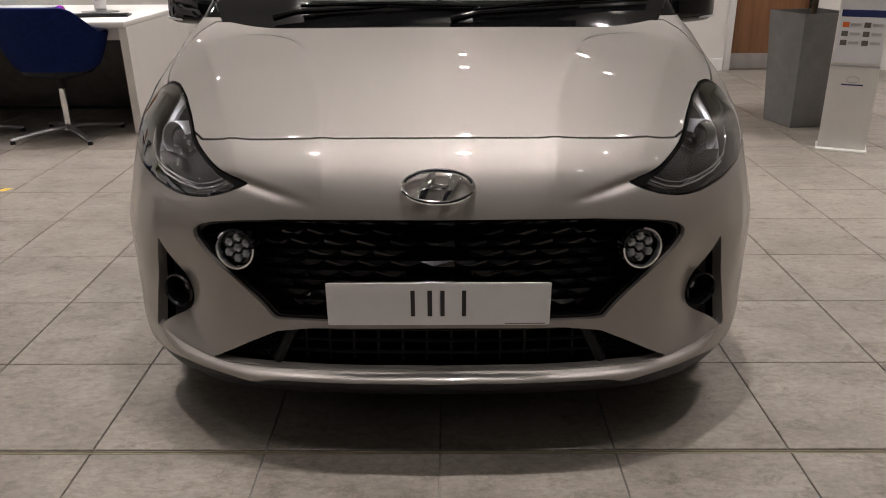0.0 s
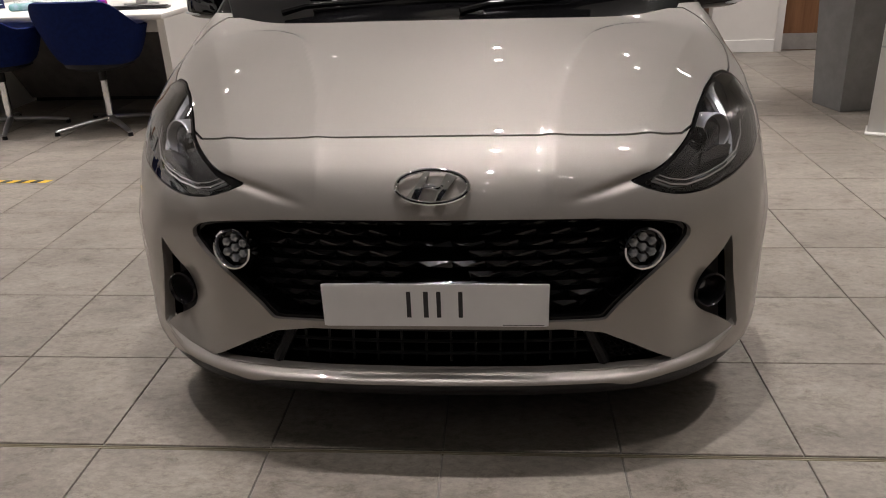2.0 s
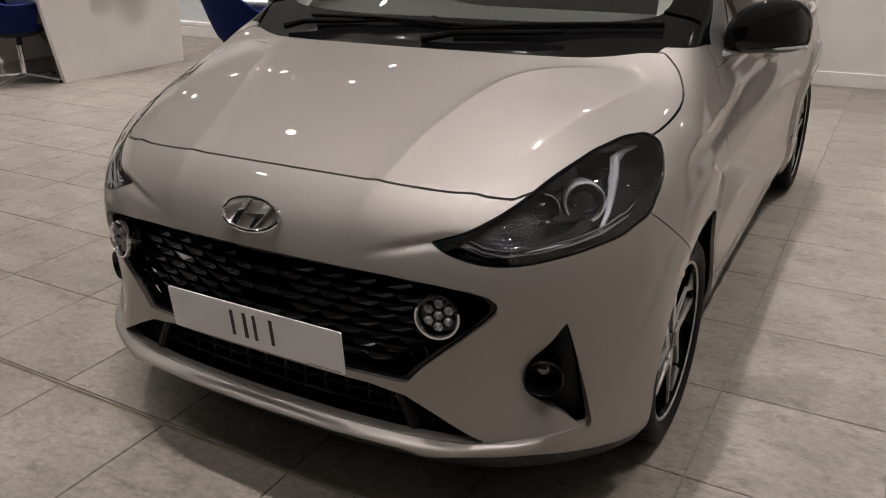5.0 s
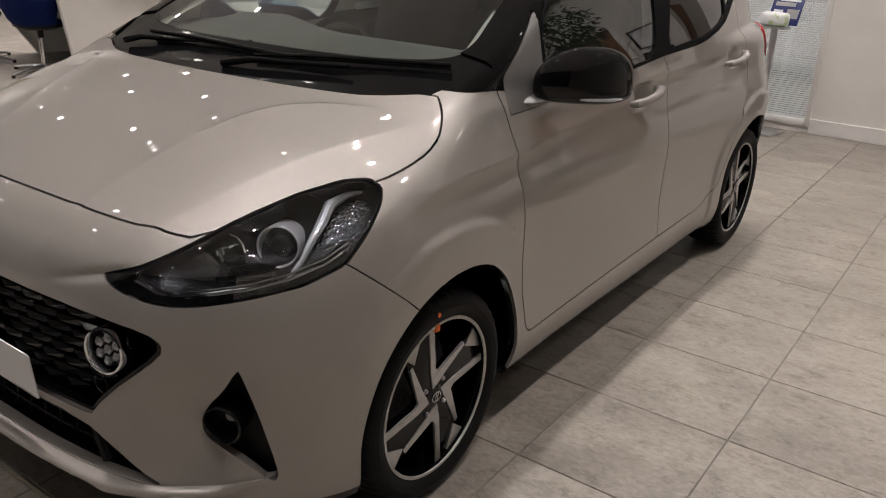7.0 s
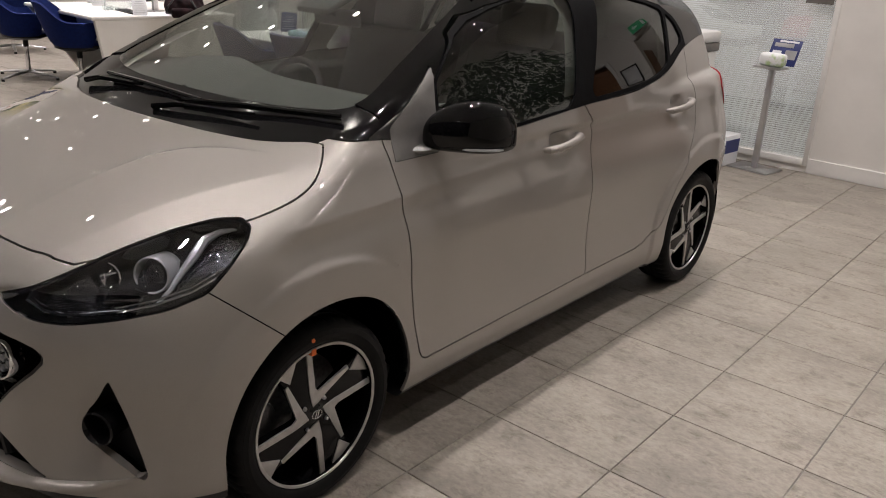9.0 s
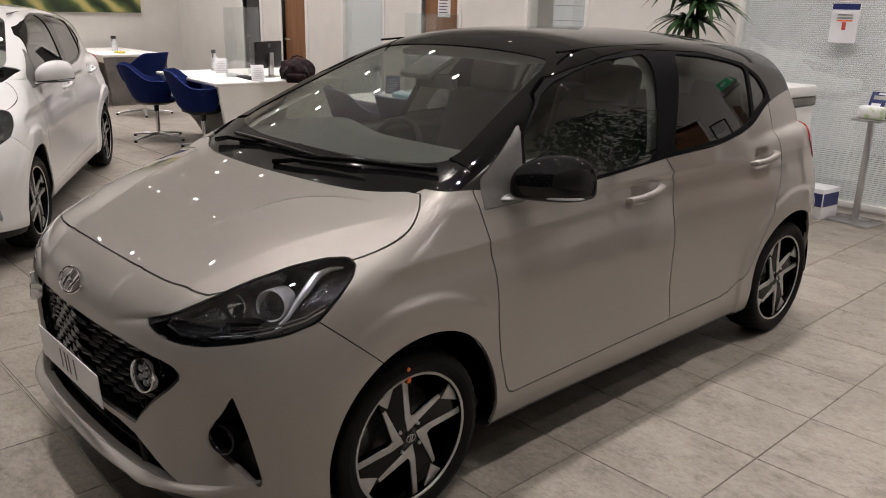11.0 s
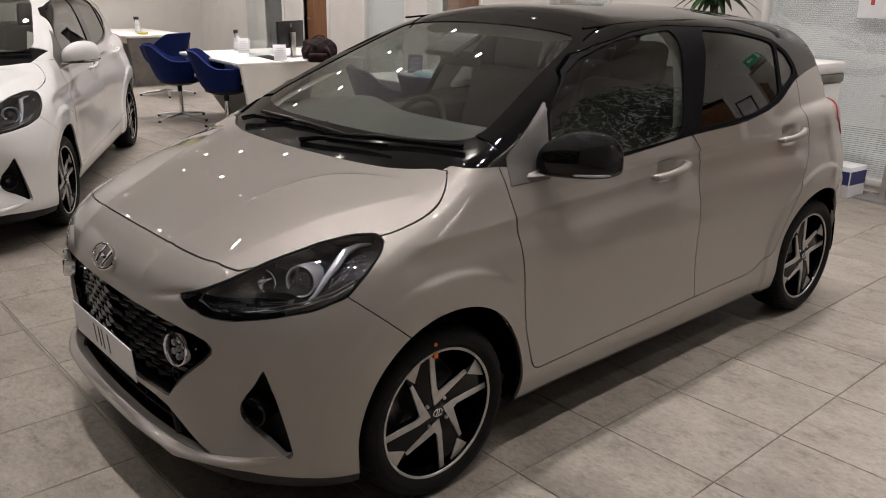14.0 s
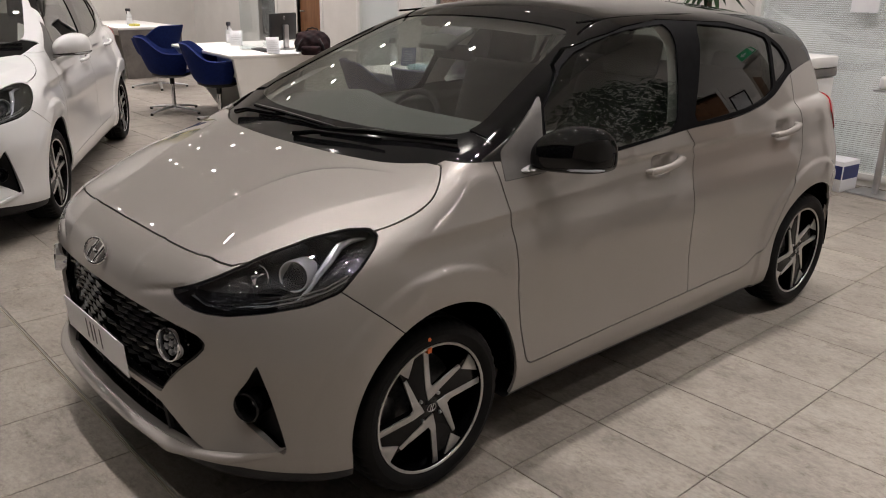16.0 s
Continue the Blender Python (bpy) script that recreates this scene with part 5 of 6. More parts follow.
structure("wall_return", box((JOG, Y1, 0), (JOG + 0.15, Y2 + 0.15, CEIL)), WALL_PAINT, "short off-white wall return")
structure("wall_west", box((X0 - 0.15, Y0, 0), (X0, Y1 + 0.15, CEIL)), WALL_PAINT, "off-white plastered wall")
structure("wall_east", box((X1, Y0, 0), (X1 + 0.15, Y2 + 0.15, CEIL)), WALL_PAINT, "off-white plastered wall")
structure("wall_south", box((X0, Y0 - 0.15, 0), (X1, Y0, CEIL)), NIGHT_GLASS, "dark glazed shop front at night")
structure("wall_back_rooms", box((X0, Y2 + 3.0, 0), (X1, Y2 + 3.15, CEIL)), WALL_PAINT, "plain wall behind the offices")
structure("wall_passage_west", box((1.30, Y2 + 0.15, 0), (1.45, Y2 + 3.0, CEIL)), WALL_PAINT, "plain passage wall")
structure("wall_passage_east", box((2.30, Y2 + 0.15, 0), (2.45, Y2 + 3.0, CEIL)), WALL_PAINT, "plain passage wall")
for i, (a, b, y) in enumerate([(X0, DOOR_A[0] - 0.07, Y1), (DOOR_A[1] + 0.07, DOOR_B[0] - 0.07, Y1), (DOOR_B[1] + 0.07, DOOR_C[0] - 0.07, Y1), (DOOR_C[1] + 0.07, GLASS_WALL[0], Y1), (GLASS_WALL[1], JOG + 0.15, Y1), (JOG + 0.15, PASSAGE[0], Y2), (PASSAGE[1], DOOR_D[0] - 0.07, Y2), (DOOR_D[1] + 0.07, X1, Y2)]):
    structure("baseboard_%d" % (i + 1), box((a, y - 0.016, 0), (b, y - 0.002, 0.115), 0.004), TRIM_WHITE, "white painted skirting board")
structure("baseboard_9", box((X0 + 0.002, Y0, 0), (X0 + 0.016, Y1 - 0.02, 0.115), 0.004), TRIM_WHITE, "white painted skirting board")
structure("baseboard_10", box((JOG + 0.152, Y1, 0), (JOG + 0.166, Y2 - 0.02, 0.115), 0.004), TRIM_WHITE, "white painted skirting board")


def door(name, span, y, material, label, note=False, kick=False, recess=0.05):
    d = thing(name, label, "door", kind="structure")
    a, b = span
    part("leaf", box((a + 0.005, y + recess, 0.005), (b - 0.005, y + recess + 0.045, 2.09), 0.003), material, d)
    for lo, hi in (((a - 0.065, y - 0.014, 0), (a, y + 0.16, 2.165)), ((b, y - 0.014, 0), (b + 0.065, y + 0.16, 2.165)), ((a, y - 0.014, 2.1), (b, y + 0.16, 2.165))):
        part("frame", box(lo, hi, 0.004), TRIM_WHITE, d, "white painted door frame")
    hnd = tube(bmesh.new(), [(a + 0.07, y + recess - 0.002, 1.02), (a + 0.07, y + recess - 0.05, 1.02), (a + 0.19, y + recess - 0.05, 1.02)], 0.010, 10)
    part("door_handle", hnd, SATIN_METAL, d, "satin metal lever handle")
    if note:
        part("note", box((a + 0.24, y + recess - 0.004, 1.42), (a + 0.46, y + recess - 0.001, 1.66)), PAPER, d, "pale paper notice")
        for k in range(5):
            part("note_line", box((a + 0.27, y + recess - 0.0055, 1.61 - 0.035 * k), (a + 0.42 - 0.02 * (k % 2), y + recess - 0.0045, 1.618 - 0.035 * k)), INK, d)
    if kick:
        part("kick_plate", box((a + 0.01, y + recess - 0.004, 0.01), (b - 0.01, y + recess - 0.001, 0.16)), SATIN_METAL, d, "satin steel kick plate")
    return d


# darkness of an unlit room, painted on the leaf that closes the doorway
DARK_ROOM = mat("dark_doorway", (0.03, 0.028, 0.026), 0.7)
door("door_1", DOOR_A, Y1, DARK_ROOM, "office doorway in white frame, its dark room painted on the leaf")
door("door_2", DOOR_B, Y1, DOOR_WOOD, "brown veneered door in white frame")
door("door_3", DOOR_C, Y1, DOOR_WOOD, "brown veneered door with a paper notice", True)
door("door_4", DOOR_D, Y2, DOOR_WOOD, "brown veneered door with steel kick plate", False, True)
open_door = thing("door_5", "brown veneered door standing open in the passage", "door", kind="structure")
part("leaf", box((2.235, Y2 + 0.18, 0.005), (2.28, Y2 + 0.95, 2.09), 0.003), DOOR_WOOD, open_door)
part("kick_plate", box((2.231, Y2 + 0.20, 0.01), (2.234, Y2 + 0.93, 0.16)), SATIN_METAL, open_door, "satin steel kick plate")
structure("passage_carpet", box((1.45, Y2 + 0.02, -0.004), (2.30, Y2 + 3.0, 0.002)), mottle(mat("grey_brown_carpet", (0.14, 0.12, 0.11), 0.95), (0.12, 0.10, 0.09), (0.17, 0.15, 0.135), 90, (0.9, 1.0), 400, 0.4), "grey-brown passage carpet")
structure("trim_threshold", box((PASSAGE[0], Y2 - 0.02, -0.004), (PASSAGE[1], Y2 + 0.02, 0.006), 0.002), SATIN_METAL, "thin metal threshold strip")


def blind_window(name, span, y, z0, z1, pitch, label, tilt=58, half=0.0125):
    w = thing(name, label, "window", kind="structure")
    a, b = span
    for lo, hi in (((a, y - 0.010, z0), (a + 0.04, y + 0.16, z1)), ((b - 0.04, y - 0.010, z0), (b, y + 0.16, z1)), ((a + 0.04, y - 0.010, z1 - 0.04), (b - 0.04, y + 0.16, z1)), ((a + 0.04, y - 0.010, z0), (b - 0.04, y + 0.16, z0 + 0.05))):
        part("frame", box(lo, hi, 0.004), TRIM_WHITE, w, "white window frame")
    pane = part("pane", box((a + 0.04, y + 0.02, z0 + 0.05), (b - 0.04, y + 0.026, z1 - 0.04)), CLEAR_GLASS, w)
    pane.visible_shadow = False
    n = int((z1 - z0 - 0.12) / pitch)
    t = radians(tilt)
    verts, faces = [], []
    for k in range(n):
        z = z0 + 0.06 + k * pitch
        for s in (-1, 0, 1):
            dy, dz = half * s * math.cos(t), half * s * math.sin(t) + (0.0018 if s == 0 else 0)
            verts += [(a + 0.045, y + 0.07 + dy, z + dz), (b - 0.045, y + 0.07 + dy, z + dz)]
        i = 6 * k
        faces += [(i, i + 1, i + 3, i + 2), (i + 2, i + 3, i + 5, i + 4)]
    me = bpy.data.meshes.new("slats")
    me.from_pydata(verts, [], faces)
    me.materials.append(BLIND_WHITE)
    tagged(put("slats", me, w, "fine white venetian slats"), kind="stuff")
    for q in np.linspace(a + 0.15, b - 0.15, max(2, int((b - a) / 0.5))):
        part("ladder_cord", box((q - 0.0012, y + 0.055, z0 + 0.05), (q + 0.0012, y + 0.0575, z1 - 0.05)), TRIM_WHITE, w)
    return w


blind_window("window_1", WIN_A, Y1, 0.12, 2.2, 0.025, "office window with closed grey-white venetian blind", 66)
blind_window("window_2", GLASS_WALL, Y1, 0.05, 2.5, 0.0168, "full-height glazed office front with white venetian blind", 36, 0.0088)
win = thing("window_3", "small office window in white frame", "window", kind="structure")
for lo, hi in (((WIN_B[0], Y1 - 0.01, 0.9), (WIN_B[0] + 0.05, Y1 + 0.16, 2.2)), ((WIN_B[1] - 0.05, Y1 - 0.01, 0.9), (WIN_B[1], Y1 + 0.16, 2.2)), ((WIN_B[0] + 0.05, Y1 - 0.01, 0.9), (WIN_B[1] - 0.05, Y1 + 0.16, 0.95)), ((WIN_B[0] + 0.05, Y1 - 0.01, 2.15), (WIN_B[1] - 0.05, Y1 + 0.16, 2.2))):
    part("frame", box(lo, hi, 0.004), TRIM_WHITE, win, "white window frame")
part("pane", box((WIN_B[0] + 0.05, Y1 + 0.03, 0.95), (WIN_B[1] - 0.05, Y1 + 0.036, 2.15)), CLEAR_GLASS, win).visible_shadow = False
part("planner", box((WIN_B[0] + 0.3, Y1 + 0.12, 1.2), (WIN_B[1] - 0.12, Y1 + 0.125, 2.0)), PAPER, win, "ruled paper planner")
for k in range(5):
    part("planner_line", box((WIN_B[0] + 0.32, Y1 + 0.117, 1.28 + 0.15 * k), (WIN_B[1] - 0.14, Y1 + 0.119, 1.284 + 0.15 * k)), INK, win)

for lx, ly, watts, beam in LIGHTS:
    d = thing("downlight", "recessed round ceiling downlight, lit, wide-beam ones added as fill", "downlight", Matrix.Translation((lx, ly, CEIL)), "ceiling downlights")
    part("trim_ring", lathe(bmesh.new(), [(0.056, 0.0), (0.056, -0.006), (0.048, -0.008), (0.044, 0.0)], 24), TRIM_WHITE, d)
    part("light_disc", lathe(bmesh.new(), [(0.042, -0.006), (0.0, -0.006)], 16), LIGHT_DISC, d)

# ---- furniture ----
def shell_chair(m, label):
    """A felt tub chair on a column and four-armed base; its back is towards -y."""
    c = thing("office_chair", label, "chair", m @ Matrix.Scale(1.07, 4), "chairs at the desks")
    bm = bmesh.new()
    rows = []
    for v in np.linspace(0, 1, 11):
        ring = []
        for t in np.linspace(-128, 128, 37):
            a = radians(t)
            q = abs(t) / 128
            top = 0.80 - 0.155 * (0.5 - 0.5 * math.cos(math.pi * min(max((q - 0.28) / 0.42, 0), 1))) - 0.01 * q
            z = 0.415 + (top - 0.415) * v
            r = 0.20 + 0.10 * v ** 0.55 + 0.012 * v
            ring.append(bm.verts.new((r * 1.06 * math.sin(a), -r * math.cos(a) * (1.0 + 0.04 * v) - 0.03 * v, z)))
        rows.append(ring)
    for a, b in zip(rows, rows[1:]):
        for i in range(36):
            bm.faces.new((a[i], a[i + 1], b[i + 1], b[i]))
    bmesh.ops.recalc_face_normals(bm, faces=bm.faces)
    bmesh.ops.solidify(bm, geom=bm.faces[:], thickness=0.022)
    part("shell", bm, BLUE_SHELL, c, "", 55)
    part("seat", lathe(bmesh.new(), [(0.0, 0.455), (0.14, 0.455), (0.185, 0.447), (0.205, 0.43), (0.195, 0.40), (0.12, 0.385), (0.0, 0.38)], 40), BLUE_SHELL, c)
    part("under_pan", lathe(bmesh.new(), [(0.212, 0.428), (0.205, 0.40), (0.14, 0.375), (0.03, 0.365), (0.0, 0.365)], 36), BLACK_PLASTIC, c, "dark grey seat pan")
    part("column_sleeve", lathe(bmesh.new(), [(0.0, 0.37), (0.026, 0.37), (0.024, 0.30), (0.0, 0.30)], 20), BLACK_PLASTIC, c, "black column sleeve")
    part("column", lathe(bmesh.new(), [(0.021, 0.30), (0.0225, 0.07), (0.034, 0.06), (0.034, 0.04), (0.0, 0.04)], 20), CHROME, c, "polished metal column")
    for k in range(4):
        a = radians(90 * k + 45)
        arm = part("base_arm", tube(bmesh.new(), [(0.02 * math.cos(a), 0.02 * math.sin(a), 0.062), (0.2 * math.cos(a), 0.2 * math.sin(a), 0.045), (0.345 * math.cos(a), 0.345 * math.sin(a), 0.024)], [0.023, 0.019, 0.014], 10, False, 0.7), SATIN_METAL, c, "polished metal base arm")
        part("foot", lathe(bmesh.new(), [(0.0, 0.022), (0.014, 0.022), (0.016, 0.0), (0.0, 0.0)], 12, Matrix.Translation((0.338 * math.cos(a), 0.338 * math.sin(a), 0))), BLACK_PLASTIC, arm)
    return c


chair = shell_chair(pose(-2.53, 3.66, 0, 0, 0, -2), "dark blue felt tub chair on a metal base")
copy_thing(chair, pose(-3.25, 3.66, 0, 0, 0, -22))
copy_thing(chair, pose(-6.66, 3.22, 0, 0, 0, -22))
copy_thing(chair, pose(-5.62, 3.28, 0, 0, 0, -30))
copy_thing(chair, pose(-8.75, 3.95, 0, 0, 0, 115))


def desk(m, label, end=None):
    """White top 1.85 m wide on leaning white ends, with a recessed grey wood panel."""
    d = thing("desk", label, "desk", m, "sales desks")
    part("top", box((-0.93, -0.5, 0.715), (0.93, 0.5, 0.75), 0.006), DESK_WHITE, d, "white laminate desk top")
    part("apron", box((-0.88, -0.40, 0.62), (0.88, 0.40, 0.714), 0.004), DESK_WHITE, d)
    for s in (-1, 1):
        bm = bmesh.new()
        # one end leans in towards its foot, the other is a nearly upright block
        bx, by = ((0.805, 0.86), -0.17) if s < 0 else ((0.845, 0.905), -0.40)
        vs = [bm.verts.new((s * x, y, z)) for x, y, z in ((0.93, -0.48, 0.714), (0.875, -0.48, 0.714), (bx[0], by, 0.0), (bx[1], by, 0.0), (0.93, 0.48, 0.714), (0.875, 0.48, 0.714), (bx[0], 0.46, 0.0), (bx[1], 0.46, 0.0))]
        for q in ((0, 1, 2, 3), (4, 7, 6, 5), (0, 3, 7, 4), (1, 5, 6, 2), (0, 4, 5, 1), (3, 2, 6, 7)):
            bm.faces.new([vs[i] for i in q])
        bmesh.ops.recalc_face_normals(bm, faces=bm.faces)
        part("end_panel", bm, end if end and s > 0 else DESK_WHITE, d, "grey wood end panel" if end and s > 0 else "white end panel", 0)
    bm = bmesh.new()
    vs = [bm.verts.new(p) for p in ((-0.87, -0.10, 0.62), (0.87, -0.10, 0.62), (0.80, 0.20, 0.03), (-0.80, 0.20, 0.03), (-0.87, -0.08, 0.62), (0.87, -0.08, 0.62), (0.80, 0.22, 0.03), (-0.80, 0.22, 0.03))]
    for q in ((0, 3, 2, 1), (4, 5, 6, 7), (0, 1, 5, 4), (3, 7, 6, 2), (0, 4, 7, 3), (1, 2, 6, 5)):
        bm.faces.new([vs[i] for i in q])
    bmesh.ops.recalc_face_normals(bm, faces=bm.faces)
    part("front_panel", bm, DESK_GREY, d, "grey-brown wood panel", 0)
    part("plinth", box((-0.78, 0.215, 0.0), (0.78, 0.43, 0.03)), BLACK_PLASTIC, d)
    return d


desk_a = desk(pose(-2.87, 4.27, 0, 0, 0, 0) @ Matrix.Diagonal((0.90, 1.36, 1, 1)), "white sales desk with grey wood front panel")
copy_thing(desk_a, pose(-5.98, 4.04, 0, 0, 0, -4) @ Matrix.Diagonal((1.0, 1.12, 1, 1)))
desk(pose(-10.78, 4.35, 0, 0, 0, 0), "white-topped sales desk with grey wood sides", DESK_GREY)


def monitor(m):
    d = thing("computer_monitor", "black computer monitor seen from behind on a stand", "monitor", m, "desk monitors")
    part("housing", box((-0.27, -0.02, 0.11), (0.27, 0.02, 0.44), 0.008), SCREEN_BLACK, d)
    part("stand", box((-0.045, -0.055, 0.01), (0.045, -0.022, 0.30), 0.006), SATIN_METAL, d, "silver grey monitor stand")
    part("foot", box((-0.12, -0.12, 0.0), (0.12, 0.07, 0.012), 0.004), SATIN_METAL, d)
    part("badge", lathe(bmesh.new(), [(0.016, 0.0), (0.019, 0.002), (0.022, 0.0)], 20, pose(0, -0.0205, 0.385, 90, 0, 0)), SATIN_METAL, d)
    return d


mon = monitor(pose(-5.62, 4.10, 0.75, 0, 0, 114) @ Matrix.Scale(0.88, 4))
copy_thing(mon, pose(-2.46, 4.28, 0.75, 0, 0, 40))


def keyboard(m):
    d = thing("keyboard", "flat black desk keyboard", "keyboard", m, "keyboards")
    part("case", box((-0.22, -0.065, 0.0), (0.22, 0.065, 0.014), 0.004), SCREEN_BLACK, d)
    for r in range(4):
        part("key_row", box((-0.205, -0.052 + 0.027 * r, 0.012), (0.205, -0.03 + 0.027 * r, 0.019), 0.002), BLACK_PLASTIC, d)
    return d


kb = keyboard(pose(-2.35, 3.95, 0.75, 0, 0, 8))
copy_thing(kb, pose(-5.55, 3.80, 0.75, 0, 0, -10))

SPRAY_BODY = mottle(mat("pale_spray_bottle", (0.62, 0.64, 0.64), 0.3), (0.58, 0.60, 0.60), (0.68, 0.70, 0.70), 12, (0.25, 0.4))
SPRAY_HEAD = mat("dark_trigger_head", (0.03, 0.03, 0.035), 0.4)


def spray(m):
    d = thing("spray_bottle", "white cleaning spray bottle with a dark trigger", "spray bottle", m, "spray bottles on the desks")
    part("bottle", lathe(bmesh.new(), [(0.0, 0.0), (0.040, 0.0), (0.042, 0.01), (0.042, 0.12), (0.036, 0.15), (0.016, 0.18), (0.014, 0.20), (0.0, 0.20)], 28), SPRAY_BODY, d)
    part("label_band", lathe(bmesh.new(), [(0.0424, 0.03), (0.0428, 0.04), (0.0428, 0.10), (0.0424, 0.105)], 28), PAPER, d)
    head = part("trigger_head", box((-0.014, -0.055, 0.20), (0.014, 0.03, 0.245), 0.008), SPRAY_HEAD, d)
    part("trigger", tube(bmesh.new(), [(0, -0.03, 0.205), (0, -0.045, 0.18), (0, -0.038, 0.155)], 0.005, 8), SPRAY_HEAD, head)
    return d


sp = spray(pose(-6.66, 3.98, 0.75, 0, 0, 40))
copy_thing(sp, pose(-3.68, 4.12, 0.75, 0, 0, 20))
copy_thing(sp, pose(-10.48, 4.28, 0.75, 0, 0, -60))
bm = box((-0.075, -0.05, 0.0), (0.075, 0.05, 0.035), 0.012)
cloth = part("yellow_cloth", bm, mottle(mat("yellow_cloth", (0.55, 0.48, 0.10), 0.9), (0.5, 0.43, 0.08), (0.6, 0.53, 0.14), 30, (0.85, 0.95)), None)
cloth.matrix_basis = pose(-10.15, 4.22, 0.75, 0, 0, 15)
tagged(cloth, "folded yellow cleaning cloth on the desk", "cloth")


def leaflet(m, dark, label):
    d = thing("leaflet_stand", label, "leaflet stand", m @ Matrix.Scale(0.85, 4))
    part("card", box((-0.08, -0.003, 0.0), (0.08, 0.003, 0.20), 0.001, pose(0, 0, 0.004, -18, 0, 0)), NAVY if dark else PAPER, d)
    part("card_foot", box((-0.08, 0.0, 0.0), (0.08, 0.10, 0.003)), PERSPEX, d)
    for k in range(6):
        w = 0.065 - 0.012 * (k % 3)
        part("print_bar", box((-w, -0.0052, 0.03 + 0.024 * k), (w, -0.0036, 0.036 + 0.024 * k), 0, pose(0, 0, 0.004, -18, 0, 0)), PAPER if dark else SATIN_METAL, d)
    return d


leaflet(pose(-6.27, 3.86, 0.75, 0, 0, 55), False, "white printed card on a clear stand")
leaflet(pose(-5.20, 3.72, 0.75, 0, 0, 70), False, "white folded price card on the desk")
leaflet(pose(-3.48, 4.14, 0.75, 0, 0, 40), True, "dark blue printed card on a clear stand")

# screens of clear acrylic on two desks
for x, y, rz in ((-5.90, 3.95, -62), (-3.02, 4.2, 0)):
    d = thing("acrylic_screen", "clear acrylic hygiene screen standing on a desk", "screen", pose(x, y, 0.75, 0, 0, rz), "hygiene screens")
    part("sheet", box((-0.35, -0.003, 0.0), (0.35, 0.003, 0.74), 0.001), PERSPEX, d)
    for s in (-0.24, 0.24):
        part("foot", box((s - 0.004, -0.10, 0.0), (s + 0.004, 0.10, 0.04), 0.002), PERSPEX, d)

# packet of wipes
d = thing("wipes_packet", "pale blue and green packet of wipes", "packet", pose(-3.18, 4.02, 0.75, 0, 0, 12))
part("packet", box((-0.10, -0.055, 0.0), (0.10, 0.055, 0.05), 0.02, None, 3), mottle(mat("pale_blue_film", (0.25, 0.45, 0.55), 0.3), (0.16, 0.42, 0.42), (0.45, 0.58, 0.72), 16, (0.2, 0.4)), d)
part("flap", box((-0.04, -0.025, 0.049), (0.04, 0.025, 0.056), 0.003), PAPER, d)
d = thing("small_ball", "small red and blue glass ball on the desk", "ornament", pose(-2.62, 4.02, 0.75))
part("ball", lathe(bmesh.new(), [(0.0, 0.0)] + [(0.035 * math.sin(a), 0.035 - 0.035 * math.cos(a)) for a in np.linspace(0.3, 2.9, 10)] + [(0.0, 0.07)], 20), mottle(mat("red_blue_glass", (0.2, 0.03, 0.2), 0.1), (0.02, 0.03, 0.5), (0.6, 0.03, 0.05), 25, (0.05, 0.12)), d)

# rucksack on the far desk
def bag_field(x, y, z):
    """A slumped bag, high at the back and falling to the front, with folds."""
    top = 0.245 - 0.50 * np.clip(-y - 0.02, 0, 1) - 0.9 * x * x
    f = ((np.abs(x / 0.215) ** 3.2 + np.abs(y / 0.165) ** 3.0) ** 0.45 - 1) * 0.13
    f = smax(f, (z - top) * 0.85, 0.09)
    f = smax(f, -z, 0.03)
    return f + 0.008 * np.sin(23 * x + 14 * z) * np.cos(29 * z + 12 * y) + 0.004 * np.sin(57 * x + 3) * np.sin(49 * y + 37 * z)


d = thing("rucksack", "dark maroon and black rucksack lying on a desk", "bag", pose(-5.16, 4.18, 0.758, 0, 0, 50) @ Matrix.Scale(0.88, 4))
put("sack", mesh_of("sack", net(bag_field, (-0.30, -0.26, -0.04), (0.30, 0.26, 0.34), 0.010), BAG_CLOTH), d)
part("carry_strap", tube(bmesh.new(), [(-0.07, 0.02, 0.225), (-0.06, 0.03, 0.262), (0.0, 0.035, 0.278), (0.06, 0.03, 0.262), (0.07, 0.02, 0.225)], 0.009, 8), BLACK_PLASTIC, d)
part("pocket", box((-0.12, -0.19, 0.005), (0.12, -0.11, 0.115), 0.03, pose(0, 0, 0, 14, 0, 0), 3), BAG_CLOTH, d)
for sx in (-1, 1):
    part("shoulder_strap", tube(bmesh.new(), [(sx * 0.10, -0.13, 0.16), (sx * 0.15, -0.19, 0.09), (sx * 0.17, -0.21, 0.022), (sx * 0.10, -0.245, 0.014)], [0.014, 0.013, 0.012, 0.010], 8, False, 0.5), BLACK_PLASTIC, d, "black webbing strap")
d = thing("drinking_glass", "clear drinking glass on the desk", "glass", pose(-5.40, 3.86, 0.75))
part("tumbler", lathe(bmesh.new(), [(0.0, 0.004), (0.03, 0.004), (0.036, 0.11), (0.033, 0.11), (0.028, 0.01), (0.0, 0.01)], 24), PERSPEX, d)
d = thing("paper_sheets", "loose white printed sheets on the desk", "paper", pose(-5.22, 3.86, 0.75, 0, 0, 25))
for k in range(3):
    part("sheet", box((-0.105, -0.148, 0.001 + 0.002 * k), (0.105, 0.148, 0.0025 + 0.002 * k), 0, pose(0.02 * k, 0.03 * k, 0, 0, 0, 14 * k)), PAPER, d)

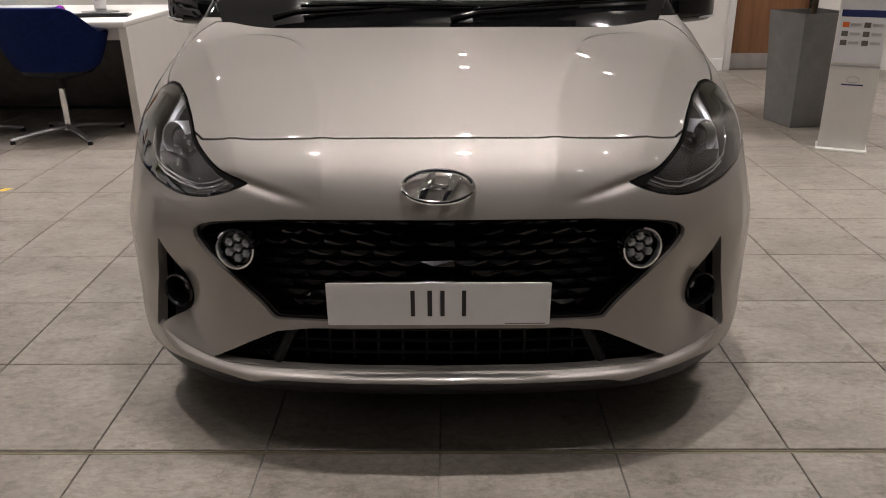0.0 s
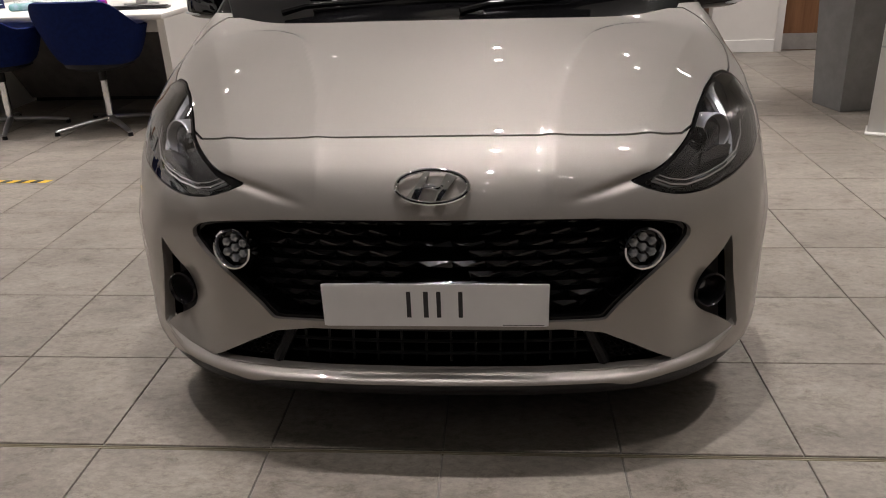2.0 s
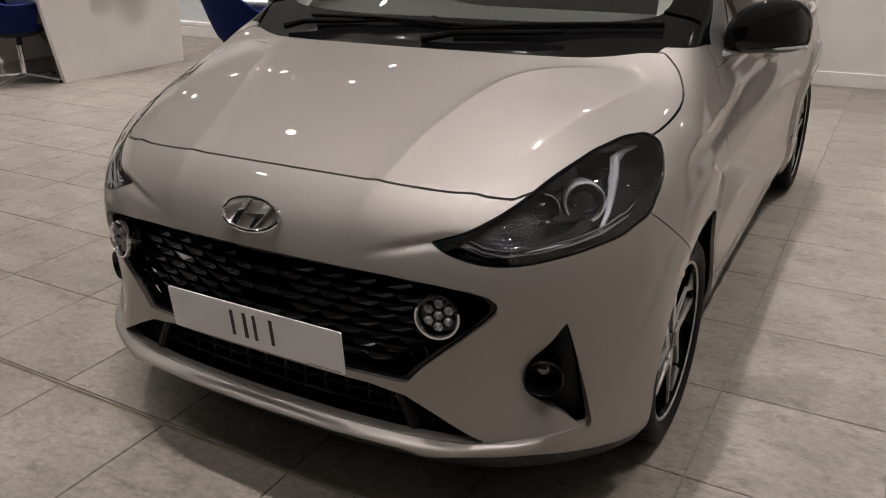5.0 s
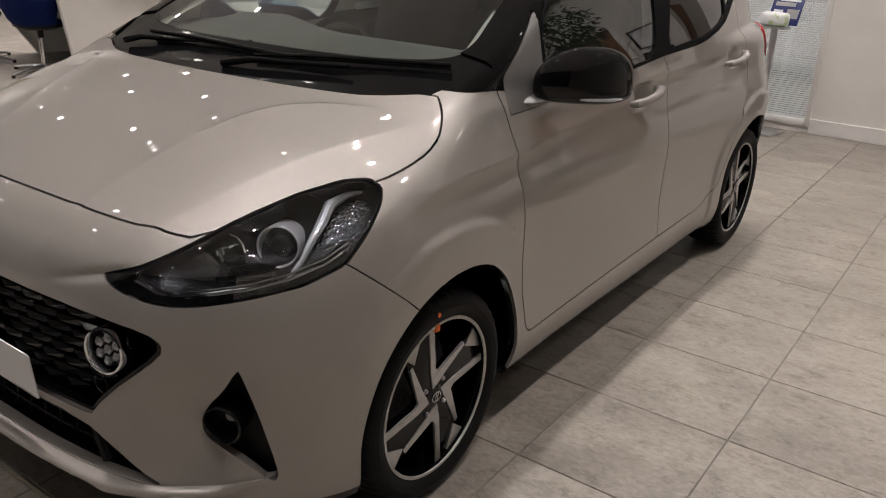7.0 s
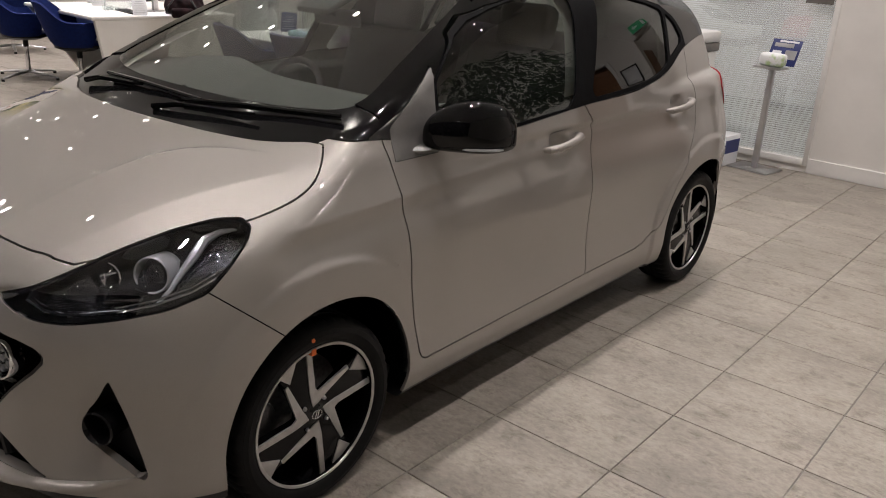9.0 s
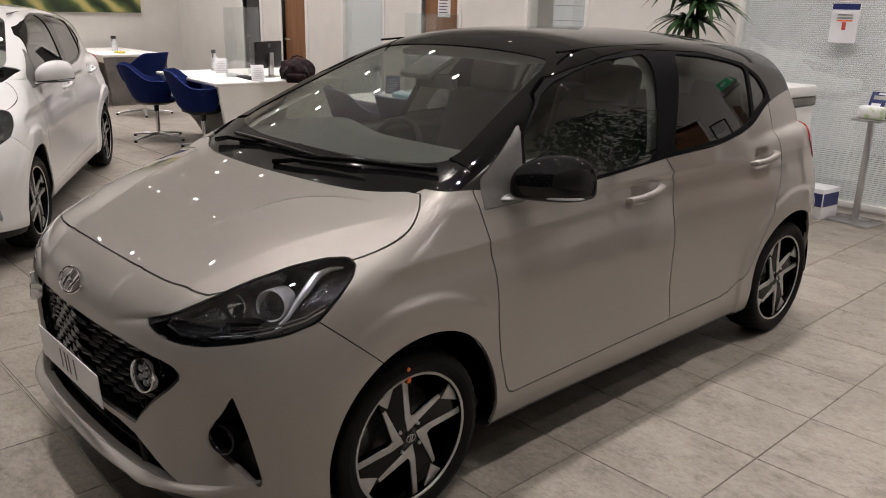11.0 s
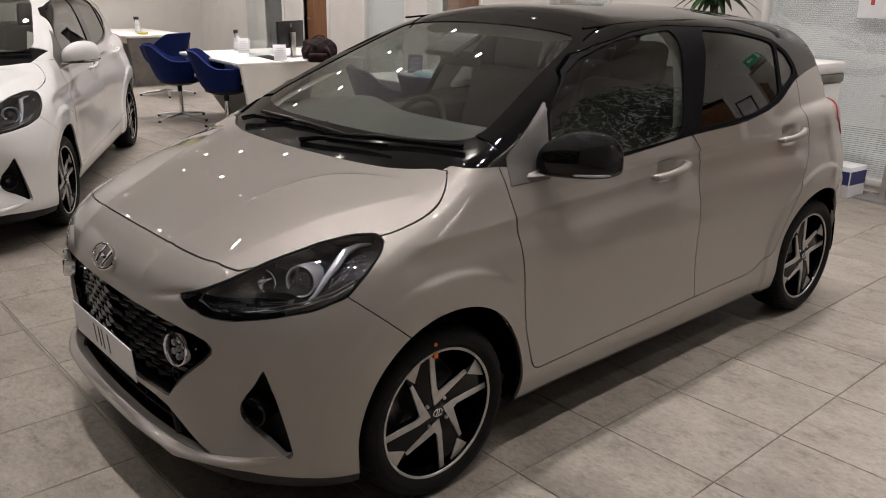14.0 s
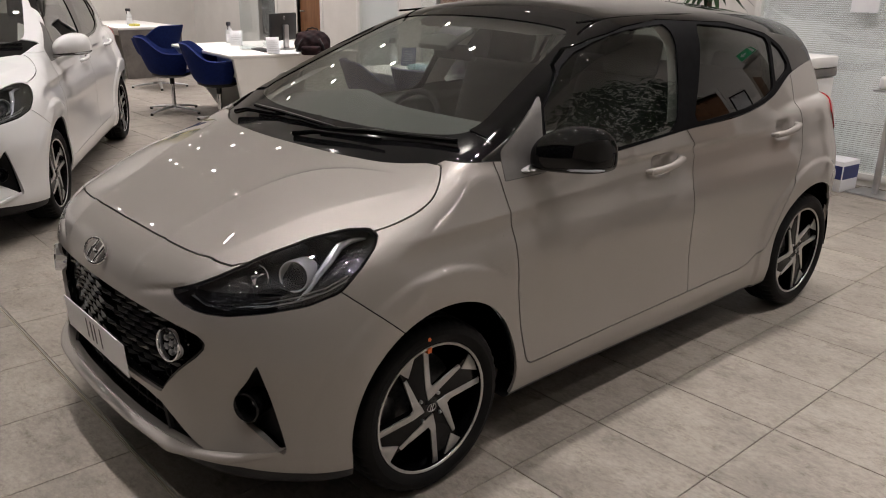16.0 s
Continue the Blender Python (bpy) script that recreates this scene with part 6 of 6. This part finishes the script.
# floor tape
tape = thing("floor_tape", "yellow and black striped marking tape on the tiles", "tape", pose(-2.775, 2.41, 0.0))
tag_y, tag_b = bmesh.new(), bmesh.new()
for k in range(20):
    x = -0.45 + 0.045 * k
    slab(tag_y if k % 2 else tag_b, [(x, -0.024), (x + 0.045, -0.024), (x + 0.065, 0.024), (x + 0.02, 0.024)], 0.001, 0.0025)
part("yellow_stripes", tag_y, YELLOW, tape, "yellow stripes", 0)
part("black_stripes", tag_b, INK, tape, "black stripes", 0)

# planter with ficus
PX, PY = 2.51, 3.99
pl = thing("planter", "tall tapered square grey planter with a leafy fig tree", "planter", pose(PX, PY, 0, 0, 0, 57.7))
bm = bmesh.new()
lathe(bm, [(0.0, 0.0), (0.222, 0.0), (0.226, 0.006), (0.277, 0.752), (0.280, 0.76), (0.255, 0.76), (0.245, 0.70), (0.0, 0.70)], 4)
part("pot", bm, PLANTER_GREY, pl, "", 20)
part("soil", lathe(bmesh.new(), [(0.0, 0.735), (0.15, 0.73), (0.25, 0.72)], 4), SOIL, pl)


def leafy(n, centre, radii, rng, size, droop=0.4):
    """Many small pointed leaves scattered through an uneven crown."""
    verts, faces = [], []
    for _ in range(n):
        while True:
            p = rng.uniform(-1, 1, 3)
            r = np.linalg.norm(p)
            if 0.35 < r < 1 and rng.random() < 0.35 + 0.65 * (math.sin(5 * p[0] + 3 * p[2]) * math.cos(4 * p[1]) > -0.1):
                break
        c = Vector(centre) + Vector((p[0] * radii[0], p[1] * radii[1], p[2] * radii[2]))
        d = Vector((p[0] + rng.normal(0, 0.5), p[1] + rng.normal(0, 0.5), rng.normal(-droop, 0.4))).normalized()
        s = d.cross(Vector((0, 0, 1))).normalized()
        u = s.cross(d)
        L = size * rng.uniform(0.7, 1.3)
        w = L * 0.22
        i = len(verts)
        verts += [c, c + d * L * 0.45 + s * w + u * 0.004, c + d * L * 0.45 - s * w + u * 0.004, c + d * L * 0.5 - u * L * 0.06, c + d * L - u * L * 0.15]
        faces += [(i, i + 1, i + 3), (i, i + 3, i + 2), (i + 1, i + 4, i + 3), (i + 3, i + 4, i + 2)]
    me = bpy.data.meshes.new("leaves")
    me.from_pydata([tuple(v) for v in verts], [], faces)
    me.materials.append(LEAF)
    return me


rng = np.random.default_rng(4)
tree = thing("fig_tree", "indoor fig tree with small dark leaves in a planter", "plant", pose(PX, PY, 0.73))
part("trunk", tube(bmesh.new(), [(0, 0, 0), (0.02, 0.01, 0.25), (-0.02, 0.02, 0.5), (0.03, 0.0, 0.8)], [0.022, 0.02, 0.016, 0.010], 10), BARK, tree)
for k in range(9):
    a = k * 2.4
    b = (0.40 * math.cos(a), 0.40 * math.sin(a), 0.62 + 0.07 * k)
    part("branch", tube(bmesh.new(), [(0.0, 0.01, 0.32 + 0.045 * k), (b[0] * 0.5, b[1] * 0.5, 0.5 + 0.06 * k), b], [0.009, 0.006, 0.003], 6), BARK, tree)
tagged(put("crown", leafy(2300, (0, 0, 1.02), (0.66, 0.66, 0.55), rng, 0.085), tree, "dark green pointed leaves"), kind="stuff")

# tall strap-leaved plant near the glazed office
drac = thing("dragon_plant", "tall potted plant with long dark strap leaves", "plant", pose(-1.28, 5.55, 0))
part("pot", lathe(bmesh.new(), [(0.0, 0.0), (0.15, 0.0), (0.19, 0.36), (0.195, 0.38), (0.175, 0.38), (0.17, 0.33), (0.0, 0.33)], 32), PLANTER_GREY, drac)
part("stem", tube(bmesh.new(), [(0, 0, 0.32), (0.02, 0, 0.8), (0.0, 0.01, 1.75)], [0.03, 0.026, 0.022], 10), BARK, drac)
for cx, cy, cz, n in ((0.0, 0.0, 1.34, 46), (0.14, -0.05, 1.50, 40), (-0.12, 0.05, 1.62, 40), (0.05, 0.02, 1.78, 34)):
    for k in range(n):
        a = k * 2.399 + rng.uniform(-0.2, 0.2)
        el = radians(82 - 90 * (k / n) + rng.uniform(-8, 8))
        L, wd = rng.uniform(0.30, 0.44), rng.uniform(0.030, 0.042)
        d = Vector((math.cos(a), math.sin(a), 0))
        s = Vector((-math.sin(a), math.cos(a), 0))
        verts, faces = [], []
        for q in range(7):
            t = q / 6
            p = d * (L * t * math.cos(el)) + Vector((0, 0, L * t * math.sin(el) - 0.55 * L * t * t)) + Vector((cx, cy, cz + 0.004 * k))
            w = wd * (0.35 + 0.65 * math.sin(math.pi * min(t + 0.25, 1) ** 1.2)) * (1 if q < 6 else 0.05)
            up = Vector((0, 0, 0.25 * w))
            verts += [p - s * w + up, p, p + s * w + up]
        for q in range(6):
            i = 3 * q
            faces += [(i, i + 3, i + 4, i + 1), (i + 1, i + 4, i + 5, i + 2)]
        me = bpy.data.meshes.new("leaf")
        me.from_pydata([tuple(v) for v in verts], [], faces)
        me.materials.append(LEAF)
        for f in me.polygons:
            f.use_smooth = True
        put("leaf", me, drac)

# information stand
sg = thing("information_stand", "white upright information stand with printed notices", "sign", pose(2.475, 3.22, 0, 0, 0, -24))
part("panel", box((-0.135, -0.018, 0.0), (0.135, 0.018, 1.45), 0.004), TRIM_WHITE, sg)
part("foot", box((-0.145, -0.07, 0.0), (0.145, 0.14, 0.008), 0.002), TRIM_WHITE, sg)
part("ledge", box((-0.135, -0.026, 0.505), (0.135, -0.019, 0.515), 0.001), SATIN_METAL, sg)
part("notice", box((-0.125, -0.0225, 0.53), (0.125, -0.0195, 0.98)), PAPER, sg, "printed white notice")
part("notice_header", box((-0.118, -0.0240, 0.795), (0.118, -0.0230, 0.835)), NAVY, sg, "navy heading band")
for r in range(3):
    for c in range(2):
        part("notice_icon", box((-0.105 + 0.115 * c, -0.0240, 0.735 - 0.052 * r), (-0.07 + 0.115 * c, -0.0230, 0.765 - 0.052 * r)), ORANGE if (r, c) == (0, 0) else DESK_GREY, sg)
        part("notice_bar", box((-0.06 + 0.115 * c, -0.0240, 0.742 - 0.052 * r), (-0.005 + 0.115 * c, -0.0230, 0.758 - 0.052 * r)), SATIN_METAL, sg)
bm = bmesh.new()
tube(bm, [(0.034 * math.cos(a), -0.020, 0.43 + 0.018 * math.sin(a)) for a in [2 * math.pi * k / 28 for k in range(28)]], 0.0028, 6, True)
part("sign_badge", bm, SATIN_METAL, sg, "grey oval badge")
part("sign_bar", box((-0.06, -0.0205, 0.395), (0.06, -0.0190, 0.403)), NAVY, sg)

# hand-gel stand, carton and printer by the glazed office
st = thing("sanitiser_stand", "grey metal hand-gel stand with a white dispenser", "stand", pose(0.19, 5.82, 0, 0, 0, -8))
part("base", box((-0.17, -0.13, 0.0), (0.17, 0.13, 0.014), 0.004), SATIN_METAL, st)
part("post", box((-0.022, -0.016, 0.013), (0.022, 0.016, 0.82), 0.003), SATIN_METAL, st)
part("tray", box((-0.11, -0.10, 0.79), (0.11, 0.03, 0.805), 0.004), SATIN_METAL, st)
part("back_board", box((-0.115, 0.0, 0.0), (0.115, 0.006, 0.20), 0.001, pose(0.03, 0.03, 0.815, -22, 0, 0)), NAVY, st, "navy printed board")
for k, (a, b, c, e) in enumerate(((-0.09, 0.14, 0.06, 0.17), (-0.09, 0.03, -0.02, 0.11), (0.01, 0.05, 0.10, 0.12), (-0.06, 0.178, 0.09, 0.192))):
    part("board_print", box((a, -0.0022, b), (c, -0.0008, e), 0.0, pose(0.03, 0.03, 0.815, -22, 0, 0)), PAPER if k % 2 else SATIN_METAL, st)
part("gel_pack", box((-0.10, -0.065, 0.806), (0.10, 0.02, 0.905), 0.030, None, 3), mottle(mat("white_green_pack", (0.7, 0.72, 0.66), 0.35), (0.45, 0.58, 0.30), (0.76, 0.77, 0.76), 9, (0.3, 0.4), 0, 0.1, 3, 0.36, 0.46), st, "white and green pack")
ct = thing("paper_carton", "white and blue carton of paper on the floor", "carton", pose(-0.17, 5.80, 0, 0, 0, -6))
part("carton", box((-0.17, -0.12, 0.0), (0.17, 0.12, 0.24), 0.003), PAPER, ct)
part("print_panel", box((-0.165, -0.1235, 0.10), (0.165, -0.1205, 0.205)), NAVY, ct, "blue printed panel")
part("print_side", box((0.1705, -0.11, 0.10), (0.1735, 0.11, 0.205)), NAVY, ct)
part("print_mark", box((-0.05, -0.1255, 0.14), (0.08, -0.1240, 0.158)), PAPER, ct)
pr = thing("office_printer", "white and grey floor-standing office printer", "printer", pose(-0.56, 5.58, 0, 0, 0, -4))
part("cabinet", box((-0.27, -0.28, 0.02), (0.27, 0.28, 0.86), 0.012), TRIM_WHITE, pr)
part("scanner_band", box((-0.28, -0.29, 0.865), (0.28, 0.29, 0.93), 0.01), DESK_GREY, pr, "dark grey band")
part("lid", box((-0.28, -0.27, 0.932), (0.28, 0.29, 1.02), 0.02), TRIM_WHITE, pr)
part("control_panel", box((-0.16, -0.40, 0.0), (0.10, -0.27, 0.03), 0.008, pose(0, 0, 0.93, 24, 0, 0) @ Matrix.Translation((0, 0.02, 0.0))), SCREEN_BLACK, pr, "black control panel")
for k in range(3):
    part("paper_drawer", box((-0.255, -0.289, 0.08 + 0.19 * k), (0.255, -0.281, 0.255 + 0.19 * k), 0.003), PAPER, pr)

# pictures and notices
pic = thing("wall_painting", "large green and gold abstract canvas on the wall", "painting", pose(X0 + 0.004, 4.20, 1.32))
bm = box((0.0, -1.15, 0.0), (0.035, 1.15, 1.0), 0.003)
ART = mat("green_gold_canvas", (0.1, 0.12, 0.05), 0.7)
co = node(ART, "ShaderNodeTexCoord")
wv = node(ART, "ShaderNodeTexWave", Scale=1.1, Distortion=5.0, Detail=3.0)
wv.bands_direction = "DIAGONAL"
link(ART, co.outputs["Object"], wv.inputs["Vector"])
ra = node(ART, "ShaderNodeValToRGB")
ra.color_ramp.elements[0].color, ra.color_ramp.elements[1].color = (0.015, 0.03, 0.012, 1), (0.50, 0.44, 0.16, 1)
ra.color_ramp.elements.new(0.55).color = (0.09, 0.13, 0.04, 1)
link(ART, wv.outputs["Fac"], ra.inputs[0])
link(ART, ra.outputs[0], shader(ART).inputs["Base Color"])
part("canvas", bm, ART, pic, "", 0)
cf = thing("framed_certificate", "silver-framed white certificate on the wall", "certificate", pose(0.72, Y1 - 0.004, 1.62))
for lo, hi in (((-0.15, -0.02, -0.20), (-0.13, 0, 0.20)), ((0.13, -0.02, -0.20), (0.15, 0, 0.20)), ((-0.13, -0.02, 0.18), (0.13, 0, 0.20)), ((-0.13, -0.02, -0.20), (0.13, 0, -0.18))):
    part("frame", box(lo, hi, 0.003), SATIN_METAL, cf, "silver frame")
part("print", box((-0.13, -0.008, -0.18), (0.13, -0.002, 0.18)), PAPER, cf)
for k in range(5):
    part("print_line", box((-0.08, -0.0095, 0.09 - 0.035 * k), (0.08 - 0.02 * (k % 2), -0.0085, 0.097 - 0.035 * k)), SATIN_METAL, cf)
nt = thing("glass_notice", "printed notice taped on the office glass", "notice", pose(-0.225, Y1 + 0.012, 1.49))
part("sheet", box((-0.105, 0, -0.148), (0.105, 0.002, 0.148)), PAPER, nt)
part("header", box((-0.105, -0.0015, 0.105), (0.105, -0.0005, 0.148)), NAVY, nt, "navy heading band")
part("mark", box((-0.015, -0.0015, -0.05), (0.015, -0.0005, 0.01)), mat("red_print", (0.5, 0.08, 0.06), 0.5), nt)
for k in range(3):
    part("text_bar", box((-0.06, -0.0015, 0.06 - 0.022 * k), (0.06, -0.0005, 0.07 - 0.022 * k)), ORANGE if k == 2 else SATIN_METAL, nt)
gp = thing("glass_panel_notice", "grey sheet fixed on the office glass", "notice", pose(0.36, Y1 + 0.012, 1.40))
part("sheet", box((-0.10, 0, -0.13), (0.10, 0.002, 0.13)), DESK_GREY, gp)

EXIT_GREEN = glow("lit_green_sign", (0.02, 0.30, 0.12), 0.5)
ex = thing("exit_sign", "green illuminated exit sign over the passage", "sign", pose(1.84, Y2 - 0.035, 2.34))
part("case", box((-0.21, -0.03, -0.085), (0.21, 0.033, 0.085), 0.006), TRIM_WHITE, ex)
part("face", box((-0.20, -0.034, -0.075), (0.20, -0.031, 0.075)), EXIT_GREEN, ex, "green sign face")
bm = bmesh.new()
slab(bm, [(0.02, -0.015), (0.09, -0.015), (0.09, -0.045), (0.15, 0.0), (0.09, 0.045), (0.09, 0.015), (0.02, 0.015)], 0.0, 0.002, pose(0, -0.0345, 0, 90, 0, 0))
part("arrow", bm, PAPER, ex, "white arrow", 0)
part("doorway_mark", box((-0.15, -0.0365, -0.055), (-0.09, -0.0345, 0.055)), PAPER, ex)
for z, tall, tone in ((1.66, 0.21, PAPER), (1.18, 0.15, DESK_GREY)):
    nf = thing("framed_notice", "dark-framed printed notice on the wall", "notice", pose(2.48, Y2 - 0.004, z), "framed notices")
    for lo, hi in (((-0.17, -0.02, -tall), (-0.145, 0, tall)), ((0.145, -0.02, -tall), (0.17, 0, tall)), ((-0.145, -0.02, tall - 0.025), (0.145, 0, tall)), ((-0.145, -0.02, -tall), (0.145, 0, -tall + 0.025))):
        part("frame", box(lo, hi, 0.003), SCREEN_BLACK, nf, "dark frame")
    part("print", box((-0.145, -0.008, -tall + 0.025), (0.145, -0.002, tall - 0.025)), tone, nf)
    for k in range(4):
        part("print_line", box((-0.10, -0.0095, tall - 0.075 - 0.05 * k), (0.10 - 0.03 * (k % 2), -0.0085, tall - 0.065 - 0.05 * k)), SATIN_METAL, nf)

# ---- floor tiles, 457 mm, with a brass expansion strip ----
PITCH, TILE_Y, STRIP_Y = 0.457, 0.078, 0.078
tile_bm = bmesh.new()
q = PITCH / 2 - 0.0022
add_box(tile_bm, (-q, -q, -0.006), (q, q, 0.0))
top_edges = [e for e in tile_bm.edges if all(v.co.z > -0.001 for v in e.verts)]
bmesh.ops.bevel(tile_bm, geom=top_edges, offset=0.0016, segments=1, affect="EDGES")
tile_mesh = bpy.data.meshes.new("tile")
tile_bm.to_mesh(tile_mesh)
tile_bm.free()
tile_mesh.materials.append(TILE)
base_v = np.array([v.co[:] for v in tile_mesh.vertices])
base_f = [tuple(p.vertices) for p in tile_mesh.polygons]
near, far = [], []
for i in range(-27, 13):
    for j in range(-13, 14):
        x, y = (i + 0.5) * PITCH, TILE_Y + (j + 0.5) * PITCH + (0.0 if j >= 0 else -0.016)
        if x < X0 - 0.2 or x > X1 + 0.2 or y < Y0 - 0.2 or y > Y2 + 0.25:
            continue
        (near if (-2.9 < x < 3.3 and -0.9 < y < 4.7) else far).append((x, y))
for x, y in near[:300]:
    t = put("tile", tile_mesh, floor)
    t.matrix_basis = Matrix.Translation((x, y, 0))
far += near[300:]
verts, faces = [], []
for x, y in far:
    k = len(verts)
    verts += [(a + x, b + y, c) for a, b, c in base_v]
    faces += [tuple(n + k for n in f) for f in base_f]
me = bpy.data.meshes.new("far_tiles")
me.from_pydata(verts, [], faces)
me.materials.append(TILE)
tagged(put("far_tiles", me, floor, "grey porcelain tiles"), kind="stuff")
for k, (a, b) in enumerate(((0.0175, 0.0150), (0.0095, 0.0075))):
    structure("trim_expansion_strip_%d" % (k + 1), box((X0, STRIP_Y - a, -0.006), (X1, STRIP_Y - b, 0.0006)), BRASS, "thin dulled brass expansion strip in the floor")
